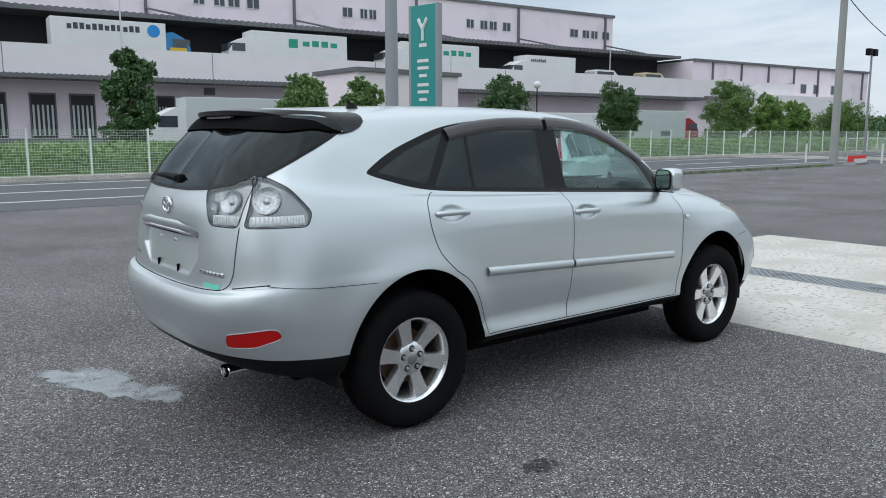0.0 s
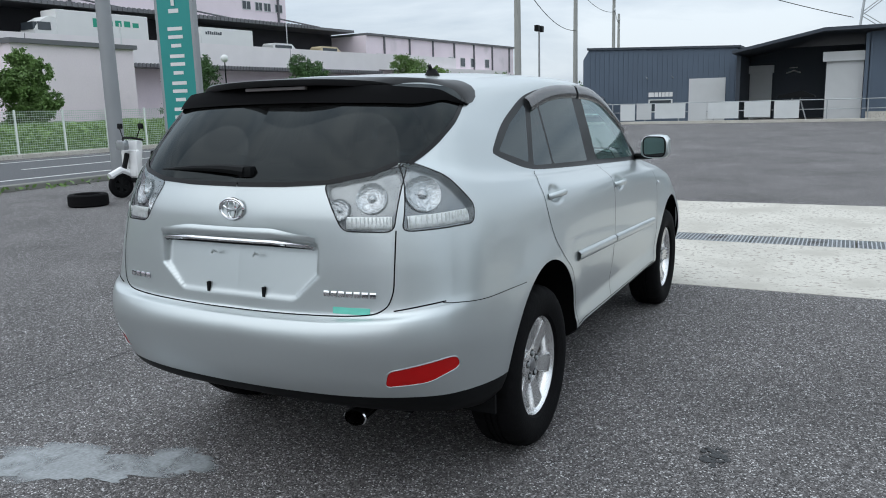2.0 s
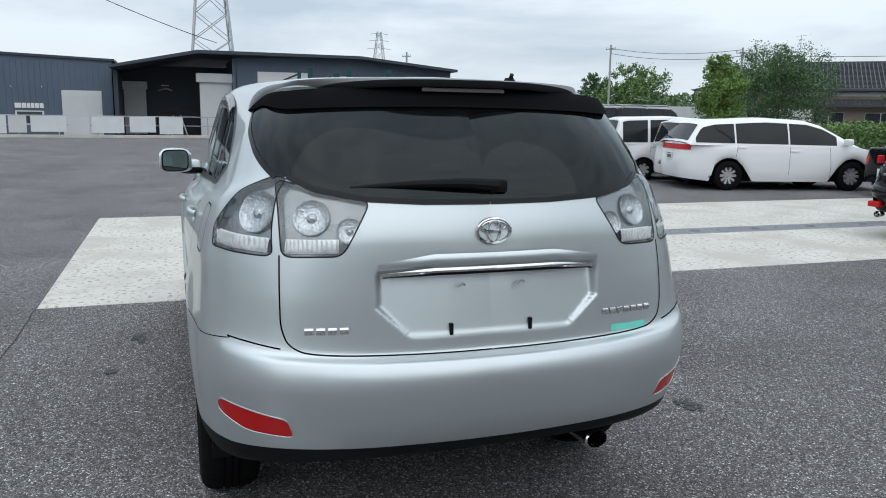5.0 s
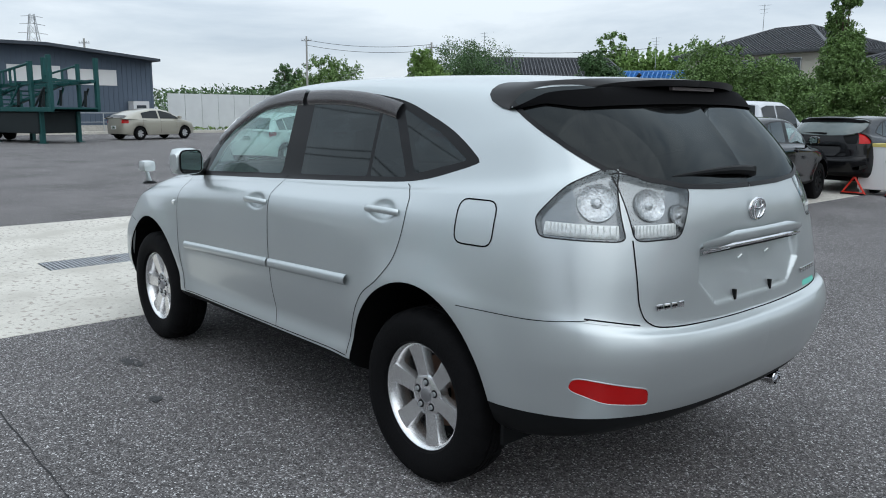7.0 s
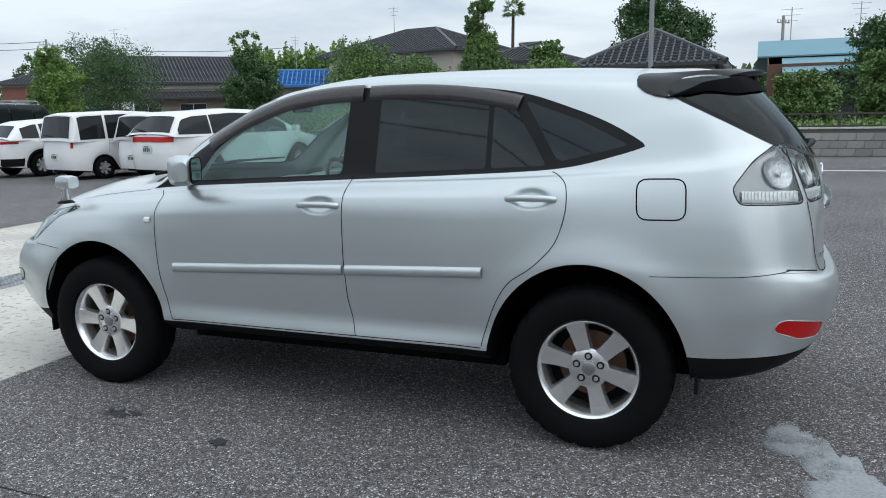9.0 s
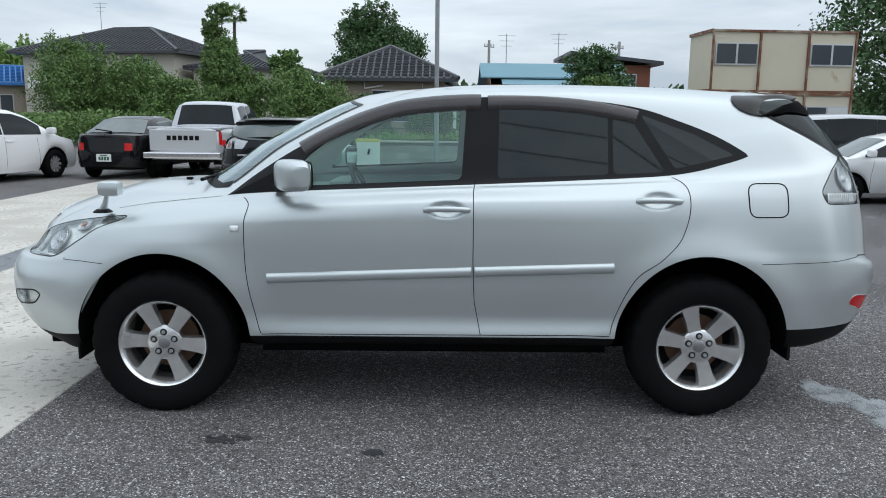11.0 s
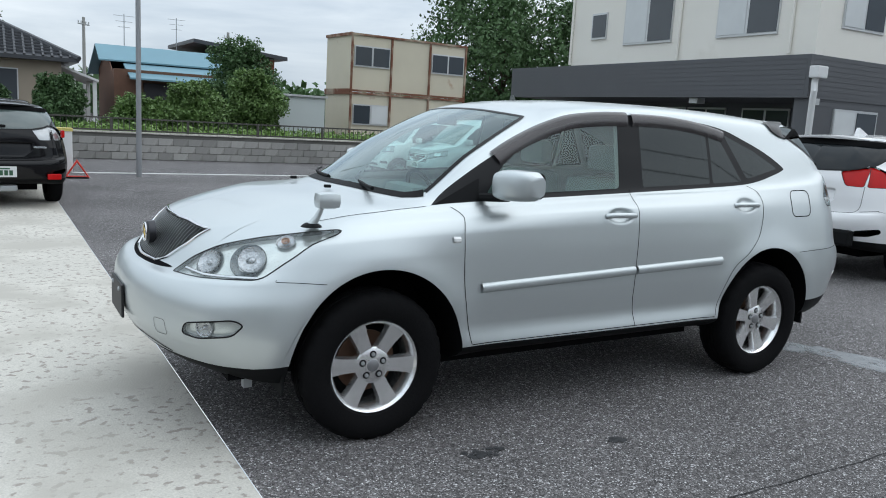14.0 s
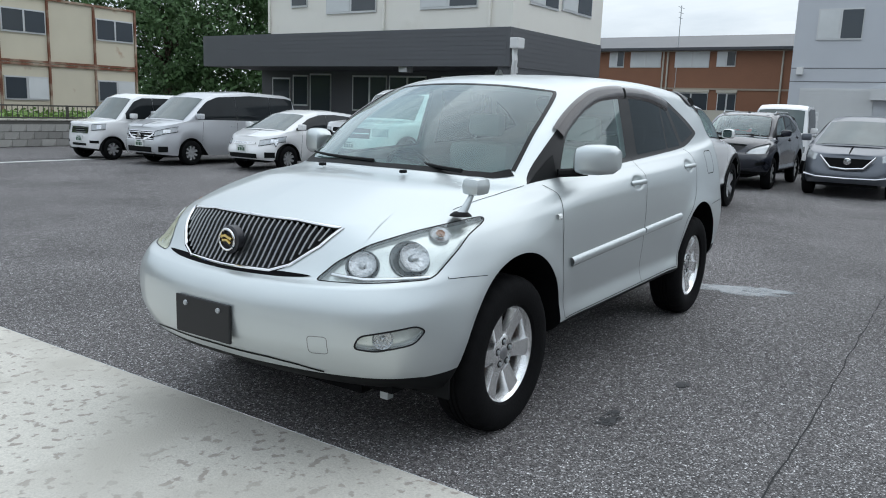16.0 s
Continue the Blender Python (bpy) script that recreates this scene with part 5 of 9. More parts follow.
def tree(name, label, x, y, h, r, mat, seed, base=0.0, clear=0.18, count=1500, size=0.14, lobes=11, shape="round", group="", fill=True):
    rng = np.random.default_rng(seed)
    t = thing(name, label, "tree" if name != "shrub" else "shrub", pose(x, y, base), group)
    trunk = Shape()
    top = h * .72
    bend = [(0, 0, 0), (.06 * r * rng.normal(), .06 * r * rng.normal(), h * .3), (.08 * r * rng.normal(), .08 * r * rng.normal(), top)]
    trunk.tube(smooth_path(bend, 7), max(.05, h * .024), 7, .02)
    lobe = []
    for k in range(lobes):
        a, f = 2 * math.pi * k / lobes * 2.4 + rng.random(), (k + .5) / lobes
        z = h * (clear + (1 - clear) * f)
        if shape == "round":
            wide = math.sin(math.pi * min(.93, .12 + f * .82)) ** .7
        elif shape == "cone":
            wide = 1.05 - f * .92
        else:
            wide = .55 + .35 * math.sin(math.pi * f)
        off = r * wide * (.35 + .35 * rng.random())
        q = (off * math.cos(a), off * math.sin(a), min(z, h - .2 * r))
        lobe.append((*q, r * (.30 + .26 * wide * rng.random() + .1 * wide), .85))
        if q[2] > .2 * h:
            trunk.tube([(bend[1][0], bend[1][1], q[2] * .62), (q[0] * .5, q[1] * .5, q[2] * .85), q], max(.02, h * .008), 5, .01)
    core = (1 - clear) * h * .44
    if fill:
        lobe.append((0, 0, h * clear + core, r * .80, core / (r * .80)))
        lobe.append((.2 * r, -.1 * r, h * clear + core * 1.25, r * .62, core * .72 / (r * .62)))
    part("trunk", trunk, BARK, t, "rough brown trunk and limbs")
    part("crown", leaves(rng, lobe, count, size), mat, t, "leafy green crown")
    return t


def hedge(name, label, x0, x1, y0, y1, z0, z1, mat, seed, count, size=.10, category="hedge"):
    rng = np.random.default_rng(seed)
    q = rng.random((count, 3))
    top = z0 + (z1 - z0) * (.80 + .12 * np.sin(q[:, 0] * 37 + q[:, 1] * 11) * np.sin(q[:, 0] * 13) + .08 * np.sin(q[:, 0] * 91 + q[:, 1] * 57))
    c = np.c_[x0 + (x1 - x0) * q[:, 0], y0 + (y1 - y0) * q[:, 1], z0 + (top - z0) * q[:, 2] ** .6]
    return tagged(part(name, blades(name, c, size, rng), mat), label, category, kind="stuff")


# ---- north: fence, verge and the distribution warehouse ----
GREEN_MESH = material("pale_green_fence", (.50, .60, .50), .5, vary=.08)
WALL_PINK = material("pinkish_grey_cladding", (.84, .735, .785), .8, vary=.08, size=.4, grain=.05, grain_size=8, dark=((.62, .56, .585), .25, .60, .80))
WALL_PALE = material("pale_grey_panel", (.76, .72, .725), .8, vary=.08, size=.5)
# dark colour standing in for the shade of unlit insides
SHADE_DARK = material("painted_inside_shade", (.045, .045, .05), .9, vary=.2, size=.6)
CANOPY = material("grey_canopy_steel", (.16, .16, .17), .6, .3, vary=.1, size=2)
GLAZE = material("far_window_glass", (.05, .06, .07), .1, vary=.15, size=.8, coat=.3)
PALE_METAL = material("pale_aluminium", (.60, .61, .61), .4, .5, vary=.06)
TRUCK_WHITE = material("truck_white", (.72, .72, .71), .45, vary=.06, size=.7)
TRUCK_GREY = material("truck_grey_box", (.52, .56, .55), .5, vary=.08, size=.7)
TEAL_INK = material("teal_marking", (.02, .30, .20), .5, vary=.05)
DARK_INK = material("dark_marking", (.05, .06, .07), .5, vary=.05)


def mesh_fence(x0, x1, y, h, step=2.0):
    f = tagged(new("mesh_fence"), "pale green welded mesh fence on white posts", "fence", kind="structure")
    n = int((x1 - x0) / step)
    post = Shape().box(-.03, .03, -.03, .03, 0, h + .03, bev=.006).mesh("post")
    for i in range(n + 1):
        part("post", post, material("white_post", (.72, .76, .72), .5, vary=.05), f, at=pose(x0 + i * step, y, 0))
    panel = Shape()
    for k in range(19):
        z = .08 + (h - .12) * k / 18
        panel.box(0, step, -.004, .004, z - .006, z + .006)
    for k in range(21):
        x = step * (k + .5) / 21
        panel.box(x - .0035, x + .0035, -.003, .003, .06, h)
    panel = panel.mesh("mesh_panel", fix=False)
    for i in range(n):
        part("mesh_panel", panel, GREEN_MESH, f, at=pose(x0 + i * step, y + .035, 0))


mesh_fence(-20, 76, 25.0, 1.72)
plate("kerb", -200, 300, 24.55, 24.85, -.02, .16, CONCRETE, "low concrete kerb at the foot of the fence", "kerb", bev=.02)
plate("lot_kerb", 4.2, 34, 13.15, 13.42, -.02, .13, material("dirty_kerb", (.20, .20, .18), .9, vary=.3, size=2), "worn dirty concrete kerb beside the road", "kerb", bev=.03)
hedge("verge_weeds", "low weeds growing along the worn kerb", 4.5, 33, 12.85, 13.5, .0, .12, LEAF_A, 3, 900, .05, "weeds")
bank = Shape()
xs, ys = np.linspace(-60, 90, 76), np.linspace(25.6, 44, 10)
for x in xs:
    for k, y in enumerate(ys):
        bank.v.append((x, y, (.1 + 1.0 * min(1, k / 3) + .16 * noise.noise((x * .6, y * .6, 0))) * (0 if k == 0 else 1) + .01))
bank.f = [(i * 10 + j, (i + 1) * 10 + j, (i + 1) * 10 + j + 1, i * 10 + j + 1) for i in range(75) for j in range(9)]
tagged(part("grass_bank", bank, GRASS, smooth=True), "overgrown grassy bank behind the fence", "grass", kind="structure")
hedge("bank_grass", "tall green grass and clover on the bank", -28, 70, 25.9, 31, .0, 1.35, LEAF_C, 5, 60000, .09, "grass")
mk = thing("marker_post", "slim orange marker post before the green fence", "post", pose(8.2, 24.5, 0))
part("post", Shape().tube([(0, 0, 0), (0, 0, .95)], .045, 10), material("orange_marker_plastic", (.75, .20, .03), .5, vary=.1), mk)
part("reflective_band", Shape().tube([(0, 0, .70), (0, 0, .80)], .048, 10), PALE_METAL, mk)
for k, (x, z, r, kind) in enumerate(((9.6, 5.8, 1.45, "round"), (19.7, 4.9, 1.65, "round"), (23.8, 4.9, 1.5, "round"), (36.2, 5.5, 2.2, "round"), (49.2, 5.4, 2.0, "column"), (66, 6.2, 2.5, "round"), (73.5, 5.4, 1.9, "round"), (79, 4.7, 1.9, "round"), (90, 4.8, 2.8, "round"))):
    tree("hedge_tree", "clipped dark green evergreen tree on the bank", x, 38, z - .4, r, (LEAF_B, LEAF_A, LEAF_A, LEAF_B, LEAF_B, LEAF_A, LEAF_C, LEAF_C, LEAF_A)[k], 40 + k, .4, .04, 26000, .085, 22, kind, "trees before the warehouse")
hedge("far_hedge", "long green hedge beside the warehouse drive", 76, 120, 39, 41, 0, 2.3, LEAF_A, 9, 6000, .25)

WH = pose(3.5, 64.6, 0, 0, 0, -6)


def wh_box(name, dims, mat, parent, label="", bev=0):
    return boxpart(name, dims, mat, parent, label, bev)


wh = tagged(thing("warehouse", "large pinkish-grey logistics warehouse with a raised truck deck", "building", WH), kind="structure")
wh_box("upper_wall", (-70, 78, 9, 40, 11, 16.9), WALL_PINK, wh, "pinkish-grey panelled upper wall")
wh_box("roof_edge", (-70, 78.2, 8.8, 40, 16.9, 17.25), CANOPY, wh)
wh_box("canopy", (-70, 78, 4.0, 9, 11.62, 12.0), CANOPY, wh, "long dark steel canopy over the deck")
wh_box("canopy", (78, 86, 4.0, 9, 11.62, 11.95), CANOPY, wh)
# flat dark sheet painted for the shade inside the bays
wh_box("deck_back", (-70, 86, 8.2, 8.9, 6.3, 11.7), SHADE_DARK, wh, "dark sheet painting in the shade of the deck's bays")
wh_box("deck_floor", (-70, 106, 0.4, 9, 6.6, 7.0), CANOPY, wh)
wh_box("parapet", (-70, 86, 0, .35, 6.15, 8.55), WALL_PALE, wh, "pale concrete parapet of the truck deck")
wh_box("parapet", (86, 106, 0, .35, 6.5, 8.65), WALL_PALE, wh)
wh_box("awning", (-70, 84, -2.2, .2, 5.80, 6.12), CANOPY, wh, "ribbed grey awning")
wh_box("lower_wall", (-70, 86, 1.2, 2, 0, 6.2), WALL_PINK, wh)
wh_box("wing_wall", (86, 129, 2, 40, 0, 11.2), WALL_PINK, wh, "lower pinkish-grey wing")
wh_box("wing_roof_edge", (86, 129.3, 1.7, 40, 11.2, 11.5), CANOPY, wh)
wh_box("wing_low_block", (92, 120, -1.5, 2, 0, 6.9), WALL_PALE, wh)
rib = Shape()
for x in np.arange(-20, 84, .42):
    rib.box(x, x + .2, -2.28, -2.2, 5.80, 6.16)
for x in np.arange(-20, 78, .6):
    rib.box(x, x + .3, 3.92, 4.0, 11.62, 12.05)
part("awning_ribs", rib, CANOPY, wh, fix=False)
for x in np.arange(3, 78, 14.7):
    wh_box("downpipe", (x - .12, x + .12, 8.75, 9, 11.3, 16.9), CANOPY, wh)
    part("brace", Shape().tube([(x, 8.8, 13.2), (x + 3.2, 4.6, 12.0)], .10, 6), CANOPY, wh)
for x in np.arange(90, 129, 6.2):
    wh_box("downpipe", (x - .09, x + .09, 1.75, 2.0, 6.9, 11.2), CANOPY, wh)
for x in np.arange(5, 84, 16):
    wh_box("parapet_joint", (x - .03, x + .03, -.012, 0, 6.2, 8.5), CANOPY, wh)
for x0, x1 in ((22.1, 23.2), (24.1, 25.2), (25.5, 26.7), (27.4, 28.7), (37.9, 39.1), (40.0, 40.9), (41.1, 42.0), (43.3, 44.4), (54.0, 55.1), (56.0, 57.1), (57.4, 58.5), (59.4, 60.6), (70.3, 71.7), (72.5, 73.7), (74.0, 75.2), (76.0, 77.3)):
    w = wh_box("window", (x0, x1, 8.93, 9.02, 13.95, 15.05), PALE_METAL, wh)
    for c in (0, 1):
        m = (x0 + x1) / 2
        boxpart("pane", ((x0, m)[c] + .06, (m, x1)[c] - .05, 8.915, 8.935, 14.03, 14.97), GLAZE, w)
for x in (107, 110.5, 113.8, 118.5):
    w = wh_box("window", (x, x + 1.5, 1.93, 2.02, 7.5, 9.0), PALE_METAL, wh)
    boxpart("pane", (x + .1, x + 1.4, 1.91, 1.94, 7.6, 8.9), GLAZE, w)
for x0, x1 in ((3.0, 5.0), (6.8, 8.5), (9.7, 11.4), (16.5, 17.8)):
    d = wh_box("dock_door", (x0 - .12, x1 + .12, 1.08, 1.22, 1.3, 4.85), CANOPY, wh, "dock door with the shade inside painted dark")
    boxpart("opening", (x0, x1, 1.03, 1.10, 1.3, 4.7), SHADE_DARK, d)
    # dark panel paints the unlit inside of the doorway
    for k in range(5):
        boxpart("strip_curtain", (x0 + (x1 - x0) * (k + .2) / 5, x0 + (x1 - x0) * (k + .65) / 5, .99, 1.02, 1.5, 3.9), TRUCK_GREY, d)
wh_box("dock_ledge", (-70, 40, -.2, 1.2, 0, 1.25), CANOPY, wh)
for x in (13.2, 20.5, 33, 45, 52):
    wh_box("wall_unit", (x, x + .9, .9, 1.2, 5.0, 5.6), CANOPY, wh)
for k, x in enumerate((31.5, 33.6, 35.6)):
    wh_box("vent", (x, x + .7, 8.6, 9, 12.2, 12.75), GALV, wh)


def box_truck(at, label, length, cab_at, box_mat, cab_mat, ink, marks=()):
    """A delivery truck seen from its side; the cab is at the low-x end (-1) or the high-x end (1)."""
    t = thing("box_truck", label, "truck", at, "parked delivery trucks")
    c = cab_at
    part("cargo_box", Shape().box(0, length, 0, 2.4, 1.0, 3.65, bev=.04), box_mat, t, "plain cargo box")
    part("chassis", Shape().box(-1.9 if c < 0 else 0, length if c < 0 else length + 1.9, .3, 2.1, .55, .95), BLACK, t)
    cab = Shape().prism([(0, .5), (0, 2.9), (-.6, 3.0), (-1.5, 2.55), (-2.05, 1.75), (-2.1, .5)], .05, 2.35, "y")
    if c > 0:
        cab.v = [(length - x, y, z) for x, y, z in cab.v]
    part("cab", cab, cab_mat, t)
    sgn = (lambda x: x) if c < 0 else (lambda x: length - x)
    a, b = sorted((sgn(-1.75), sgn(-.55)))
    part("cab_window", Shape().box(a, b, .02, .06, 1.75, 2.45), GLAZE, t)
    a, b = sorted((sgn(-2.08), sgn(-1.62)))
    part("windscreen", Shape().box(a, b, .25, 2.15, 1.8, 2.45), GLAZE, t)
    tyre = Shape().lathe([(.15, -.15), (.48, -.15), (.50, 0), (.48, .15), (.15, .15)], 20)
    for x in (sgn(-1.2), length * .25, length * .75):
        part("wheel", tyre, RUBBER, t, at=pose(x, .25, .5))
    for x0, x1, z0, z1 in marks:
        part("lettering_bar", Shape().box(x0, x1, -.015, .0, z0, z1), ink, t)
    return t


def letters(x0, x1, z, h, n):
    return [(x0 + (x1 - x0) * k / n, x0 + (x1 - x0) * (k + .72) / n, z, z + h * (1 if k % 3 else .8)) for k in range(n)]


DECK = WH @ pose(0, 1.3, 7.25)
tr = box_truck(DECK @ pose(8.6, 0, 0), "white box truck with dark lettering and a blue cab", 8.9, 1, TRUCK_WHITE, material("truck_blue", (.03, .20, .42), .4, vary=.05), DARK_INK, letters(1.2, 6.9, 2.75, .5, 12))
part("round_mark", Shape().lathe([(0, -.02), (.52, -.02), (.52, .0)], 28, pose(7.9, 0, 2.95)), material("blue_mark", (.02, .25, .62), .5), tr)
part("yellow_nose", Shape().box(9.2, 10.6, -.03, .02, .9, 1.7), material("truck_yellow", (.70, .45, .03), .5), tr)
box_truck(DECK @ pose(25.0, 0, 0), "white box truck with green lettering on its side", 9.6, -1, TRUCK_WHITE, TRUCK_WHITE, TEAL_INK, letters(5.0, 8.8, 2.5, .55, 4) + [(3.6, 4.5, 2.3, 3.1)])
box_truck(DECK @ pose(40.8, 0, 0), "white box truck with green lettering on its side", 9.6, -1, TRUCK_WHITE, TRUCK_WHITE, TEAL_INK, letters(5.0, 8.8, 2.5, .55, 4) + [(3.6, 4.5, 2.3, 3.1)])
box_truck(DECK @ pose(57.0, 0, -.5), "white box truck with small grey lettering", 7.4, -1, TRUCK_WHITE, TRUCK_WHITE, DARK_INK, letters(.6, 2.9, 2.9, .35, 8))
for x, m in ((68.5, TRUCK_WHITE), (77, material("cream_van", (.60, .50, .33), .5))):
    t = thing("delivery_van", "pale delivery van parked on the raised truck deck", "van", DECK @ pose(x, 1, 0))
    part("van_body", Shape().prism([(0, .4), (0, 1.9), (.3, 2.1), (3.2, 2.1), (4.2, 1.3), (4.6, 1.1), (4.6, .4)], 0, 1.8, "y"), m, t)
    part("van_glass", Shape().box(.4, 3.2, -.02, 0, 1.4, 1.9), GLAZE, t)
    for wx in (.8, 3.8):
        part("wheel", Shape().lathe([(.1, -.1), (.32, -.1), (.32, .1), (.1, .1)], 16), RUBBER, t, at=pose(wx, .05, .32))
box_truck(WH @ pose(16.4, -8, 0) @ Matrix.Scale(1.2, 4), "white and grey box truck parked by the dock", 8.0, -1, TRUCK_GREY, TRUCK_WHITE, DARK_INK)
box_truck(WH @ pose(61, -10, 0) @ Matrix.Scale(1.1, 4), "grey box truck with a red cab", 8.8, 1, TRUCK_GREY, material("truck_red", (.32, .02, .03), .4, vary=.05), DARK_INK, [(5.2, 6.6, 1.2, 1.7)])
box_truck(WH @ pose(50, -9, 0), "white refrigerated truck parked by the warehouse", 8.2, 1, TRUCK_WHITE, TRUCK_WHITE, DARK_INK)
shed = tagged(thing("guard_shed", "pink-walled shed with a ribbed roof edge", "building", pose(28, 45, 0)), kind="structure")
boxpart("wall", (0, 9.6, 0, 6, 0, 6.1), WALL_PINK, shed)
boxpart("roof", (-.2, 9.8, -.25, 6.2, 6.1, 6.4), CANOPY, shed)
boxpart("window", (1.5, 2.2, -.03, .02, 2.3, 3.1), GLAZE, shed)

# street furniture on the north side
STEEL_POLE = material("grey_steel_pole", (.30, .31, .32), .5, .3, vary=.12, size=1.5)
CONC_POLE = material("concrete_pole", (.33, .33, .31), .85, vary=.12, size=1.2)


def pole(name, label, x, y, h, r, mat, arms=(), base=0.0, category="pole"):
    t = thing(name, label, category, pose(x, y, base))
    part("shaft", Shape().tube([(0, 0, 0), (0, 0, h)], r, 14, r * .72), mat, t, smooth=True)
    for z, a, half in arms:
        d = Vector((math.cos(a), math.sin(a), 0))
        part("crossarm", Shape().tube([tuple(-d * half + Vector((0, 0, z))), tuple(d * half + Vector((0, 0, z)))], .05, 6), GALV, t)
        for k in (-.9, -.4, .4, .9):
            part("insulator", Shape().tube([tuple(d * half * k + Vector((0, 0, z))), tuple(d * half * k + Vector((0, 0, z + .22)))], .05, 6), PALE_METAL, t)
    return t


pole("steel_post", "tall grey steel utility post beside the road", 9.0, 13.9, 11, .19, STEEL_POLE)
pole("utility_pole", "tall concrete utility pole at the lot corner", 35.6, 13.9, 13.5, .20, CONC_POLE, ((11.5, .3, .9), (12.6, .3, .9)))
for x, y, h in ((57, 17.5, 12.5), (74, 19, 12), (95, 24, 12)):
    pole("utility_pole", "concrete utility pole with crossarms along the road", x, y, h, .2, CONC_POLE, ((h - .8, .4, .9), (h - 1.9, .4, .8)))
pl = pole("flood_light", "two floodlights on a grey pole at the lot corner", 40, 14.3, 5.6, .07, STEEL_POLE, category="lamp")
for k in (-1, 1):
    part("lamp_head", Shape().box(-.18 + k * .32, .18 + k * .32, -.12, .12, 5.55, 5.9, bev=.03), BLACK, pl)
for x, y, z in ((41, 50, 8.6), (17, 63, 14), (75, 60, 12)):
    pole("lamp_post", "slim pale lamp post by the warehouse", x, y, z, .08, PALE_METAL, category="lamp")
gl = pole("globe_lamp", "round white globe lamp on a dark post", 39.5, 38, 5.0, .06, BLACK, category="lamp")
part("globe", ball(0, 0, 5.2, .28), TRUCK_WHITE, gl, smooth=True)


def cable(a, b, sag, r=.018, n=18):
    a, b = Vector(a), Vector(b)
    return [tuple(a.lerp(b, k / n) - Vector((0, 0, sag * 4 * (k / n) * (1 - k / n)))) for k in range(n + 1)]


for a, b, sag in (((9, 13.9, 10.6), (35.6, 13.9, 11.4), .9), ((9, 13.9, 9.6), (35.6, 13.9, 8.3), .8), ((9, 13.9, 9.3), (35.6, 13.9, 8.1), .9), ((35.6, 13.9, 12.6), (57, 17.5, 11.6), .8), ((35.6, 13.9, 8.2), (57, 17.5, 7.0), .8), ((35.6, 13.9, 11.4), (50, -2, 6.0), .5),
                  ((57, 17.5, 11.6), (74, 19, 11.2), .6), ((57, 17.5, 10.4), (74, 19, 10), .6), ((74, 19, 11), (95, 24, 11), .6), ((-40, 16, 11), (9, 13.9, 10.6), 1.0), ((-40, 16, 10), (9, 13.9, 9.6), 1.0)):
    tagged(part("overhead_cable", Shape().tube(cable(a, b, sag), .022, 5), BLACK), "thin black overhead cable between poles", "cable", kind="structure")
barrier = thing("road_barrier", "red and white barrier and boards at the pole's foot", "barrier", pose(36.6, 13.2, 0))
part("board", Shape().box(-.9, .9, -.06, .06, .15, .45), material("barrier_red", (.72, .04, .03), .5), barrier)
part("board", Shape().box(-.5, .9, -.12, -.07, .1, .3), TRUCK_WHITE, barrier)
for k in (-.8, .8):
    part("foot", Shape().box(k - .05, k + .05, -.3, .3, 0, .16), GALV, barrier)
for x, y in ((37.5, 16.2), (39.5, 13.2)):
    b = thing("bollard", "slim white traffic bollard beside the road", "bollard", pose(x, y, 0))
    part("shaft", Shape().tube([(0, 0, 0), (0, 0, 1.0)], .05, 10), TRUCK_WHITE, b)

# teal advertising sign on two legs
SIGN_TEAL = material("teal_sign_face", (.012, .26, .24), .4, vary=.05, coat=.2)
sg = thing("pylon_sign", "tall teal sign board with white characters on grey legs", "sign", pose(6.10, 8.65, 0, 0, 0, 100) @ Matrix.Diagonal((.68, .68, 1, 1)))
part("panel", Shape().box(-.50, .50, -.10, .10, 1.02, 4.05, bev=.01), SIGN_TEAL, sg, "teal sign face")
for k in (-1, 1):
    part("leg", Shape().box(k * .53 - .04, k * .53 + .04, -.10, .10, 0, 4.06), STEEL_POLE, sg)
part("footing", Shape().box(-.7, .7, -.25, .25, 0, .05), CONCRETE, sg)


for side in (1, -1):
    m = Shape().tube([(-.17, side * .104, 3.78), (0, side * .104, 3.58), (0, side * .104, 3.36)], .05, 6).tube([(.17, side * .104, 3.78), (0, side * .104, 3.58)], .05, 6)
    part("leaf_mark", m, TRUCK_WHITE, sg, "white leaf-shaped mark")
    part("small_bar", Shape().box(-.15, .15, side * .104 - .004, side * .104 + .004, 3.24, 3.31), TRUCK_WHITE, sg)
    for k, z in enumerate((2.82, 2.35, 1.88, 1.42)):
        y0, y1 = side * .104 - .004, side * .104 + .004
        q = Shape().box(-.22, .22, y0, y1, z + .12, z + .18).box(-.22, .22, y0, y1, z - .02, z + .04).box(-.15, .15, y0, y1, z - .17, z - .11)
        part("character_bar", q, TRUCK_WHITE, sg)
for k, (x, z) in enumerate(((-.45, 2.2), (.35, 2.1))):
    st = Shape().tube([(6.75 + k * .35, 8.75 - k * .45, 0.02), (6.25, 8.6, 2.3)], .035, 8)
    tagged(part("yellow_stay", st, material("yellow_stay_tube", (.75, .42, .02), .5, vary=.1)), "yellow plastic-sleeved stay beside the sign", "stay")


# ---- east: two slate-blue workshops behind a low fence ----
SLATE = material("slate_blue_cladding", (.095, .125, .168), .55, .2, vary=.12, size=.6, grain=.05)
# darker slate for the roofs and the open bay's back and far side
SLATE_DK = material("darker_slate", (.045, .055, .07), .6, .1, vary=.15, size=.6)
SHUTTER = material("white_roller_shutter", (.60, .61, .61), .5, vary=.05, size=2)
SHEET = material("white_tarpaulin", (.62, .64, .64), .6, vary=.12, size=1.5)


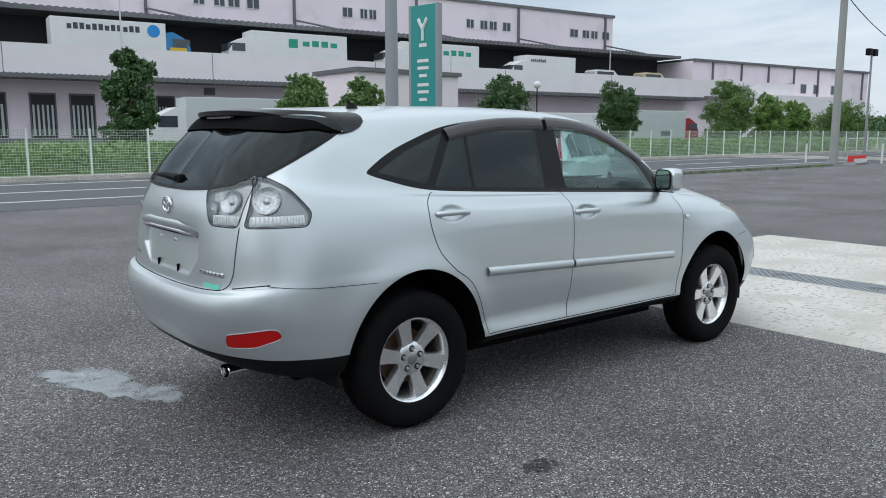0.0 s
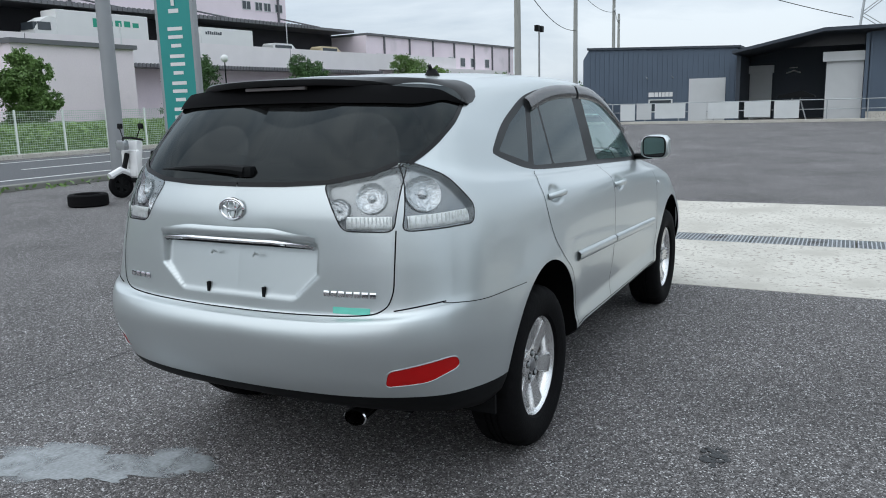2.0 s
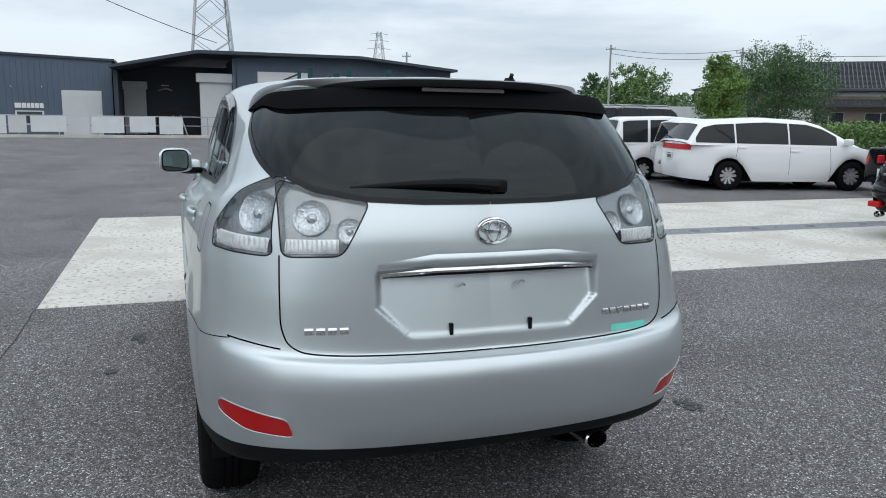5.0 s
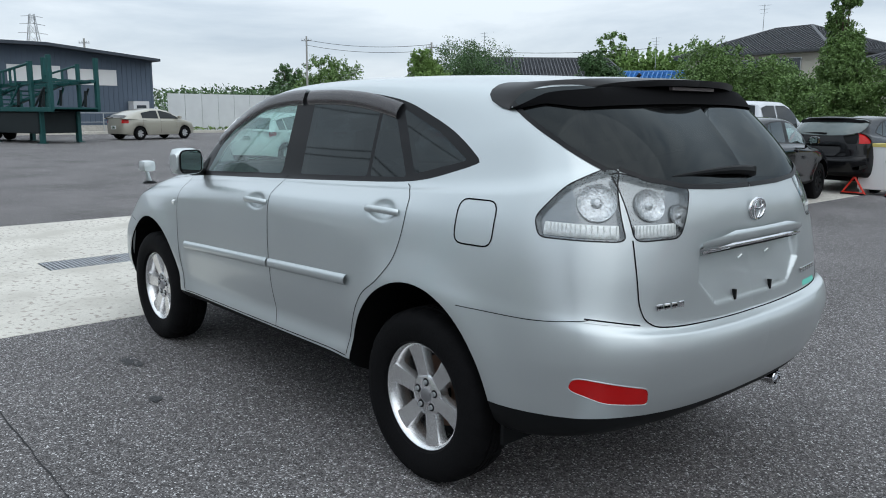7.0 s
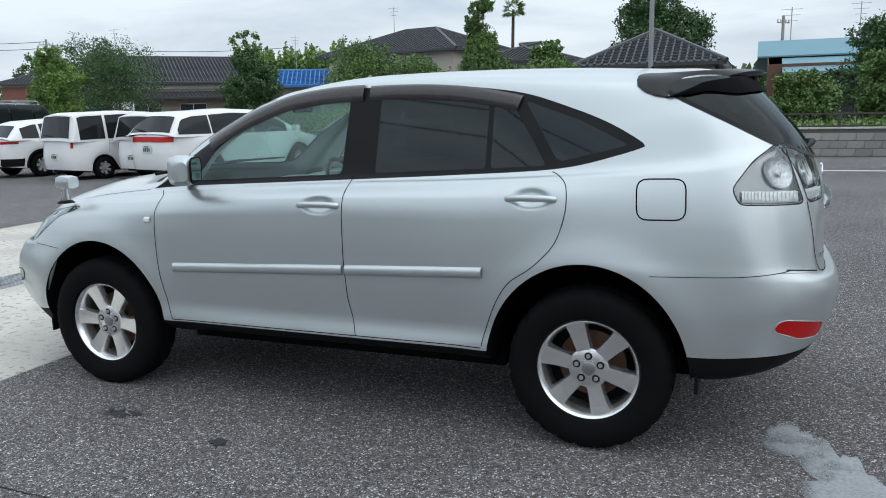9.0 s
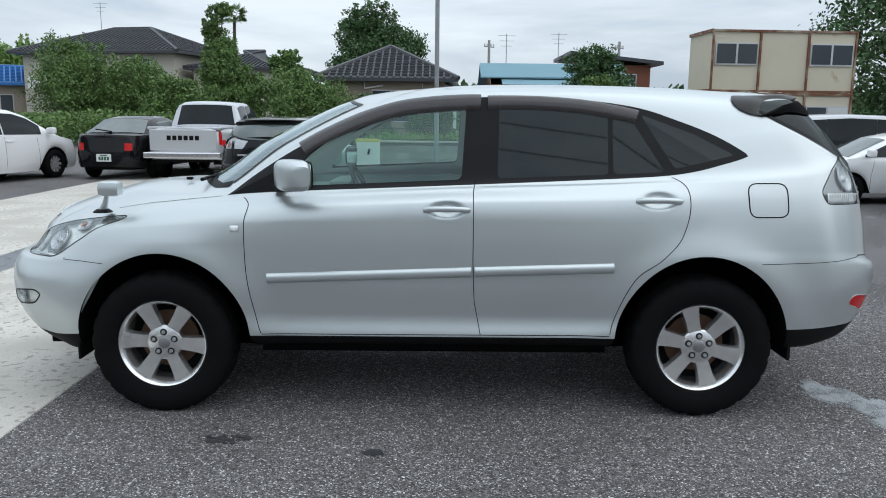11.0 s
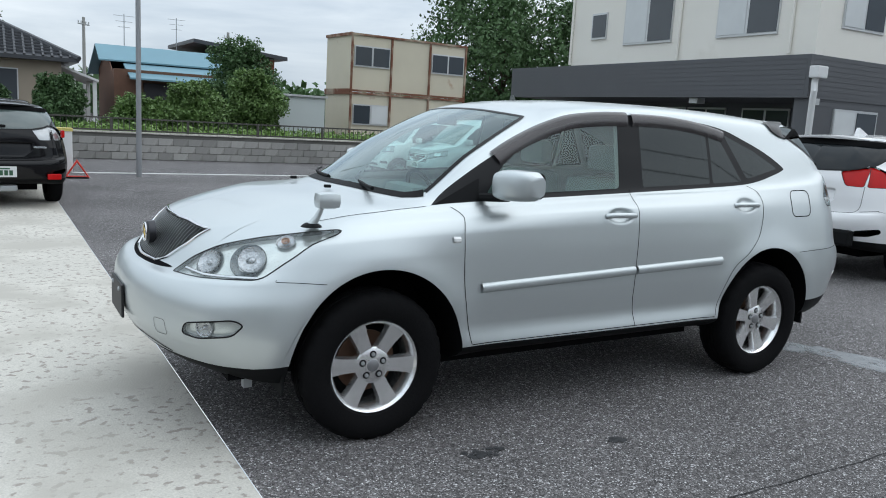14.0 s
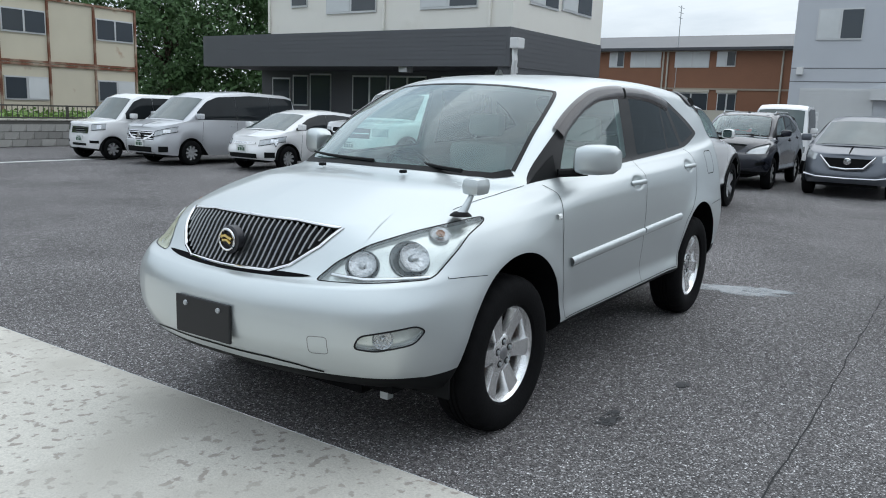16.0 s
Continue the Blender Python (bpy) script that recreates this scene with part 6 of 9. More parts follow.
def ribs_y(y0, y1, x, z0, ztop, step=.3, w=.05, d=.03):
    s = Shape()
    for y in np.arange(y0, y1, step):
        s.box(x - d, x, y, y + w, z0, ztop(y))
    return s


plate("workshop_kerb", 44.0, 44.3, -40, 40, -.02, .16, CONCRETE, "raised concrete kerb before the workshops", "kerb", bev=.02)
ws1 = tagged(thing("small_workshop", "slate-blue clad workshop with a white roller shutter", "building", pose(50, 0, 0)), kind="structure")
part("wall", Shape().prism([(4.5, 0), (14.7, 0), (14.7, 4.3), (14.3, 4.95), (4.5, 4.62)], 0, 12, "x"), SLATE, ws1, "slate-blue ribbed wall")
part("cladding_ribs", ribs_y(4.6, 14.4, 0, .3, lambda y: 4.6 + (y - 4.5) * .03, .33, .05, .025), SLATE, ws1, fix=False)
part("roof_edge", Shape().prism([(4.3, 4.60), (14.4, 4.95), (14.4, 5.10), (4.3, 4.74)], -.15, 12, "x"), SLATE_DK, ws1)
d = boxpart("roller_shutter", (-.05, .02, 5.15, 7.45, 0, 2.75), SHUTTER, ws1, "white roller shutter")
for k in range(14):
    boxpart("slat", (-.065, -.05, 5.2, 7.4, .1 + k * .19, .1 + k * .19 + .15), SHUTTER, d)
w = boxpart("window", (-.04, .02, 8.5, 10.1, .6, 1.47), PALE_METAL, ws1)
boxpart("pane", (-.05, -.035, 8.6, 10.0, .68, 1.4), GLAZE, w)
for k, (a, b) in enumerate(((8.5, 8.72), (8.76, 8.98), (9.02, 9.2), (9.24, 9.42), (9.46, 9.70), (9.74, 10.1))):
    boxpart("sign_bar", (-.05, -.02, a, b, 1.63, 1.93), TRUCK_WHITE, ws1)
for y in (8.5, 10.2):
    part("wall_lamp", Shape().tube([(0, y, 2.85), (-.35, y, 2.95)], .03, 6), TRUCK_WHITE, ws1)
ws2 = tagged(thing("large_workshop", "slate-blue metal workshop with shutters and a low gable", "building", pose(47.6, 0, 0)), kind="structure")
part("gable_wall", Shape().prism([(-17.4, 0), (-2.95, 0), (-2.95, 4.95), (-8.5, 5.12), (-10.8, 5.10), (-17.4, 4.5)], 0, .3, "x"), SLATE, ws2, "slate-blue ribbed gable wall")
part("cladding_ribs", ribs_y(-17.3, -3.0, 0, .5, lambda y: 4.95 if y > -10.8 else 4.45 + (y + 17.4) * .085, .30, .05, .03), SLATE, ws2, fix=False)
part("roof", Shape().prism([(-17.5, 4.45), (-10.8, 5.08), (-.6, 5.06), (4.4, 4.05), (4.4, 4.22), (-.6, 5.26), (-10.8, 5.26), (-17.5, 4.61)], -1.2, 22, "x"), SLATE_DK, ws2, "dark sheet roof")
boxpart("bay_back", (6, 6.3, -2.95, 4.3, 0, 4.6), SLATE_DK, ws2, "slate wall of the open bay, darker than the gable")
boxpart("side_wall", (.3, 22, -17.4, -17.1, 0, 4.4), SLATE, ws2)
boxpart("bay_side", (0, 6, -3.0, -2.75, 0, 4.9), SLATE, ws2)
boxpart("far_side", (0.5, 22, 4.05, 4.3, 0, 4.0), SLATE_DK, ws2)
boxpart("plinth", (-.08, .0, -17.4, -2.95, 0, .45), CONCRETE, ws2)
boxpart("roller_shutter", (.6, .72, -2.72, -.75, 0, 3.45), SHUTTER, ws2, "white roller shutter")
boxpart("shutter_box", (.35, .95, -2.75, -.55, 3.4, 3.95), SHUTTER, ws2)
boxpart("roller_shutter", (5.4, 5.5, 2.6, 4.0, 0, 3.1), SHUTTER, ws2, "grey roller shutter in the bay")
boxpart("shutter_box", (5.1, 5.5, 2.5, 4.1, 3.0, 3.5), SHUTTER, ws2)
for y0, y1, z0, z1 in ((-7.5, -4.3, 3.14, 4.13), (-11.8, -8.9, 3.04, 3.98), (-15.1, -12.2, 2.9, 3.86)):
    boxpart("clerestory_panel", (-.05, .02, y0, y1, z0, z1), TRUCK_WHITE, ws2, "pale translucent wall panel")
k = boxpart("kiosk", (-1.0, -.1, -16.7, -15.7, .45, 1.95), SHUTTER, ws2)
boxpart("pane", (-1.02, -1.0, -16.5, -15.9, 1.0, 1.7), GLAZE, k)
part("bay_sign", Shape().tube([(5.95, .9, 2.95), (5.95, 1.3, 3.1), (5.95, 1.8, 2.95)], .05, 6).tube([(5.95, 1.1, 3.3), (5.95, 1.6, 3.3)], .04, 6), TRUCK_WHITE, ws2)
boat = thing("covered_trailer", "small dark covered load on a trailer in the bay", "trailer", pose(46.2, .7, 0))
part("cover", Shape().prism([(-1.0, 1.45), (-.3, 1.75), (.9, 1.5), (1.0, 1.35), (-1.0, 1.35)], -.5, .5, "x"), BLACK, boat)
for y in (-.6, .6):
    part("stand", Shape().tube([(0, y * .3, 1.4), (0, y, 0)], .04, 6), GALV, boat)
lowf = tagged(new("low_fence"), "low pipe fence hung with white sheets", "fence", kind="structure")
for y in np.arange(-17, 17.1, 2):
    part("post", Shape().tube([(44.15, y, .1), (44.15, y, 1.25)], .03, 6), GALV, lowf)
part("rail", Shape().tube([(44.15, -17, 1.22), (44.15, 17, 1.22)], .025, 6), GALV, lowf)
part("rail", Shape().tube([(44.15, -17, .7), (44.15, 17, .7)], .02, 6), GALV, lowf)
for k, (y0, y1, m) in enumerate(((9.6, 10.5, SHEET), (8.6, 9.5, PALE_METAL), (6.6, 8.4, SHEET), (5.4, 6.4, PALE_METAL), (3.6, 5.3, SHEET), (1.9, 3.3, SHEET), (.4, 1.7, SHEET))):
    part("hung_sheet", Shape().box(44.09, 44.11, y0, y1, .22 + .05 * (k % 3), 1.2), m, lowf, "white sheet hung on the rail")
# distant white boarding
bd = tagged(new("site_boarding"), "tall white sheet-metal boarding along the lot", "fence", kind="structure")
for k in range(26):
    part("board_panel", Shape().box(48.0, 48.05, -18.5 - k * 1.2 - 1.17, -18.5 - k * 1.2, .05, 2.5), SHEET, bd)
hedge("boarding_weeds", "weeds at the foot of the white boarding", 47.2, 47.9, -48, -19, 0, .35, LEAF_C, 21, 900, .1, "weeds")

# car-carrier trailer
SIDE_DK = material("oily_dark_steel", (.015, .022, .024), .5, .3, vary=.3, size=3)
CG = material("carrier_green_steel", (.010, .075, .073), .5, .2, vary=.25, size=1.5)
cc = thing("car_carrier", "empty dark green two-deck car-carrier trailer body", "trailer", pose(39.1, -5.0, 0, 0, 0, 202))
for v in (-1.15, 1.15):
    part("side_beam", Shape().box(0, 3.6, v - .08, v + .08, .34, .58, bev=.015), CG, cc)
    part("neck_beam", Shape().box(3.3, 7.7, v - .07, v + .07, 1.34, 1.52, bev=.015), CG, cc)
    part("top_rail", Shape().tube([(0, v, 2.85), (.7, v, 3.05), (3.3, v, 3.5)], .045, 6), CG, cc)
    part("top_rail", Shape().tube([(4.3, v, 2.95), (6.5, v, 3.35)], .045, 6), CG, cc)
    for u, z0, z1, w in ((.05, .5, 2.9, .05), (.55, .5, 3.0, .05), (1.1, .5, 3.15, .06), (1.9, .5, 3.25, .045), (2.5, .5, 2.3, .07), (3.25, .3, 3.62, .07), (4.3, 1.5, 3.75, .09), (4.75, 2.5, 3.05, .035), (5.5, 2.4, 3.2, .035), (6.5, 1.5, 3.42, .07), (7.65, 1.4, 3.65, .08)):
        part("stanchion", Shape().box(u - w, u + w, v - w, v + w, z0, z1, bev=.012), CG, cc)
    part("ramp_rail", Shape().box(-2.3, 2.3, v * .78 - .09, v * .78 + .09, -.06, .06, m=pose(3.6, 0, 1.95, 0, -15, 0)), CG, cc)
    part("upper_rail", Shape().box(-1.9, 1.9, v * .82 - .10, v * .82 + .10, -.07, .07, m=pose(5.8, 0, 2.52, 0, -4, 0)), CG, cc)
    for k, (u, z) in enumerate(((.8, .9), (1.5, 1.1), (2.3, 1.35), (3.9, 1.75), (5.3, 2.0), (6.9, 1.95))):
        part("strut", Shape().tube([(u - .25, v, z - .35), (u + .30, v * .95, z + .40)], .045, 6), SIDE_DK if k % 2 else CG, cc)
        part("hydraulic_ram", Shape().tube([(u + .1, v * .9, z - .4), (u + .16, v * .9, z + .30)], .06, 8), GALV if k == 1 else SIDE_DK, cc)
for u, z in ((1.8, 1.48), (2.5, 1.66), (3.2, 1.85), (3.9, 2.05), (4.6, 2.22), (4.9, 2.48), (5.6, 2.53), (6.3, 2.58), (7.0, 2.63), (7.6, 2.66)):
    part("cross_member", Shape().box(u - .10, u + .10, -1.1, 1.1, z - .03, z + .03), CG, cc)
part("neck_plate", Shape().box(3.3, 7.75, -1.2, 1.2, 1.46, 1.53), CG, cc, "dark green deck plate over the neck")
part("neck_box", Shape().box(3.7, 6.6, -1.05, 1.05, .42, 1.34, bev=.05), SIDE_DK, cc, "oily black box under the neck")
part("floor_plate", Shape().box(.1, 3.5, -1.1, 1.1, .50, .56), SIDE_DK, cc)
for u in (3.5, 6.6):
    for v in (-.9, .9):
        part("landing_leg", Shape().box(u - .09, u + .09, v - .09, v + .09, .03, 1.34), CG, cc)
        part("leg_foot", Shape().box(u - .16, u + .16, v - .16, v + .16, 0, .03), CG, cc)
for u in (.75, 1.75):
    for v in (-.98, .98):
        part("wheel", Shape().lathe([(.15, -.12), (.36, -.12), (.38, 0), (.36, .12), (.15, .12)], 20), RUBBER, cc, at=pose(u, v, .38))


def pylon(x, y, h, w, label):
    t = thing("power_pylon", label, "pylon", pose(x, y, 0))
    legs = [(-1, -1), (1, -1), (1, 1), (-1, 1)]
    for a, b in legs:
        part("leg", Shape().tube([(a * w, b * w, 0), (a * w * .16, b * w * .16, h)], .22, 5), GALV, t)
    br = Shape()
    n = 9
    for k in range(n):
        f0, f1 = k / n, (k + 1) / n
        r0, r1 = w * (1 - .84 * f0), w * (1 - .84 * f1)
        for i in range(4):
            a, b = legs[i], legs[(i + 1) % 4]
            br.tube([(a[0] * r0, a[1] * r0, h * f0), (b[0] * r1, b[1] * r1, h * f1)], .10, 4).tube([(b[0] * r0, b[1] * r0, h * f0), (a[0] * r1, a[1] * r1, h * f1)], .10, 4)
    part("bracing", br, GALV, t)
    for k, z in enumerate((.80, .89, .97)):
        part("arm", Shape().tube([(0, -w * (1.1 - .15 * k), h * z), (0, 0, h * z + h * .015), (0, w * (1.1 - .15 * k), h * z)], .18, 4), GALV, t)


pylon(150, -6.5, 44, 4.6, "tall grey lattice power pylon beyond the workshop")
pylon(420, -107, 46, 6, "distant grey lattice power pylon")

# ---- south: back road, block wall, houses and gardens ----
BLOCK = material("weathered_concrete_block", (.33, .32, .30), .9, vary=.4, size=1.6, per_piece=.22, grain=.12, grain_size=30, dark=((.11, .10, .09), 2.6, .53, .66))
RAIL_DK = material("dark_railing", (.09, .085, .075), .6, .3, vary=.15)
TILE = material("dark_roof_tile", (.052, .055, .062), .42, vary=.15, size=.8, per_piece=.1)
STUCCO = material("beige_stucco", (.33, .28, .22), .9, vary=.12, size=.6, grain=.06)
STUCCO2 = material("cream_stucco", (.50, .47, .40), .9, vary=.10, size=.6)
WOOD_DK = material("dark_board_siding", (.14, .075, .05), .85, vary=.3, size=2)
TEAL_ROOF = material("faded_teal_sheet_roof", (.16, .30, .36), .5, .2, vary=.1, size=1)
BLUE_ROOF = material("blue_tile_roof", (.03, .16, .42), .4, vary=.1, size=1)


def railing(x0, x1, y, z0, h):
    f = tagged(new("railing"), "low dark metal railing on the block wall", "railing", kind="structure")
    part("top_rail", Shape().box(x0, x1, y - .02, y + .02, z0 + h - .04, z0 + h), RAIL_DK, f)
    part("bottom_rail", Shape().box(x0, x1, y - .015, y + .015, z0 + .06, z0 + .10), RAIL_DK, f)
    bar = Shape().box(-.008, .008, -.008, .008, .08, h - .04).mesh("bar")
    post = Shape().box(-.03, .03, -.03, .03, 0, h).mesh("post")
    for k in range(int((x1 - x0) / .14)):
        part("bar", bar, RAIL_DK, f, at=pose(x0 + k * .14, y, z0))
    for k in range(int((x1 - x0) / 2) + 1):
        part("post", post, RAIL_DK, f, at=pose(x0 + k * 2, y, z0))


railing(-30, 4.0, -18.66, .70, .42)


def hip_roof(x0, x1, y0, y1, ze, zr, mat, parent, over=.5, label="", along="x", inset=None):
    """A hipped roof with rows of proud tile ribs."""
    x0, x1, y0, y1 = x0 - over, x1 + over, y0 - over, y1 + over
    ins = (y1 - y0) / 2 if along == "x" else (x1 - x0) / 2
    ins = ins if inset is None else inset
    ym, xm = (y0 + y1) / 2, (x0 + x1) / 2
    r0, r1 = ((x0 + ins, ym), (x1 - ins, ym)) if along == "x" else ((xm, y0 + ins), (xm, y1 - ins))
    v = [(x0, y0, ze), (x1, y0, ze), (x1, y1, ze), (x0, y1, ze), (*r0, zr), (*r1, zr)]
    f = [(0, 1, 5, 4), (1, 2, 5), (2, 3, 4, 5), (3, 0, 4)] if along == "x" else [(0, 1, 4), (1, 2, 5, 4), (2, 3, 5), (3, 0, 4, 5)]
    s = Shape().add(v + [(x, y, z - .16) for x, y, z in v[:4]], f + [(0, 6, 7, 1), (1, 7, 8, 2), (2, 8, 9, 3), (3, 9, 6, 0), (6, 9, 8, 7)])
    rf = part("roof", s, mat, parent, label or "dark tiled hip roof")
    ribs = Shape()
    for face in f:
        p = [Vector(v[i]) for i in face]
        e0, e1 = p[0], p[1]
        n = int((e1 - e0).length / .34)
        t0, t1 = (p[2], p[2]) if len(p) == 3 else (p[3], p[2])
        nrm = (e1 - e0).cross(t1 - e0).normalized()
        for k in range(1, n):
            a = e0.lerp(e1, k / n)
            slope = ((t0 + t1) / 2 - (e0 + e1) / 2)
            slope = slope - (e1 - e0).normalized() * slope.dot((e1 - e0).normalized())
            along_e = (e1 - e0).normalized()
            pos = (a - e0).dot(along_e)
            q0, q1 = (t0 - e0).dot(along_e), (t1 - e0).dot(along_e)
            frac = min(1, pos / q0 if pos < q0 and q0 > 0 else 1, ((e1 - e0).length - pos) / ((e1 - e0).length - q1) if pos > q1 and (e1 - e0).length > q1 else 1)
            if frac > .05:
                b = a + slope * frac
                ribs.tube([tuple(a + nrm * .02), tuple(b + nrm * .02)], .06, 4, cap=False)
        up = ((t0 + t1) / 2 - (e0 + e1) / 2)
        for c in range(1, int(up.length / .30)):
            g = c * .30 / up.length
            ribs.tube([tuple(e0.lerp(t0, g) + nrm * .03), tuple(e1.lerp(t1, g) + nrm * .03)], .05, 4, cap=False)
    part("tile_ribs", ribs, mat, rf, fix=False)
    for a, b in (((v[0], v[4]), (v[1], v[5]), (v[2], v[5]), (v[3], v[4]), (v[4], v[5])) if along == "x" else ((v[0], v[4]), (v[1], v[4]), (v[2], v[5]), (v[3], v[5]), (v[4], v[5]))):
        part("ridge", Shape().tube([a, b], .13, 6), mat, rf)
    return rf


def window_in(parent, x0, x1, z0, z1, y, face=1, panes=2):
    w = boxpart("window", (x0, x1, y - .04, y + .04, z0, z1), PALE_METAL, parent, "aluminium-framed sliding window")
    for k in range(panes):
        a = x0 + (x1 - x0) * k / panes
        b = x0 + (x1 - x0) * (k + 1) / panes
        boxpart("pane", (a + .05, b - .03, y + face * .045 - .01, y + face * .045 + .01, z0 + .05, z1 - .05), GLAZE, w)
    return w


hb = tagged(thing("tiled_bungalow", "single-storey beige house with a dark tiled hip roof", "house", pose(0, 0, 0)), kind="structure")
boxpart("wall", (.0, 5.6, -41, -34, 0, 3.2), STUCCO, hb, "beige stucco wall")
hip_roof(-.1, 5.7, -41, -34, 3.25, 4.95, TILE, hb, .55, "dark grey tiled hip roof", "y", 3.2)
window_in(hb, 1.65, 3.55, 1.15, 2.7, -33.97, 1, 2)
part("downpipe", Shape().tube([(3.9, -33.9, 3.1), (3.9, -33.9, 2.75), (3.0, -33.9, 2.9)], .05, 6), TRUCK_WHITE, hb)
part("porch_roof", Shape().prism([(-1.5, 2.35), (-.0, 2.9), (-.0, 3.0), (-1.5, 2.45)], -40, -34.2, "y"), TRUCK_WHITE, hb, "pale porch roof")
for x, y in ((-1.35, -34.4), (-1.35, -37), (-.5, -34.4)):
    part("porch_post", Shape().box(x - .08, x + .08, y - .08, y + .08, 0, 2.4), TRUCK_WHITE, hb)
th = tagged(thing("board_shed", "brown board-sided shed with a faded teal sheet roof", "house", pose(-.7, -1, 0)), kind="structure")
boxpart("wall", (-8.5, -1.7, -41, -35.2, 0, 3.1), WOOD_DK, th, "weathered brown board wall")
part("gable", Shape().prism([(-41, 3.1), (-35.2, 2.7), (-38.1, 4.2)], -1.72, -1.68, "x"), WOOD_DK, th)
part("roof", Shape().prism([(-41.4, 3.05), (-38.1, 4.35), (-36.6, 3.55), (-36.6, 3.48), (-38.1, 4.25), (-41.4, 2.95)], -9, -1.2, "x"), TEAL_ROOF, th, "faded teal sheet roof")
part("lower_roof", Shape().prism([(-36.6, 3.42), (-34.4, 2.70), (-34.4, 2.62), (-36.6, 3.34)], -9, -2.3, "x"), TEAL_ROOF, th, "faded teal lean-to roof")
# dark panel painted for the shade under the shed's roof
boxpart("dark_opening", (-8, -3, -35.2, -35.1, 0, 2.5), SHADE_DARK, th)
rd = tagged(thing("brick_house", "red-brown two-storey house behind the shrubs", "house", pose(-12.0, -48, -.5)), kind="structure")
boxpart("wall", (0, 4.2, 0, 6, 0, 5.0), material("red_brown_wall", (.22, .085, .055), .85, vary=.2, size=1), rd)
part("roof", Shape().prism([(-.6, 5.0), (4.8, 5.55), (4.8, 5.75), (-.6, 5.2)], -.6, 6.6, "y"), TILE, rd)
window_in(rd, .8, 2.2, 3.3, 4.5, 6.02, 1)
gh = tagged(thing("grey_house", "two-storey white house with a dark tiled hip roof", "house", pose(24, -56, 0, 0, 0, -12)), kind="structure")
boxpart("wall", (-6.4, 5.6, -4.5, 4.5, 0, 5.6), STUCCO2, gh, "cream stucco wall")
hip_roof(-6.4, 5.6, -4.5, 4.5, 5.65, 7.7, TILE, gh, .7)
for x in (-4.6, -1.2, 2.2):
    window_in(gh, x, x + 1.9, 4.0, 5.2, 4.52, 1)
boxpart("balcony", (-3.5, 4.6, 4.5, 5.4, 3.1, 3.9), TRUCK_WHITE, gh)
hip_roof(-13, -7.2, -4, 3.4, 4.6, 6.0, TILE, gh, .5)
boxpart("wing_wall", (-13, -7.2, -4, 3.4, 0, 4.6), STUCCO2, gh)
ha = tagged(thing("farmhouse", "long traditional house with a heavy grey tiled roof", "house", pose(52.2, -59.7, 0, 0, 0, 48)), kind="structure")
boxpart("wall", (-8, 8, -5, 5, 0, 4.2), STUCCO, ha, "tan stucco wall")
hip_roof(-8, 8, -5, 5, 4.3, 6.9, TILE, ha, .9, inset=1.5)
hip_roof(-10, 9.5, -7.4, 7.4, 2.9, 4.3, TILE, ha, .3, inset=5.5)
boxpart("wall", (-9, 8.5, -6.3, 6.3, 0, 2.9), STUCCO, ha)
boxpart("white_band", (-8.05, 8.05, -5.05, 5.05, 3.7, 4.1), TRUCK_WHITE, ha)
for x in (-6, -2, 2):
    window_in(ha, x, x + 2.4, .6, 2.3, 6.35, 1)
bh = tagged(thing("blue_roof_house", "small house with a bright blue tiled roof", "house", pose(33.6, -55.2, 0.3, 0, 0, 28) @ Matrix.Scale(1.08, 4)), kind="structure")
boxpart("wall", (-3.2, 3.2, -2.5, 2.5, 0, 2.9), STUCCO, bh)
hip_roof(-3.2, 3.2, -2.5, 2.5, 2.95, 4.15, BLUE_ROOF, bh, .6, "bright blue tiled roof", inset=.3)
window_in(bh, -.8, .8, .7, 2.2, 2.53, 1)
for x, y, rz, sz in ((58, -78, 15, 1.0), (44, -92, 5, 1.0), (70, -62, 30, .9)):
    fh = tagged(thing("far_house", "distant two-storey house with a grey roof", "house", pose(x, y, 0, 0, 0, rz)), kind="structure")
    boxpart("wall", (-4.5, 4.5, -3.5, 3.5, 0, 5.4 * sz), STUCCO2, fh)
    hip_roof(-4.5, 4.5, -3.5, 3.5, 5.4 * sz, 7.0 * sz, TILE, fh, .6)
    boxpart("brick_band", (-4.55, 4.55, 3.5, 3.55, 2.8, 5.0 * sz), material("brick_band", (.25, .11, .08), .8), fh)
    window_in(fh, -2, 0, 3.2, 4.5, 3.56, 1)

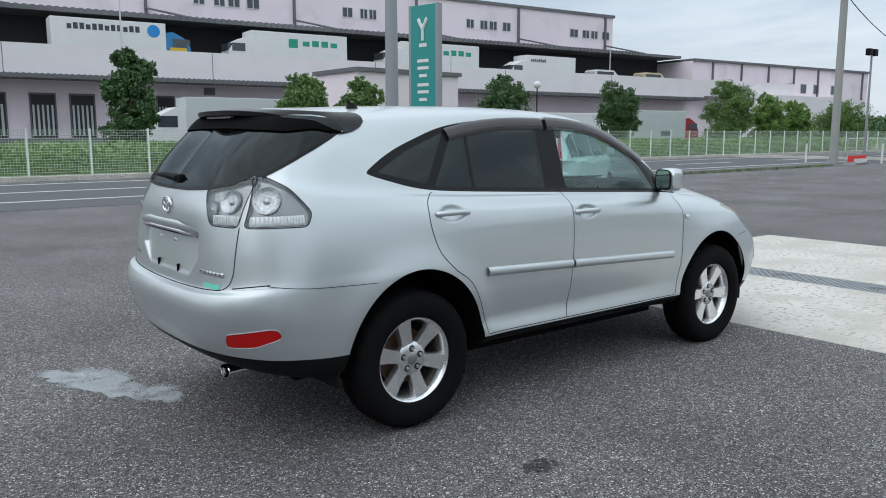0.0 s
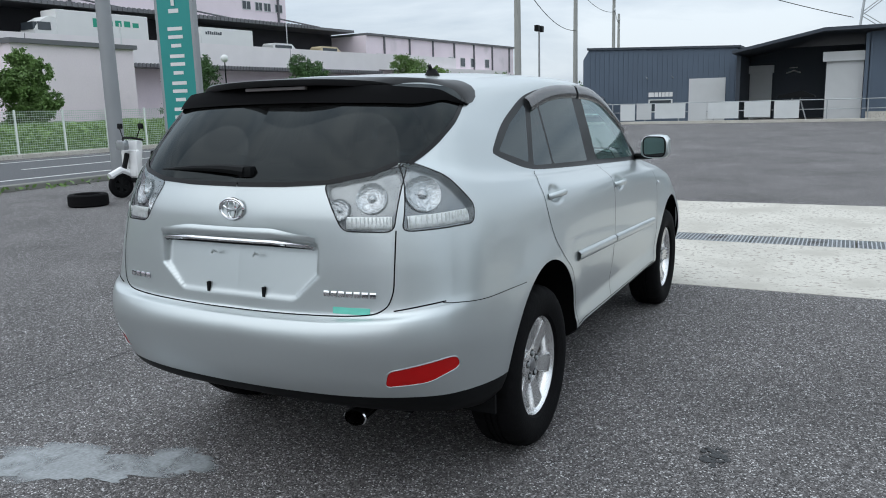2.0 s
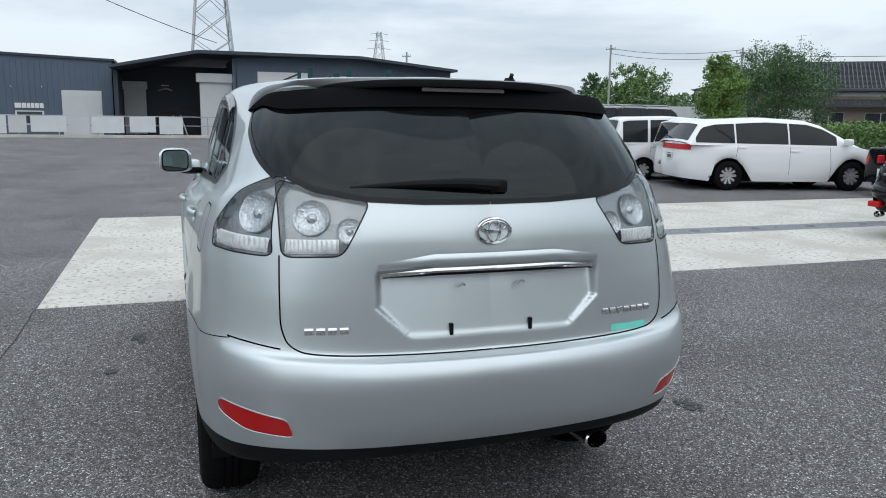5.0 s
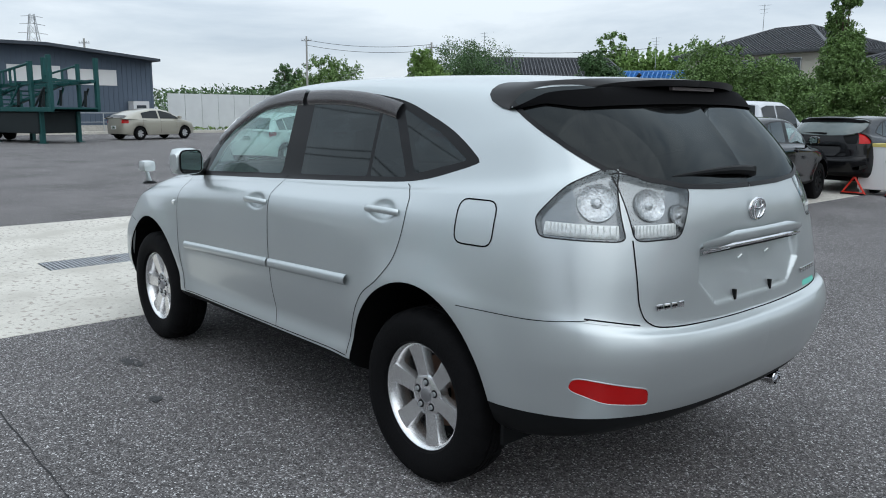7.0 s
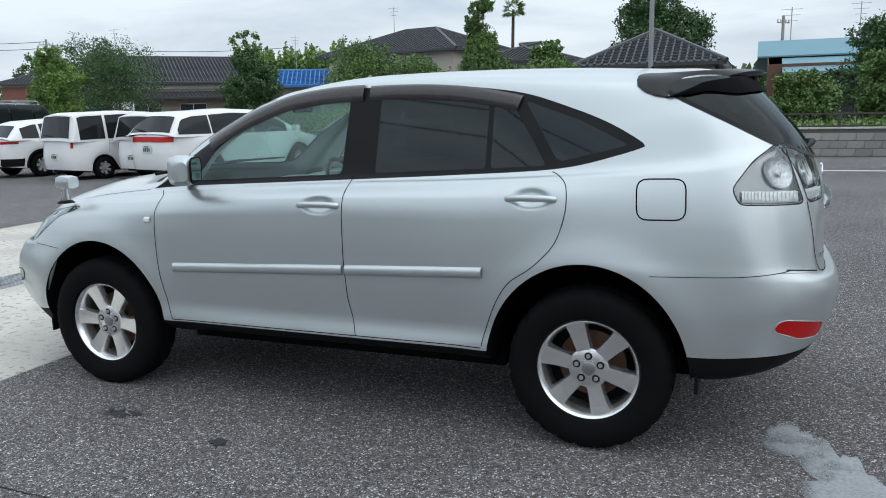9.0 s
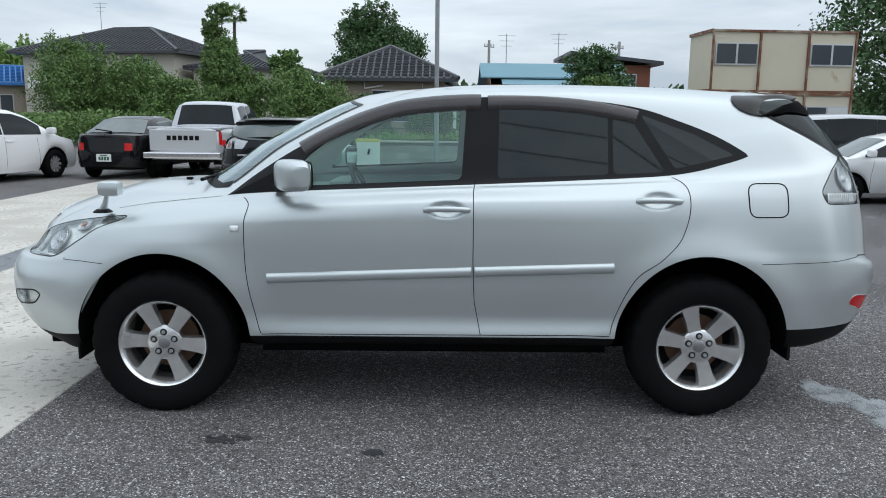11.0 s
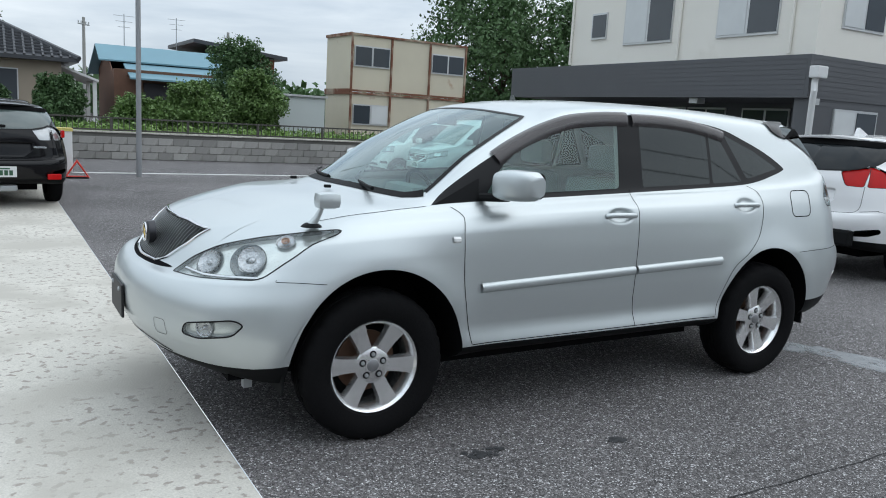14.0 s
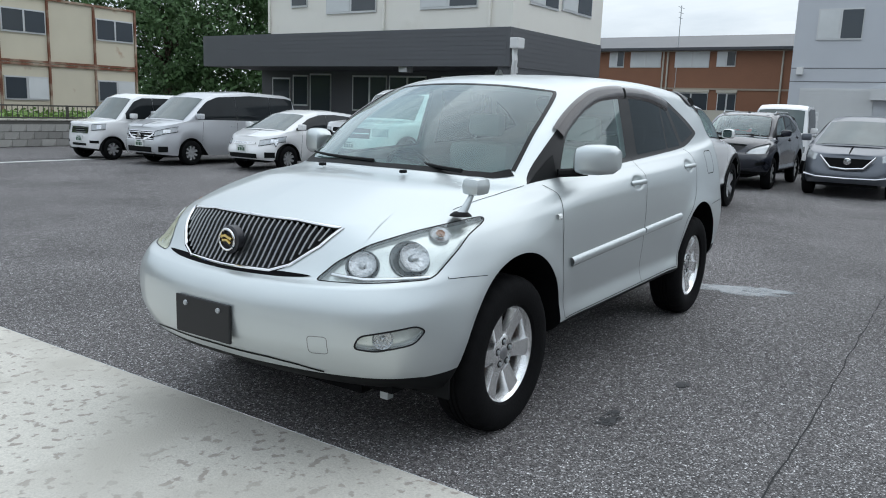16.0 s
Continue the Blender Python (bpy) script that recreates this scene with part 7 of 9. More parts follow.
# planted trees and shrubs of the gardens
SPEC = [("garden_tree", "spreading dark pine with white-flowering bushes beneath", 43.4, -42, 6.6, 4.2, LEAF_B), ("garden_tree", "leafy green garden tree by the farmhouse", 38.5, -33, 5.3, 1.8, LEAF_C), ("garden_tree", "leafy green garden tree by the farmhouse", 27.2, -37.5, 5.0, 1.9, LEAF_B),
        ("garden_tree", "dense green garden tree before the white house", 17, -40, 4.1, 2.3, LEAF_A), ("garden_tree", "dense green garden tree before the white house", 13.8, -37, 3.0, 1.9, LEAF_A), ("garden_tree", "dense green garden tree before the white house", 20.0, -39.6, 5.2, 2.8, LEAF_A),
        ("garden_tree", "dense green garden tree beside the bungalow", 9.6, -31.5, 3.7, 1.7, LEAF_A), ("garden_tree", "dense green garden tree beside the bungalow", 6.1, -31, 3.15, 2.0, LEAF_A), ("garden_tree", "young upright tree with pale leaves", 8.0, -36.3, 4.6, 1.25, LEAF_A),
        ("tall_tree", "broad dark tree rising behind the bungalow", 6.4, -68.3, 10.6, 4.1, LEAF_B), ("tall_tree", "rounded evergreen tree beside the shed", -6.4, -28.9, 4.25, 1.65, LEAF_B), ("garden_tree", "small rounded green shrub tree by the railing", -6.1, -26.0, 2.95, 1.1, LEAF_A),
        ("garden_tree", "leafy fig-like bush behind the railing", -3.4, -24, 2.2, 1.3, LEAF_A), ("garden_tree", "leafy fig-like bush behind the railing", -1.6, -23, 1.6, 1.1, LEAF_A), ("garden_tree", "pruned garden pine before the bungalow", 2.9, -27.5, 2.2, .9, LEAF_B), ("garden_tree", "pruned garden shrub before the bungalow", .6, -27.5, 2.3, 1.0, LEAF_B),
        ("tall_tree", "huge zelkova tree behind the prefabricated cabins", -26, -39, 10.2, 6.4, LEAF_B), ("tall_tree", "huge zelkova tree behind the office", -33, -36, 9.5, 5.5, LEAF_B), ("garden_tree", "tall narrow leafy tree beside a palm", 10.3, -31.8, 6.3, 1.05, LEAF_A)]
for k, (nm, lb, x, y, h, r, m) in enumerate(SPEC):
    big = h > 8
    tree(nm, lb, x, y, h, r, m, 200 + k, 0, .12 if not big else .16, 26000 if r > 5 else 46000 if big else 30000, .14 if r > 5 else .13 if big else .055 if y > -32 else .07, 26 if big else 18, "column" if r < 1.9 and h > 5 else "round", fill=r < 5)
palm = thing("palm_tree", "tall fan palm with a bare trunk", "tree", pose(16.7, -59.0, 2.2))
part("trunk", Shape().tube([(0, 0, 0), (.1, 0, 3.5), (0, .1, 6.9)], .16, 8, .12), BARK, palm)
fr = Shape()
rngp = np.random.default_rng(8)
hub_p = Vector((0, .1, 6.9))
for k in range(34):
    a, e = rngp.random() * 6.28, -.7 + 1.9 * rngp.random()
    d = Vector((math.cos(a) * math.cos(e), math.sin(a) * math.cos(e), math.sin(e)))
    side = d.cross(Vector((0, 0, 1))).normalized()
    fan = hub_p + d * (.45 + .25 * rngp.random())
    for j in range(11):
        b = (j - 5) / 5 * 1.25
        w = (d * math.cos(b) + side * math.sin(b)).normalized()
        tip = fan + w * (.62 - .12 * abs(b)) + Vector((0, 0, -.16 * abs(b) - .10))
        o = w.cross(d.cross(side)).normalized() * .035
        mid = fan + (tip - fan) * .5 + Vector((0, 0, .03))
        n = len(fr.v)
        fr.v += [tuple(fan), tuple(mid - o), tuple(tip), tuple(mid + o)]
        fr.f.append((n, n + 1, n + 2, n + 3))
part("fronds", fr, LEAF_A, palm, fix=False)
hedge("garden_hedge", "mixed green garden hedge along the lot", 11, 44, -33, -28.5, 0, 1.65, LEAF_A, 31, 42000, .085)
hedge("garden_weeds", "low leafy plants behind the railing", -12, 5, -24, -19.2, .1, 1.0, LEAF_C, 32, 16000, .065, "weeds")
hedge("bamboo_grove", "far bamboo and woods closing the view", 38, 50, -80, -69, 0, 8.9, LEAF_C, 33, 30000, .22, "woods")
hedge("far_woods", "far dark line of woods on the horizon", 60, 190, -150, -60, 0, 6.5, LEAF_B, 34, 40000, .32, "woods")
hedge("far_woods", "far dark line of woods on the horizon", 100, 200, 28, 60, 0, 4.6, LEAF_B, 35, 30000, .24, "woods")
hedge("far_woods", "far dark line of woods on the horizon", -60, 30, -110, -70, 0, 5.0, LEAF_B, 36, 18000, .45, "woods")
for k, (x, y, h, r) in enumerate(((57.5, -81.5, 10.6, 4.6), (86, -74, 8.5, 4.5), (100, -66, 9, 5), (120, -70, 9, 4), (64, -92, 9, 4))):
    tree("far_tree", "distant rounded woodland tree on the horizon", x, y, h, r, LEAF_B if k % 2 else LEAF_A, 300 + k, 0, .1, 9000, .19, 18)
pole("light_pole", "slim grey lighting pole at the lot's edge", .15, -13.3, 9.5, .055, STEEL_POLE, category="lamp")
for x, y, h in ((78, -48, 10), (60, -52, 8.5), (-14, -60, 7.5), (-3.5, -60, 7.5), (88, -26, 9)):
    pole("utility_pole", "distant utility pole with wires", x, y, h, .14, CONC_POLE, ((h - .5, .8, .6),))
for a, b in (((78, -48, 9.6), (60, -52, 8.3)), ((78, -48, 9.0), (60, -52, 7.7)), ((60, -52, 8), (40, -62, 7.4))):
    tagged(part("overhead_cable", Shape().tube(cable(a, b, .5), .03, 4), BLACK), "thin black overhead cable between poles", "cable", kind="structure")
for x, y, z in ((26, -56, 9.6), (38, -60, 8.2), (-3.4, -40, 6.0), (-7.0, -45, 6.6), (-40, -12, 7.4), (46, -46, 8.2)):
    an = thing("tv_antenna", "thin rooftop television antenna on a mast", "antenna", pose(x, y, 0))
    part("mast", Shape().tube([(0, 0, 0), (0, 0, z)], .025, 5), GALV, an)
    for k in range(3):
        part("element", Shape().tube([(-.5 + .1 * k, 0, z - .1 - .28 * k), (.5 - .1 * k, 0, z - .1 - .28 * k)], .015, 4), GALV, an)
board = thing("notice_box", "white metal box with a red triangle cone each side", "box", pose(1.8, -13.1, 0))
part("box_body", Shape().box(-.36, .36, -.2, .2, .10, .92, bev=.02).box(-.33, -.25, -.15, .15, 0, .12).box(.25, .33, -.15, .15, 0, .12), TRUCK_WHITE, board)
part("top_strip", Shape().box(-.37, .37, -.21, .21, .90, .96), material("faded_yellow", (.6, .5, .15), .6), board)
part("mark", Shape().tube([(-.16, .21, .75), (-.13, .21, .62)], .03, 6), BLACK, board)
for x in (-.42, .36):
    c = thing("warning_triangle", "small red reflective warning triangle on the ground", "warning sign", pose(1.8 + x, -12.75, 0))
    part("triangle", Shape().tube([(-.2, 0, .03), (.2, 0, .03), (0, 0, .34)], .035, 6, closed=True), material("warning_red", (.75, .05, .03), .4), c)
    part("foot", Shape().box(-.2, .2, -.1, .1, 0, .03), BLACK, c)

# ---- west: prefabricated cabins, office, apartments ----
PREFAB = material("cream_prefab_panel", (.60, .55, .43), .75, vary=.10, size=.8, dark=((.34, .17, .08), 1.1, .64, .78))
RUST = material("rusty_steel_frame", (.40, .33, .25), .85, .1, vary=.25, size=3, dark=((.19, .080, .048), 1.3, .36, .54))
cb = tagged(thing("prefab_cabins", "two stacked cream prefabricated cabins with rusty frames", "building", pose(-10.9, -28, 0, 0, 0, 183.5)), kind="structure")
for z in (0.05, 2.56):
    boxpart("cabin_box", (0, 6.0, 0, 2.5, z + .1, z + 2.42), PREFAB, cb, "cream panel cabin")
    for z2 in (z, z + 2.40):
        boxpart("frame_beam", (-.05, 6.05, -.07, .0, z2 + .02, z2 + .11), RUST, cb, "rusty frame beam")
        boxpart("frame_beam", (-.07, .0, -.05, 2.5, z2, z2 + .13), RUST, cb)
    for x in (-.06, 1.92, 3.95, 5.95):
        boxpart("frame_post", (x + .02, x + .10, -.075, .0, z, z + 2.5), RUST, cb)
    for x0, x1 in ((.12, 1.88), (4.1, 5.9)):
        w = boxpart("window", (x0, x1, -.06, .02, z + 1.1, z + 2.0), PALE_METAL, cb)
        for c in (0, 1):
            m = (x0 + x1) / 2
            boxpart("pane", ((x0, m)[c] + .05, (m, x1)[c] - .04, -.075, -.055, z + 1.16, z + 1.94), (GLAZE, SHEET)[c if z < 1 else 0], w)
cb.matrix_basis = pose(-10.9, -28, 0, 0, 0, 3.5) @ Matrix.Diagonal((-1, 1, 1, 1)) @ pose(0, 0, 0, 0, 0, 0) @ Matrix.Diagonal((1, -1, 1, 1))
boxy = tagged(thing("storage_hut", "plain pale grey storage hut beside the cabins", "hut", pose(-7.5, -27.4, 0)), kind="structure")
boxpart("wall", (-2.0, 0, -2, 0, 0, 2.18), TRUCK_GREY, boxy)
boxpart("roof", (-2.1, .1, -2.1, .1, 2.18, 2.26), PALE_METAL, boxy)
OFF_W = material("cream_office_wall", (.79, .765, .70), .85, vary=.06, size=.7, grain=.04, dark=((.60, .56, .48), .5, .62, .80))
OFF_D = material("charcoal_office_cladding", (.105, .108, .115), .65, vary=.10, size=1.2)
off = tagged(thing("office_building", "two-storey office with cream upper walls and charcoal base", "building", pose(0, 0, 0)), kind="structure")
boxpart("upper_wall", (-19.8, -14.02, -16.9, -7.93, 3.45, 7.4), OFF_W, off, "cream plaster upper wall")
boxpart("canopy", (-19.8, -13.9, -20.1, -7.9, 2.55, 3.56), OFF_D, off, "charcoal canopy band")
boxpart("lower_wall", (-19.75, -16.5, -20.0, -7.95, 0, 2.6), OFF_D, off, "charcoal lower wall")
boxpart("lower_side", (-19.75, -14.0, -8.3, -7.93, 0, 2.6), OFF_D, off)
ribs = Shape()
for z in np.arange(2.62, 3.5, .12):
    ribs.box(-13.9, -13.894, -20.0, -8.0, z, z + .09)
    ribs.box(-19.7, -14.0, -7.9, -7.894, z, z + .09)
for z in np.arange(.1, 2.6, .12):
    ribs.box(-19.7, -14.0, -7.93, -7.924, z, z + .09)
part("cladding_ribs", ribs, OFF_D, off, fix=False)


def window_x(parent, y0, y1, z0, z1, x, panes=2, shut=False):
    w = boxpart("window", (x - .04, x + .05, y0, y1, z0, z1), PALE_METAL, parent, "aluminium-framed sliding window")
    for k in range(panes):
        a, b = y0 + (y1 - y0) * k / panes, y0 + (y1 - y0) * (k + 1) / panes
        boxpart("pane", (x + .045, x + .065, a + .06, b - .03, z0 + .06, z1 - .06), (SHEET if shut or k == 0 and panes == 2 and z0 > 3 else GLAZE), w)


def window_y(parent, x0, x1, z0, z1, y, panes=2):
    w = boxpart("window", (x0, x1, y - .05, y + .04, z0, z1), PALE_METAL, parent, "aluminium-framed sliding window")
    for k in range(panes):
        a, b = x0 + (x1 - x0) * k / panes, x0 + (x1 - x0) * (k + 1) / panes
        boxpart("pane", (a + .06, b - .03, y + .035, y + .055, z0 + .06, z1 - .06), (GLAZE, SHEET)[k % 2], w)


window_x(off, -15.95, -15.25, 4.35, 5.15, -14.02, 1)
window_x(off, -14.45, -12.5, 4.1, 5.5, -14.02)
window_x(off, -10.9, -9.0, 4.1, 5.5, -14.02)
window_y(off, -16.6, -14.9, 4.25, 5.6, -7.93)
window_y(off, -18.9, -16.85, 4.3, 5.6, -7.93)
window_y(off, -16.8, -15.0, 1.2, 2.35, -7.92)
window_y(off, -19.1, -18.4, 1.5, 2.38, -7.92, 1)
for y0, y1, z0, z1 in ((-19.4, -18.5, .3, 2.3), (-18.35, -17.6, 1.3, 2.4), (-17.5, -16.5, .3, 2.45), (-15.5, -14.0, 1.2, 2.4), (-13.9, -12.4, 1.2, 2.4), (-11.8, -10.2, 1.0, 2.4)):
    window_x(off, y0, y1, z0, z1, -16.5, 2 if y1 - y0 > 1.2 else 1)
part("downpipe", Shape().tube([(-13.95, -7.78, 3.05), (-13.95, -7.78, 2.85), (-13.88, -7.72, 2.70), (-13.95, -7.78, 2.5), (-13.95, -7.78, .1)], .075, 10), TRUCK_WHITE, off, "white downpipe", smooth=True)
boxpart("rain_hopper", (-14.15, -13.78, -7.85, -7.60, 3.0, 3.28), TRUCK_WHITE, off, bev=.03)
for y in (-16.9, -12.2, -8.6):
    part("wall_pipe", Shape().tube([(-13.96, y, 7.2), (-13.96, y, 3.6)], .045, 6), OFF_W, off)
for y in (-11.7, -8.2):
    boxpart("soffit_lamp", (-14.4, -14.1, y, y + .3, 2.40, 2.55), PALE_METAL, off)
BRICK = material("brown_brick_tile", (.26, .125, .075), .8, vary=.12, size=1.5, grain=.1, grain_size=14)
ap = tagged(thing("apartment_block", "two-storey brown tiled apartment block with pale shutters", "building", pose(-40, 0, 0)), kind="structure")
boxpart("wall", (-8, 0, -18, -5.0, 0, 5.1), BRICK, ap, "brown tiled wall")
part("roof", Shape().prism([(.6, 5.1), (-3.5, 6.1), (-8.6, 5.1), (-8.6, 4.95), (.6, 4.95)], -18.6, -4.6, "y"), TILE, ap, "low dark roof")
boxpart("eave_band", (.02, .10, -18.2, -4.9, 4.92, 5.12), STUCCO2, ap)
boxpart("floor_band", (.0, .05, -18, -5, 2.85, 2.95), STUCCO, ap)
for y0, y1, z0, z1, sh in ((-16.0, -15.1, 4.05, 5.0, 0), (-14.7, -12.9, 4.05, 4.95, 1), (-12.1, -10.2, 4.05, 4.95, 1), (-9.8, -8.8, 4.1, 4.95, 0), (-12.0, -10.1, 1.2, 2.7, 0), (-9.6, -8.6, 1.6, 2.7, 0), (-14.6, -12.8, 1.2, 2.6, 1)):
    window_x(ap, y0, y1, z0, z1, .0, 2, bool(sh))
    boxpart("shutter_box", (.05, .16, y0 - .05, y1 + .05, z1, z1 + .16), STUCCO2, ap)
for y in (-12.75, -12.5, -6.4):
    part("downpipe", Shape().tube([(.08, y, 4.9), (.08, y, 0)], .05, 6), STUCCO2, ap)
boxpart("yard_fence", (1.5, 1.56, -18, -7, 0, 1.75), STUCCO2, ap)
wb = tagged(thing("white_block", "plain pale grey building with a roller shutter", "building", pose(-32, 0, 0)), kind="structure")
boxpart("wall", (-8, 0, -4.45, 14, 0, 9.0), material("pale_blue_grey_wall", (.52, .54, .57), .8, vary=.06, size=.6), wb, "pale grey rendered wall")
window_x(wb, -3.6, -1.9, 4.7, 5.95, 0)
sh = boxpart("roller_shutter", (.0, .05, -4.0, -1.2, 0, 2.75), SHUTTER, wb, "grey roller shutter")
for k in range(22):
    boxpart("slat", (.05, .06, -3.95, -1.25, .05 + k * .122, .05 + k * .122 + .09), SHUTTER, sh)
boxpart("shutter_box", (.0, .35, -1.3, .3, 2.3, 2.75), SHUTTER, wb)
boxpart("joint_line", (.0, .012, -4.45, 14, 3.55, 3.58), CANOPY, wb)
boxpart("joint_line", (.0, .012, -4.45, 14, 3.0, 3.03), CANOPY, wb)
part("wall_lamp", Shape().box(.0, .2, -4.2, -3.95, 3.3, 3.6), TRUCK_WHITE, wb)


# ---- other parked vehicles ----
CAR_GLASS = material("car_window_glass", (0.016, 0.019, 0.021), 0.04, vary=0.4, size=2.0, spec=0.3)
CAR_GLASS_LIGHT = material("car_front_glass", (0.075, 0.098, 0.095), 0.04, vary=0.5, size=2.2, spec=0.8, coat=0.3)
LAMP_PALE = material("car_lamp_clear", (0.42, 0.44, 0.45), 0.10, 0.5, vary=0.3, size=16, coat=0.6)
STEEL_WHEEL = material("car_wheel_silver", (0.50, 0.50, 0.51), 0.4, 0.6, vary=0.15, size=9)
SIDE_TRIM = material("grey_black_trim", (0.009, 0.0095, 0.010), 0.6, vary=0.15, size=4, spec=0.12)
TYRE_MESH = {}


def small_wheel(parent, at, r, wide, spokes, mat):
    key = (round(r, 3), spokes, mat.name)
    if key not in TYRE_MESH:
        h = wide / 2
        ty = Shape().lathe([(r * .62, h * .75), (r * .68, h), (r * .86, h * 1.02), (r * .96, h * .86), (r, h * .55), (r, -h * .55), (r * .96, -h * .86), (r * .68, -h), (r * .62, -h * .75)], 36)
        ri = Shape().lathe([(r * .635, h * .86), (r * .60, h * .90), (r * .57, h * .70), (r * .55, h * .1), (r * .12, h * .02), (0, h * .02)], 36)
        sp = Shape()
        for k in range(spokes):
            m = Matrix.Rotation(2 * math.pi * k / spokes, 4, "Y")
            a, b = .75 / spokes * r, 1.05 / spokes * r
            sp.add([(r * .08, h * .1, -a), (r * .08, h * .62, -a * .8), (r * .08, h * .62, a * .8), (r * .08, h * .1, a), (r * .58, h * .2, -b), (r * .58, h * .76, -b * .8), (r * .58, h * .76, b * .8), (r * .58, h * .2, b)],
                   [(0, 1, 5, 4), (1, 2, 6, 5), (2, 3, 7, 6)], m)
        sp.lathe([(0, h * .72), (r * .14, h * .70), (r * .16, h * .5)], 18)
        TYRE_MESH[key] = (ty.mesh("tyre", True), ri.mesh("rim", True), sp.mesh("spokes", True))
    w = new("wheel")
    w.parent, w.matrix_basis = parent, at
    part("tyre", TYRE_MESH[key][0], RUBBER, w)
    part("rim", TYRE_MESH[key][1], SIDE_TRIM, w)
    part("spokes", TYRE_MESH[key][2], mat, w)


class Body:
    """A vehicle's outer form: a lower body in rings, and a cabin over it."""

    def __init__(self, L, W, top, roof, axles, r, sill=.24, n=5.0, belt_w=.95, roof_w=.70, nose=.10, tail=.06, roof_r=.10):
        self.L, self.W, self.n, self.axles, self.r, self.sill = L, W, n, axles, r, sill
        self.top = sorted(top)
        self.roof, self.belt_w, self.roof_w, self.nose, self.tail, self.roof_r = roof, belt_w, roof_w, nose, tail, roof_r

    def top_at(self, x):
        return float(np.interp(x, [a for a, _ in self.top], [b for _, b in self.top]))

    def foot_at(self, x, y):
        z = self.sill + .06 * max(0, abs(x) / (self.L / 2) - .75) / .25
        if abs(y) > .36 * self.W:
            for ax in self.axles:
                d = (self.r * 1.20) ** 2 - (x - ax) ** 2
                if d > 0:
                    z = max(z, self.r + math.sqrt(d))
        return z

    def low(self, th, f):
        """A place on the lower body: th turns from the nose round the left, f climbs from foot to top."""
        c, s = math.cos(th), math.sin(th)
        wk = self.W / 2 * float(np.interp(f, [0, .15, .45, .75, .93, 1], [.955, .985, 1.0, .99, .975, self.belt_w]))
        cut = self.nose if c > 0 else self.tail
        lk = self.L / 2 - cut * float(np.interp(f, [0, .12, .45, .7, 1], [.5, .1, 0, .45, 1.0]))
        x = lk * math.copysign(abs(c) ** (2 / self.n), c)
        y = wk * math.copysign(abs(s) ** (2 / self.n), s)
        z0 = self.foot_at(x, y)
        return Vector((x, y, z0 + (self.top_at(x) - z0) * f))

    def lower_mesh(self):
        th = []
        N = 132
        for j in range(N):
            u = 2 * math.pi * j / N
            th.append(u + .0 * math.sin(4 * u))
        fs = [0, .06, .15, .3, .45, .6, .75, .85, .93, .975, 1.0]
        s = Shape()
        for f in fs:
            s.v += [tuple(self.low(t, f)) for t in th]
        for k in (.965, .90, .7, .35, .02):
            for t in th:
                p = self.low(t, 1.0)
                s.v.append((p.x * (1 - .25 * (1 - k) * 0), p.y * k, self.top_at(p.x) + (.006 if k > .95 else .012 + .022 * (1 - k * k))))
        R = len(fs) + 5
        for i in range(R - 1):
            s.f += [(i * N + j, i * N + (j + 1) % N, (i + 1) * N + (j + 1) % N, (i + 1) * N + j) for j in range(N)]
        return s

    def th_of(self, y=None, x=None, front=True):
        if y is not None:
            q = min(1, (abs(y) / (self.W / 2 * .985))) ** (self.n / 2)
            t = math.asin(q)
        else:
            t = math.acos(min(1, (abs(x) / (self.L / 2)) ** (self.n / 2)))
        if not front:
            t = math.pi - t
        return t if (y is None or y >= 0) else -t

    def patch(self, t0, t1, z0, z1, lift=.006, slant=0.0, n=10):
        """A patch that lies on the lower body between two turns and two heights."""
        s = Shape()
        for i in range(n + 1):
            t = t0 + (t1 - t0) * i / n
            for j in range(5):
                z = z0 + (z1 - z0) * j / 4 + slant * i / n
                f = .5
                for _ in range(4):
                    p = self.low(t, f)
                    lo = self.foot_at(p.x, p.y)
                    f = min(1, max(0, (z - lo) / max(.05, self.top_at(p.x) - lo)))
                p = self.low(t, f)
                o = Vector((p.x - math.copysign(min(abs(p.x), self.L / 2 - .5), p.x), p.y * .35, .0)).normalized() if abs(p.x) > self.L / 2 - .5 else Vector((0, math.copysign(1, p.y), 0))
                s.v.append(tuple(p + o * lift))
        s.f += [(i * 5 + j, (i + 1) * 5 + j, (i + 1) * 5 + j + 1, i * 5 + j + 1) for i in range(n) for j in range(4)]
        return s

    def roof_at(self, k):
        i = min(int(k), len(self.roof) - 2)
        f = k - i
        a, b = self.roof[i], self.roof[i + 1]
        x, z = a[0] + (b[0] - a[0]) * f, a[1] + (b[1] - a[1]) * f
        zt = max(q[1] for q in self.roof)
        base = self.top_at(x)
        h = max(0, min(1, (z - base) / max(.1, zt - base)))
        return x, z, self.W / 2 * (self.belt_w * .985 + (self.roof_w - self.belt_w * .985) * h ** .9)

    def strip(self, k, u):
        """A place on the windscreen, roof and rear window: k runs along the roof's points, u across."""
        x, z, w = self.roof_at(k)
        bow = .05 * (1 - u * u)
        dx = bow * (1.3 if k < len(self.roof) / 2 else -.9) * (1 if k < 1 or k > len(self.roof) - 2 else .25)
        return Vector((x + dx, w * u * (1 - .05 * abs(u) ** 6), z + bow * .5 - (self.roof_r * .28) * abs(u) ** 8))

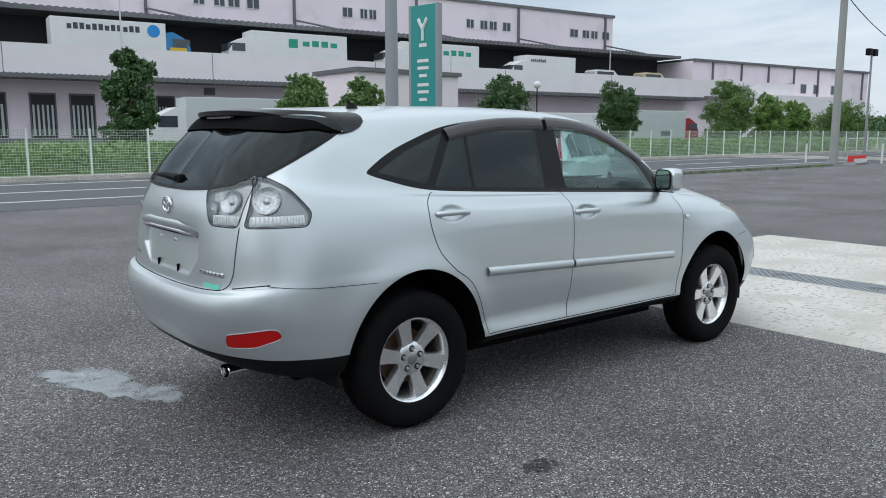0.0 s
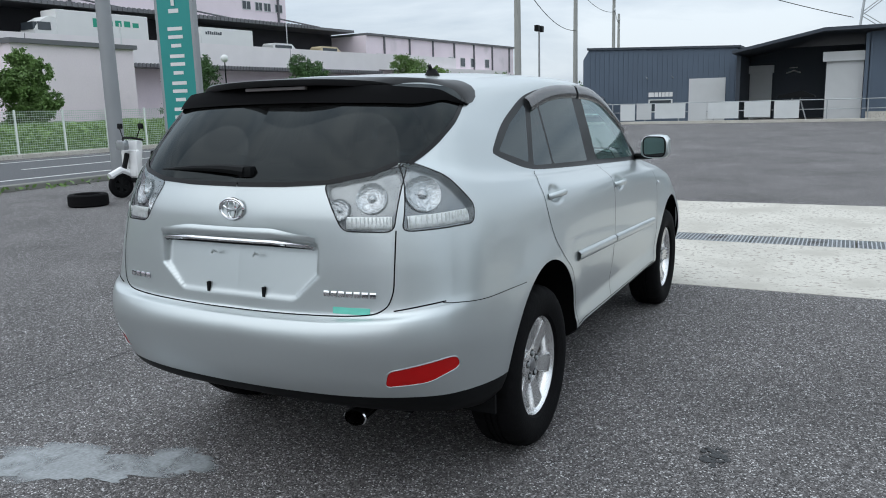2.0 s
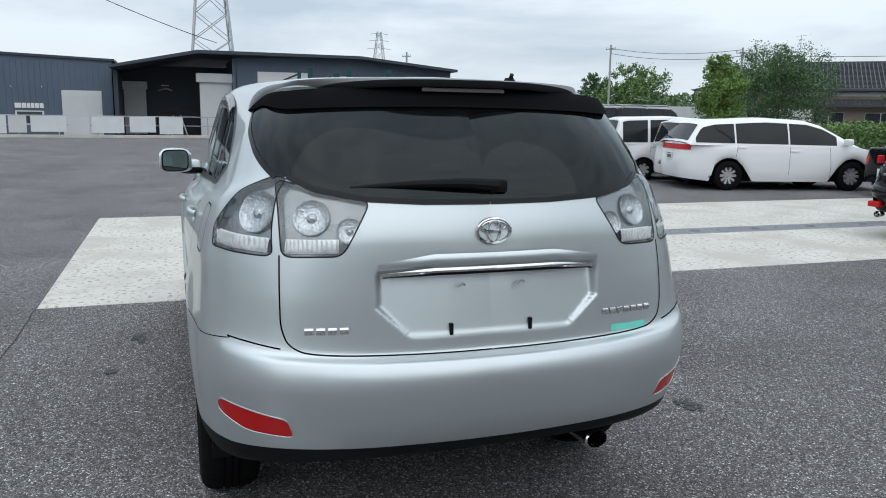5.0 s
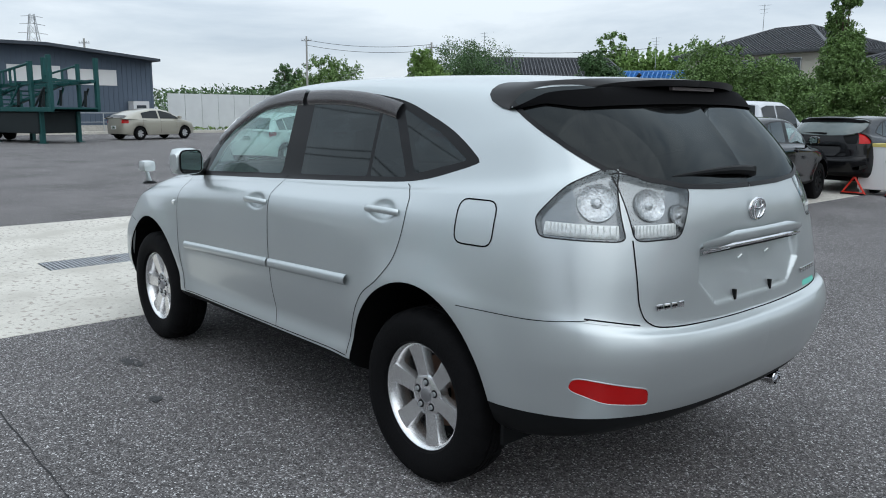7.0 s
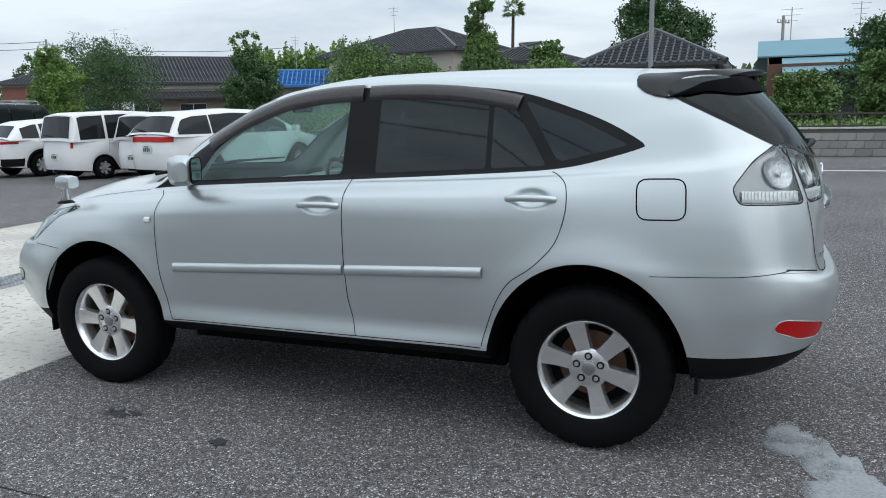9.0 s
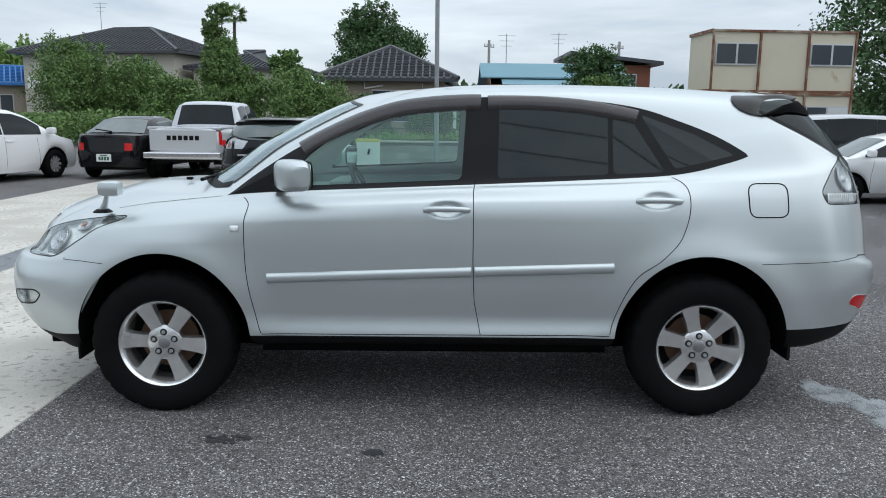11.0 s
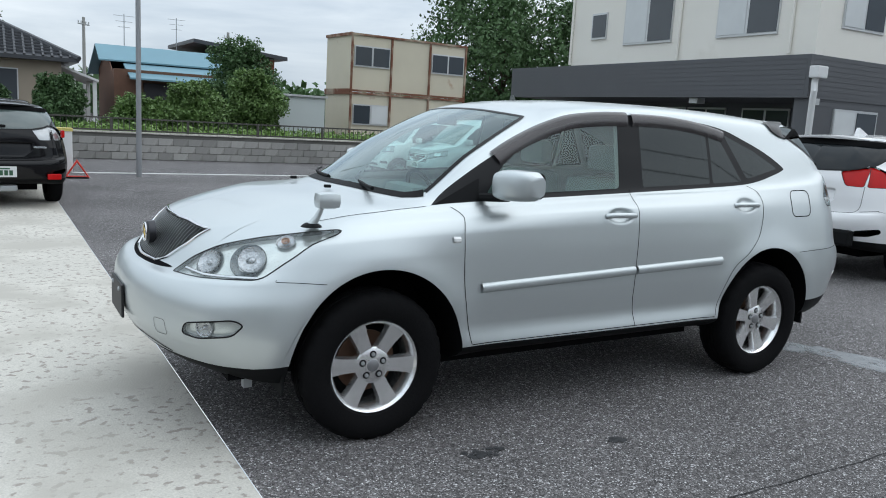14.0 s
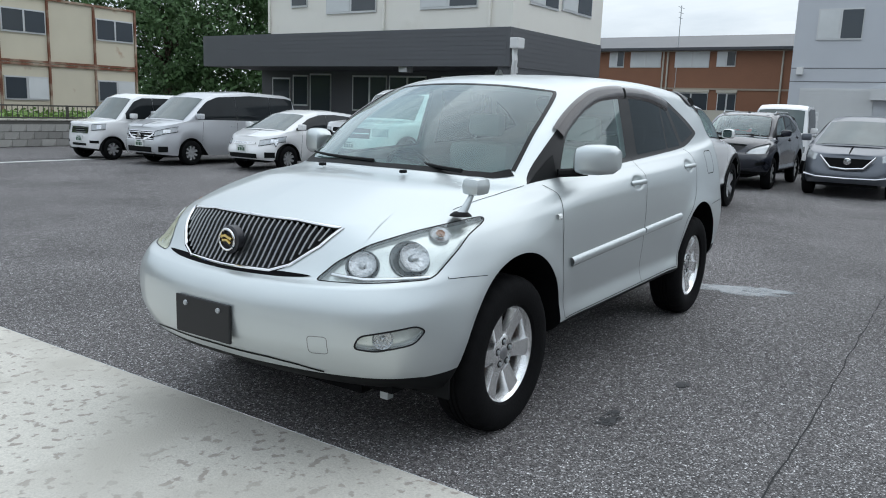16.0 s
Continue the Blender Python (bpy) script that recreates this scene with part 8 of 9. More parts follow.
    def side_at(self, x, z):
        """The cabin's side at a length and height."""
        ks = np.linspace(0, len(self.roof) - 1, 120)
        rows = [self.roof_at(k) for k in ks]
        xs = [r[0] for r in rows][::-1]
        ze = float(np.interp(x, xs, [r[1] for r in rows][::-1]))
        we = float(np.interp(x, xs, [r[2] for r in rows][::-1]))
        zb, wb = self.top_at(x) - .02, self.W / 2 * self.belt_w
        f = (z - zb) / max(.02, ze - zb)
        return Vector((x, wb + (we * .985 - wb) * f + .014 * math.sin(math.pi * max(0, min(1, f))), z)), ze

    def cabin_mesh(self):
        s = Shape()
        ks = []
        for i in range(len(self.roof) - 1):
            ks += [i + j / 4 for j in range(4)]
        ks.append(len(self.roof) - 1)
        us = [-1, -.97, -.88, -.6, -.3, 0, .3, .6, .88, .97, 1]
        for k in ks:
            x, z, w = self.roof_at(k)
            zb = self.top_at(x) - .02
            row = [self.strip(k, u) for u in us]
            e = row[-1]
            lo = []
            for f in (0, .3, .6, .85):
                p, _ = self.side_at(x, zb + (max(zb + .02, e.z - .03) - zb) * f)
                lo.append(p)
            s.v += [(p.x, -p.y, p.z) for p in lo] + [tuple(p) for p in row] + [tuple(p) for p in lo[::-1]]
        c = len(us) + 8
        s.f += [(i * c + j, (i + 1) * c + j, (i + 1) * c + j + 1, i * c + j + 1) for i in range(len(ks) - 1) for j in range(c - 1)]
        return s

    def strip_patch(self, k0, k1, u0, u1, lift=.006, n=8):
        s = Shape()
        for i in range(n + 1):
            for j in range(9):
                k, u = k0 + (k1 - k0) * i / n, u0 + (u1 - u0) * j / 8
                p = self.strip(k, u)
                a, b = self.roof_at(max(0, k - .2)), self.roof_at(min(len(self.roof) - 1, k + .2))
                t = Vector((b[0] - a[0], 0, b[1] - a[1])).normalized()
                o = Vector((t.z * -1, 0, t.x)) * -1
                if o.z < 0 and abs(o.z) > .05:
                    o = -o
                s.v.append(tuple(p + o * lift))
        s.f += [(i * 9 + j, (i + 1) * 9 + j, (i + 1) * 9 + j + 1, i * 9 + j + 1) for i in range(n) for j in range(8)]
        return s

    def side_pane(self, x0, x1, sgn, up=.035, down=.085, lift=.006, lean0=0.0, lean1=0.0):
        s = Shape()
        n = 14
        for i in range(n + 1):
            x = x0 + (x1 - x0) * i / n
            _, ze = self.side_at(x, 1)
            z0, z1 = self.top_at(x) + up, max(self.top_at(x) + up + .004, ze - down)
            for j in range(5):
                z = z0 + (z1 - z0) * j / 4
                p, _ = self.side_at(x, z)
                s.v.append((p.x + (lean0 * (1 - i / n) + lean1 * i / n) * j / 4, sgn * (p.y + lift), p.z))
        s.f += [(i * 5 + j, (i + 1) * 5 + j, (i + 1) * 5 + j + 1, i * 5 + j + 1) for i in range(n) for j in range(4)]
        return s


def plate_on(parent, x, z, face, y=0.0, ink=True, yellow=False):
    m = pose(x, y, z, 90, 0, 90 if face > 0 else -90)
    pl = part("number_plate", Shape().box(-.165, .165, -.0825, .0825, -.004, .010, m=m), PLATE, parent, "white number plate")
    if ink:
        for k in range(4):
            part("plate_bar", Shape().box(-.115 + .062 * k, -.07 + .062 * k, -.055, .022, .010, .013, m=m), PLATE_INK, pl)
        part("plate_bar", Shape().box(-.08, .08, .038, .060, .010, .013, m=m), PLATE_INK, pl)


def vehicle(name, label, category, x, y, heading, form, paint, panes, glass=CAR_GLASS, wheel=STEEL_WHEEL, spokes=7, head=None, tail=None, tail_mat=RED_LENS,
            plates=(1, 1), grille=None, skirt=0.0, mirror=True, roof_paint=None, front_glass=CAR_GLASS_LIGHT, ws=(0.06, 0.97), rw=None, arches=0.0, wiper=True, rails=False, tall_tail=None, lower_trim=None, size=(1, 1)):
    ob = thing(name, label, category, pose(x, y, 0, 0, 0, heading) @ Matrix.Diagonal((size[0], size[0], size[1], 1)))
    b = form
    part("body", b.lower_mesh(), paint, ob, smooth=True)
    part("cabin", b.cabin_mesh(), roof_paint or paint, ob, smooth=True)
    h = b.W / 2
    part("underbody", Shape().box(-b.L / 2 + .25, b.L / 2 - .25, -h * .62, h * .62, b.sill - .02, b.top_at(0) - .2), SIDE_TRIM, ob)
    for ax in b.axles:
        for s in (1, -1):
            t = np.linspace(-.1, math.pi + .1, 18)
            hs = Shape()
            for a in t:
                px, pz = ax + b.r * 1.19 * math.cos(a), b.r + b.r * 1.19 * math.sin(a)
                hs.v += [(px, s * h * .965, pz), (px, s * h * .55, pz)]
            hs.f += [(2 * i, 2 * i + 1, 2 * i + 3, 2 * i + 2) for i in range(len(t) - 1)]
            part("wheel_housing", hs, SIDE_TRIM, ob)
            small_wheel(ob, pose(ax, s * (h - .125), b.r, 0, 0, 0 if s > 0 else 180), b.r, .20, spokes, wheel)
            if arches:
                ar = Shape()
                for a in np.linspace(-.05, math.pi + .05, 22):
                    for q, o in ((1.19, .012), (1.19 + arches, .012), (1.19 + arches, -.03)):
                        px, pz = ax + b.r * q * math.cos(a), b.r + b.r * q * math.sin(a)
                        ar.v.append((px, s * (b.low(b.th_of(x=px), .3).y + o), pz))
                ar.f += [(3 * i + j, 3 * i + 3 + j, 3 * i + 4 + j, 3 * i + 1 + j) for i in range(21) for j in range(2)]
                part("arch_trim", ar, SIDE_TRIM, ob, smooth=True)
    for s in (1, -1):
        for n, pn in enumerate(panes):
            part("side_window", b.side_pane(*pn[:2], s, lean0=pn[2] if len(pn) > 2 else 0, lean1=pn[3] if len(pn) > 3 else 0), glass, ob, smooth=True)
    part("windscreen", b.strip_patch(*ws, -.91, .91), front_glass, ob, smooth=True)
    K = len(b.roof) - 1
    if rw is None:
        rw = (K - .95, K - .12)
    rear_window = part("rear_window", b.strip_patch(*rw, -.86, .86), glass, ob, smooth=True)
    for s in (1, -1):
        if head:
            y0, xs, z0, z1, sl = head
            part("headlight", b.patch(s * b.th_of(y=y0), s * b.th_of(x=xs), z0, z1, slant=sl), LAMP_PALE, ob, smooth=True)
        if tail:
            y0, xs, z0, z1, sl = tail
            part("tail_lamp", b.patch(s * b.th_of(y=y0, front=False), s * b.th_of(x=xs, front=False), z0, z1, slant=sl), tail_mat, ob, smooth=True)
        if tall_tail:
            k0, k1, u0 = tall_tail
            part("tail_lamp", b.strip_patch(k0, k1, s * u0, s * 1.0, .018), tail_mat, ob, smooth=True)
        if mirror:
            xm = b.roof[0][0] - .42
            zm = b.top_at(xm) + .07
            mm = part("door_mirror", Shape().box(xm - .05, xm + .09, min(s * (h - .02), s * (h + .16)), max(s * (h - .02), s * (h + .16)), zm - .02, zm + .12, bev=.035), paint, ob, smooth=True)
        for hx in [pn[0] + .12 for pn in panes[-2:]]:
            p = b.low(b.th_of(x=hx, front=hx > 0), .86)
            part("door_handle", Shape().box(hx - .09, hx + .09, min(s * p.y, s * (p.y + .025)), max(s * p.y, s * (p.y + .025)), p.z - .012, p.z + .014, bev=.006), paint, ob)
        for gx in [panes[-1][0], panes[-1][1] - .12] + ([panes[-2][0]] if len(panes) > 1 else []):
            sg = Shape()
            for f in (.12, .3, .5, .7, .9, .98):
                p = b.low(b.th_of(x=gx, front=gx > 0), f)
                sg.v += [(p.x - .004, s * (p.y + .0025), p.z), (p.x + .004, s * (p.y + .0025), p.z)]
            sg.f += [(2 * i, 2 * i + 1, 2 * i + 3, 2 * i + 2) for i in range(5)]
            part("panel_gap", sg, SEAM, ob)
    if grille:
        y0, z0, z1 = grille
        g = part("grille", b.patch(-b.th_of(y=y0), b.th_of(y=y0), z0, z1), BLACK, ob, "dark front grille", smooth=True)
        part("grille_bar", b.patch(-b.th_of(y=y0 * .97), b.th_of(y=y0 * .97), (z0 + z1) / 2 - .012, (z0 + z1) / 2 + .012, .014), CHROME, g, smooth=True)
        part("lower_intake", b.patch(-b.th_of(y=y0 * .8), b.th_of(y=y0 * .8), b.sill + .09, b.sill + .22), BLACK, ob, smooth=True)
    if skirt:
        part("rear_skirt", b.patch(math.pi - b.th_of(y=h * .95), math.pi + b.th_of(y=h * .95), b.sill + .06, b.sill + .06 + skirt, .012), SIDE_TRIM, ob, smooth=True)
    if lower_trim:
        for s in (1, -1):
            part("sill_trim", b.patch(s * b.th_of(x=b.axles[1] - b.r * 1.25), s * (math.pi - b.th_of(x=-b.axles[0] - b.r * 1.25)), b.sill, b.sill + lower_trim, .012, n=24), SIDE_TRIM, ob, smooth=True)
    if plates[0]:
        plate_on(ob, b.L / 2 + .004, b.sill + .30, 1)
    if plates[1]:
        plate_on(ob, -b.L / 2 - .002, plates[1] if plates[1] > .1 and plates[1] != 1 else b.sill + .42, -1)
    if wiper:
        p = b.strip(K - .16, .1)
        part("rear_wiper", Shape().tube([p + Vector((-.03, 0, .0)), p + Vector((-.015, .38, .05))], .014, 6), BLACK, ob)
    if rails:
        for s in (1, -1):
            pts = [b.strip(k, s * .90) + Vector((0, 0, .045 if 0 < i < 5 else .0)) for i, k in enumerate(np.linspace(1.3, K - 1.2, 6))]
            part("roof_rail", Shape().tube(pts, .016, 6), GALV, ob)
    return ob


def minivan_form(L=4.7, W=1.73, H=1.84):
    k, q = L / 4.7, H / 1.84
    return Body(L, W, [(2.35 * k, .80), (2.2 * k, .96), (1.6 * k, 1.08), (1.35 * k, 1.10), (-2.35 * k, 1.06)],
                [(1.62 * k, 1.08), (.90 * k, 1.66 * q), (.55 * k, 1.78 * q), (-.6 * k, H), (-1.9 * k, 1.80 * q), (-2.13 * k, 1.74 * q), (-2.29 * k, 1.06)], (-1.38 * k, 1.42 * k), .31, n=6.5, roof_w=.84, belt_w=.97)


def hatch_form(L=4.0, W=1.69, H=1.50, belt=.98):
    k, d = L / 4.0, H - 1.5
    return Body(L, W, [(2.0 * k, .66), (1.85 * k, .80), (1.25 * k, .96), (1.0 * k, belt), (-2.0 * k, belt + .03)],
                [(1.32 * k, .95), (.45 * k, 1.40 + d), (.05 * k, 1.49 + d), (-.5 * k, 1.50 + d), (-1.25 * k, 1.44 + d), (-1.56 * k, 1.37 + d), (-1.92 * k, belt + .02)], (-1.23 * k, 1.25 * k), .305, n=4.6, roof_w=.70, nose=.16, tail=.08)


def suv_form(L=4.6, W=1.82, H=1.66, r=.35):
    k, d = L / 4.6, H - 1.66
    return Body(L, W, [(2.3 * k, .80), (2.1 * k, .98), (1.25 * k, 1.08), (-2.3 * k, 1.10)],
                [(1.22 * k, 1.08), (.42 * k, 1.56 + d), (.05 * k, 1.65 + d), (-.6 * k, 1.66 + d), (-1.45 * k, 1.60 + d), (-1.85 * k, 1.50 + d), (-2.22 * k, 1.12)], (-1.31 * k, 1.35 * k), r, sill=.28, n=5.0, roof_w=.70, nose=.12)


def sedan_form(L=4.6, W=1.74, H=1.44):
    k = L / 4.6
    return Body(L, W, [(2.3 * k, .66), (2.1 * k, .78), (1.15 * k, .94), (-1.5 * k, 1.0), (-2.2 * k, .98), (-2.3 * k, .90)],
                [(1.18 * k, .93), (.30 * k, H - .07), (-.1 * k, H), (-.7 * k, H - .02), (-1.0 * k, H - .07), (-1.72 * k, .98)], (-1.3 * k, 1.38 * k), .31, n=4.8, roof_w=.68, nose=.14)


V_PANES = [(-2.05, -1.30), (-1.22, -.10), (-.02, .98, 0, 0)]
H_PANES = [(-1.62, -1.22), (-1.16, -.22), (-.14, .92)]
S_PANES = [(-1.82, -1.30), (-1.22, -.22), (-.12, .88)]
mvf = Body(4.85, 1.80, [(2.42, .66), (2.2, .82), (1.5, .95), (-2.42, 1.0)], [(1.62, .95), (.72, 1.42), (.35, 1.52), (-.6, 1.56), (-1.75, 1.50), (-2.05, 1.43), (-2.34, 1.02)], (-1.42, 1.42), .32, sill=.2, n=6, roof_w=.76, belt_w=.97)
v = vehicle("minivan", "white minivan with a red lamp bar across the back", "minivan", 10.0, -12.0, -103, mvf, WHITE_PAINT, [(-2.2, -1.32), (-1.28, -.10), (-.06, 1.02)], plates=(0, .72), spokes=10)
part("light_bar", mvf.patch(math.pi - mvf.th_of(x=-2.28), math.pi + mvf.th_of(x=-2.28), .87, .985, .014, n=30), RED_LENS, v, "red lamp strip across the back", smooth=True)
vehicle("delivery_van", "white van with dark rear windows", "van", 10.9, -11.9, -102, minivan_form(4.7, 1.74, 1.80), WHITE_PAINT, V_PANES, size=(.85, .85), tail=(.74, 2.28, .80, 1.02, 0), plates=(0, .60))
vehicle("minivan", "white boxy minivan with dark glass and red rear lamps", "minivan", 12.7, -11.4, -102, minivan_form(4.7, 1.72, 1.85), WHITE_PAINT, V_PANES, size=(.85, .85), tail=(.70, 2.28, .88, 1.05, 0), plates=(0, .66))
vehicle("suv", "white crossover with thin red rear lamps", "car", 15.1, -11.6, -100, suv_form(4.55, 1.84, 1.66), WHITE_PAINT, S_PANES, size=(.85, .85), tail=(.40, 1.95, .98, 1.05, 0), plates=(0, .58), skirt=.22, arches=.16)
vehicle("black_sedan", "old black saloon car beside the pickup", "car", 7.4, -14.9, -92, sedan_form(4.6, 1.70, 1.40), BLACK_PAINT, [(-1.40, -1.02), (-.96, -.10), (-.02, .85)], front_glass=CAR_GLASS_LIGHT, glass=CAR_GLASS_LIGHT, tail=(.45, 2.2, .66, .82, 0), plates=(0, .5))
CAR_PARTS = {"skirt", "rear_glass", "windshield", "glass_front", "glass_rear", "glass_vent", "glass_quarter", "window_trim", "door_front", "door_rear", "hood", "hatch", "bumper_rear", "bumper_front", "body_shell",
             "fuel_flap", "headliner", "pillar_lining", "panel_gap", "glass_seal", "windscreen_seal", "cowl", "door_handle", "wheel_housing", "underbody", "cabin_floor", "dashboard", "front_seat", "rear_bench",
             "steering_wheel", "lamp_inner", "lamp_outer", "headlight", "fog_lamp", "lamp_seal", "grille", "rear_wiper", "spoiler", "spoiler_underside", "door_mirror", "mirror_glass", "mirror_foot", "mirror_sail", "front_wiper"}


def skin_car(name, label, x, y, heading, size, paint, lamps, wheel_r, spokes, wheel_mat, arch_trim=False):
    """Another hatch-backed car with the same build of doors, glass and cabin, in its own size, paint and lamps."""
    ob = thing(name, label, "car", pose(x, y, 0, 0, 0, heading) @ Matrix.Diagonal((*size, 1)))
    swap = {SILVER: paint, SPOIL: paint if arch_trim else SPOIL, INTERIOR: material("dark_cabin_fabric", (.05, .052, .055), .9, vary=.2, size=5)}
    made = {car: ob}
    for o in car.children_recursive:
        kind = o.name.split(".")[0]
        if kind not in CAR_PARTS or o.parent not in made:
            continue
        n = o.copy()
        scene.collection.objects.link(n)
        n.parent = made[o.parent]
        made[o] = n
        slot = n.material_slots[0]
        slot.link = "OBJECT"
        slot.material = lamps.get(kind, swap.get(o.data.materials[0], o.data.materials[0]))
    fix = Matrix.Diagonal((1 / size[0], 1 / size[1], 1 / size[2], 1))
    for ax in (-AXLE, AXLE):
        for s in (1, -1):
            small_wheel(ob, pose(ax, s * (.885 - .10 / size[1]), wheel_r / size[2], 0, 0, 0 if s > 0 else 180) @ fix, wheel_r, .20, spokes, wheel_mat)
            if arch_trim:
                p, q = from_uv(UV["arch_rear" if ax < 0 else "arch_front"], s)
                pick = p[:, 2] > .36
                k = int(np.argmax(~pick))
                order = [i for i in list(range(k, len(p))) + list(range(k)) if pick[i]]
                mid = np.array((ax, 0, HUB_Z))
                out = p[order] - mid
                out[:, 1] = 0
                out /= np.linalg.norm(out, axis=1, keepdims=True)
                part("arch_trim", ribbon(p[order] + out * .030 + np.array((0, s * .004, 0)), q[order], .075, .002, False, .010), SIDE_TRIM, ob, "black plastic arch trim", smooth=True)
    return ob


bh = skin_car("hatchback", "glossy black hatchback with clear rear lamps", 2.95, -10.05, -84, (.935, .955, .862), BLACK_PAINT,
              {"lamp_inner": LAMP_PALE, "lamp_outer": LAMP_PALE, "headlight": LAMP_PALE, "fog_lamp": SIDE_TRIM, "rear_glass": CAR_GLASS_LIGHT}, .325, 10, SIDE_TRIM)
plate_on(bh, -2.40, .60, -1)
for s in (1, -1):
    part("rear_reflector", Shape().box(-2.335, -2.25, s * .66 - .09, s * .66 + .09, .47, .56, bev=.015), RED_LENS, bh)
    part("lamp_end", Shape().box(-2.10, -1.99, min(s * .80, s * .845), max(s * .80, s * .845), 1.13, 1.25, bev=.015), RED_LENS, bh, "red outer end of the lamp")
    part("letter_bar", Shape().box(-2.325, -2.30, s * .48 - .085, s * .48 + .085, .965, .992, bev=.004), CHROME, bh)
part("exhaust_tip", Shape().lathe([(.040, -.02), (.052, .09), (.046, .095), (.034, .02)], 18, pose(-2.20, .62, .36, 0, 0, 90)), CHROME, bh)
part("silencer", Shape().box(-2.20, -1.95, -.20, .45, .27, .37, bev=.03), GALV, bh)
skin_car("hatchback", "dark grey hatchback beside the black one", 2.75, -14.6, -90, (.89, .93, .875), BLACK_PAINT, {"lamp_inner": SIDE_TRIM, "lamp_outer": RED_LENS, "headlight": LAMP_PALE, "fog_lamp": SIDE_TRIM, "rear_glass": CAR_GLASS_LIGHT}, .31, 7, STEEL_WHEEL)
# pickups
def pickup(name, label, x, y, heading, paint, deck):
    f = Body(5.2, 1.84, [(2.6, .86), (2.45, 1.02), (1.45, 1.12), (-.85, 1.12), (-2.6, 1.14)], [(1.45, 1.12), (.78, 1.66), (.45, 1.76), (-.45, 1.76), (-.72, 1.70), (-.86, 1.14)], (-1.62, 1.46), .38, sill=.42, n=7, roof_w=.76)
    ob = vehicle(name, label, "pickup", x, y, heading, f, paint, [(-.70, -.08), (0, .95)], tail=(.80, 2.48, .80, 1.10, 0), plates=(0, 0), wiper=False, arches=.10)
    part("tailgate", Shape().box(-2.60, -2.56, -.74, .74, .68, 1.13, bev=.012), paint, ob)
    part("bed_cover", Shape().box(-2.5, -.9, -.82, .82, 1.13, 1.19, bev=.02), paint if deck else BLACK, ob)
    part("rear_bumper", Shape().box(-2.72, -2.50, -.86, .86, .50, .64, bev=.03), CHROME, ob, "chrome step bumper")
    for k in range(6):
        part("letter_bar", Shape().box(-2.607, -2.602, -.36 + .125 * k, -.27 + .125 * k, .90, 1.0), BLACK, ob)
    return ob


pickup("pickup_truck", "silver double-cab pickup with dark tailgate lettering", 5.75, -15.3, -90, SILVER_PAINT2, True)
pickup("pickup_truck", "grey pickup with a dark bed by the far workshop", 47.6, 13.25, 12, GREY_PAINT, False)
# east side of the lot
vehicle("hatchback", "white compact hatchback with red rear lamps on the pillars", "car", 16.7, -9.0, -60, hatch_form(4.1, 1.70, 1.52), WHITE_PAINT, H_PANES, size=(.95, .92), glass=CAR_GLASS_LIGHT, tail=(.62, 1.72, .84, 1.10, 0.04), plates=(0, .80))
bv = vehicle("van", "black high-roofed van with a ladder and roof rack", "van", 25.5, -18.5, -75, Body(4.7, 1.70, [(2.35, .86), (2.25, 1.06), (1.9, 1.12), (-2.35, 1.10)], [(2.05, 1.12), (1.50, 1.80), (1.2, 1.96), (-1.8, 1.98), (-2.16, 1.92), (-2.30, 1.10)], (-1.25, 1.35), .32, n=9, roof_w=.86, belt_w=.97), BLACK_PAINT, [(-2.0, -.9), (-.8, .5), (.6, 1.55)], tail=(.72, 2.28, .60, .95, 0), plates=(0, .55))
for yy in (-.55, .55):
    part("rack_bar", Shape().tube([(1.1, yy, 2.08), (-2.1, yy, 2.08)], .025, 6), GALV, bv)
for xx in (1.0, -.4, -1.9):
    part("rack_bar", Shape().tube([(xx, -.72, 1.92), (xx, -.72, 2.06), (xx, .72, 2.06), (xx, .72, 1.92)], .025, 6), GALV, bv)
lad = Shape().tube([(-2.42, .30, .9), (-2.36, .30, 2.0)], .02, 6).tube([(-2.42, .62, .9), (-2.36, .62, 2.0)], .02, 6)
for z in (1.0, 1.3, 1.6, 1.9):
    lad.tube([(-2.40, .30, z), (-2.40, .62, z)], .015, 6)
part("ladder", lad, GALV, bv, "pale rear ladder")
vehicle("hatchback", "beige liftback car by the white fence", "car", 35.6, -12.5, -72, Body(4.45, 1.74, [(2.22, .66), (2.05, .80), (1.2, .96), (-2.22, 1.02)], [(1.35, .95), (.5, 1.38), (.0, 1.49), (-.5, 1.49), (-1.3, 1.36), (-1.9, 1.16), (-2.15, 1.03)], (-1.35, 1.35), .31, n=4.6, roof_w=.68), BEIGE_PAINT, [(-1.2, -.25), (-.15, .95)], tail=(.50, 1.95, .80, .98, 0), plates=(0, .6))
# north side
vehicle("suv", "white sport utility car with tall red rear lamps", "car", 7.26, 6.28, 28, suv_form(4.5, 1.80, 1.66), WHITE_PAINT, S_PANES, tall_tail=(4.55, 5.98, .90), tail=(.74, 2.10, .92, 1.10, 0), plates=(0, .85), skirt=.2, rw=(4.95, 5.96))
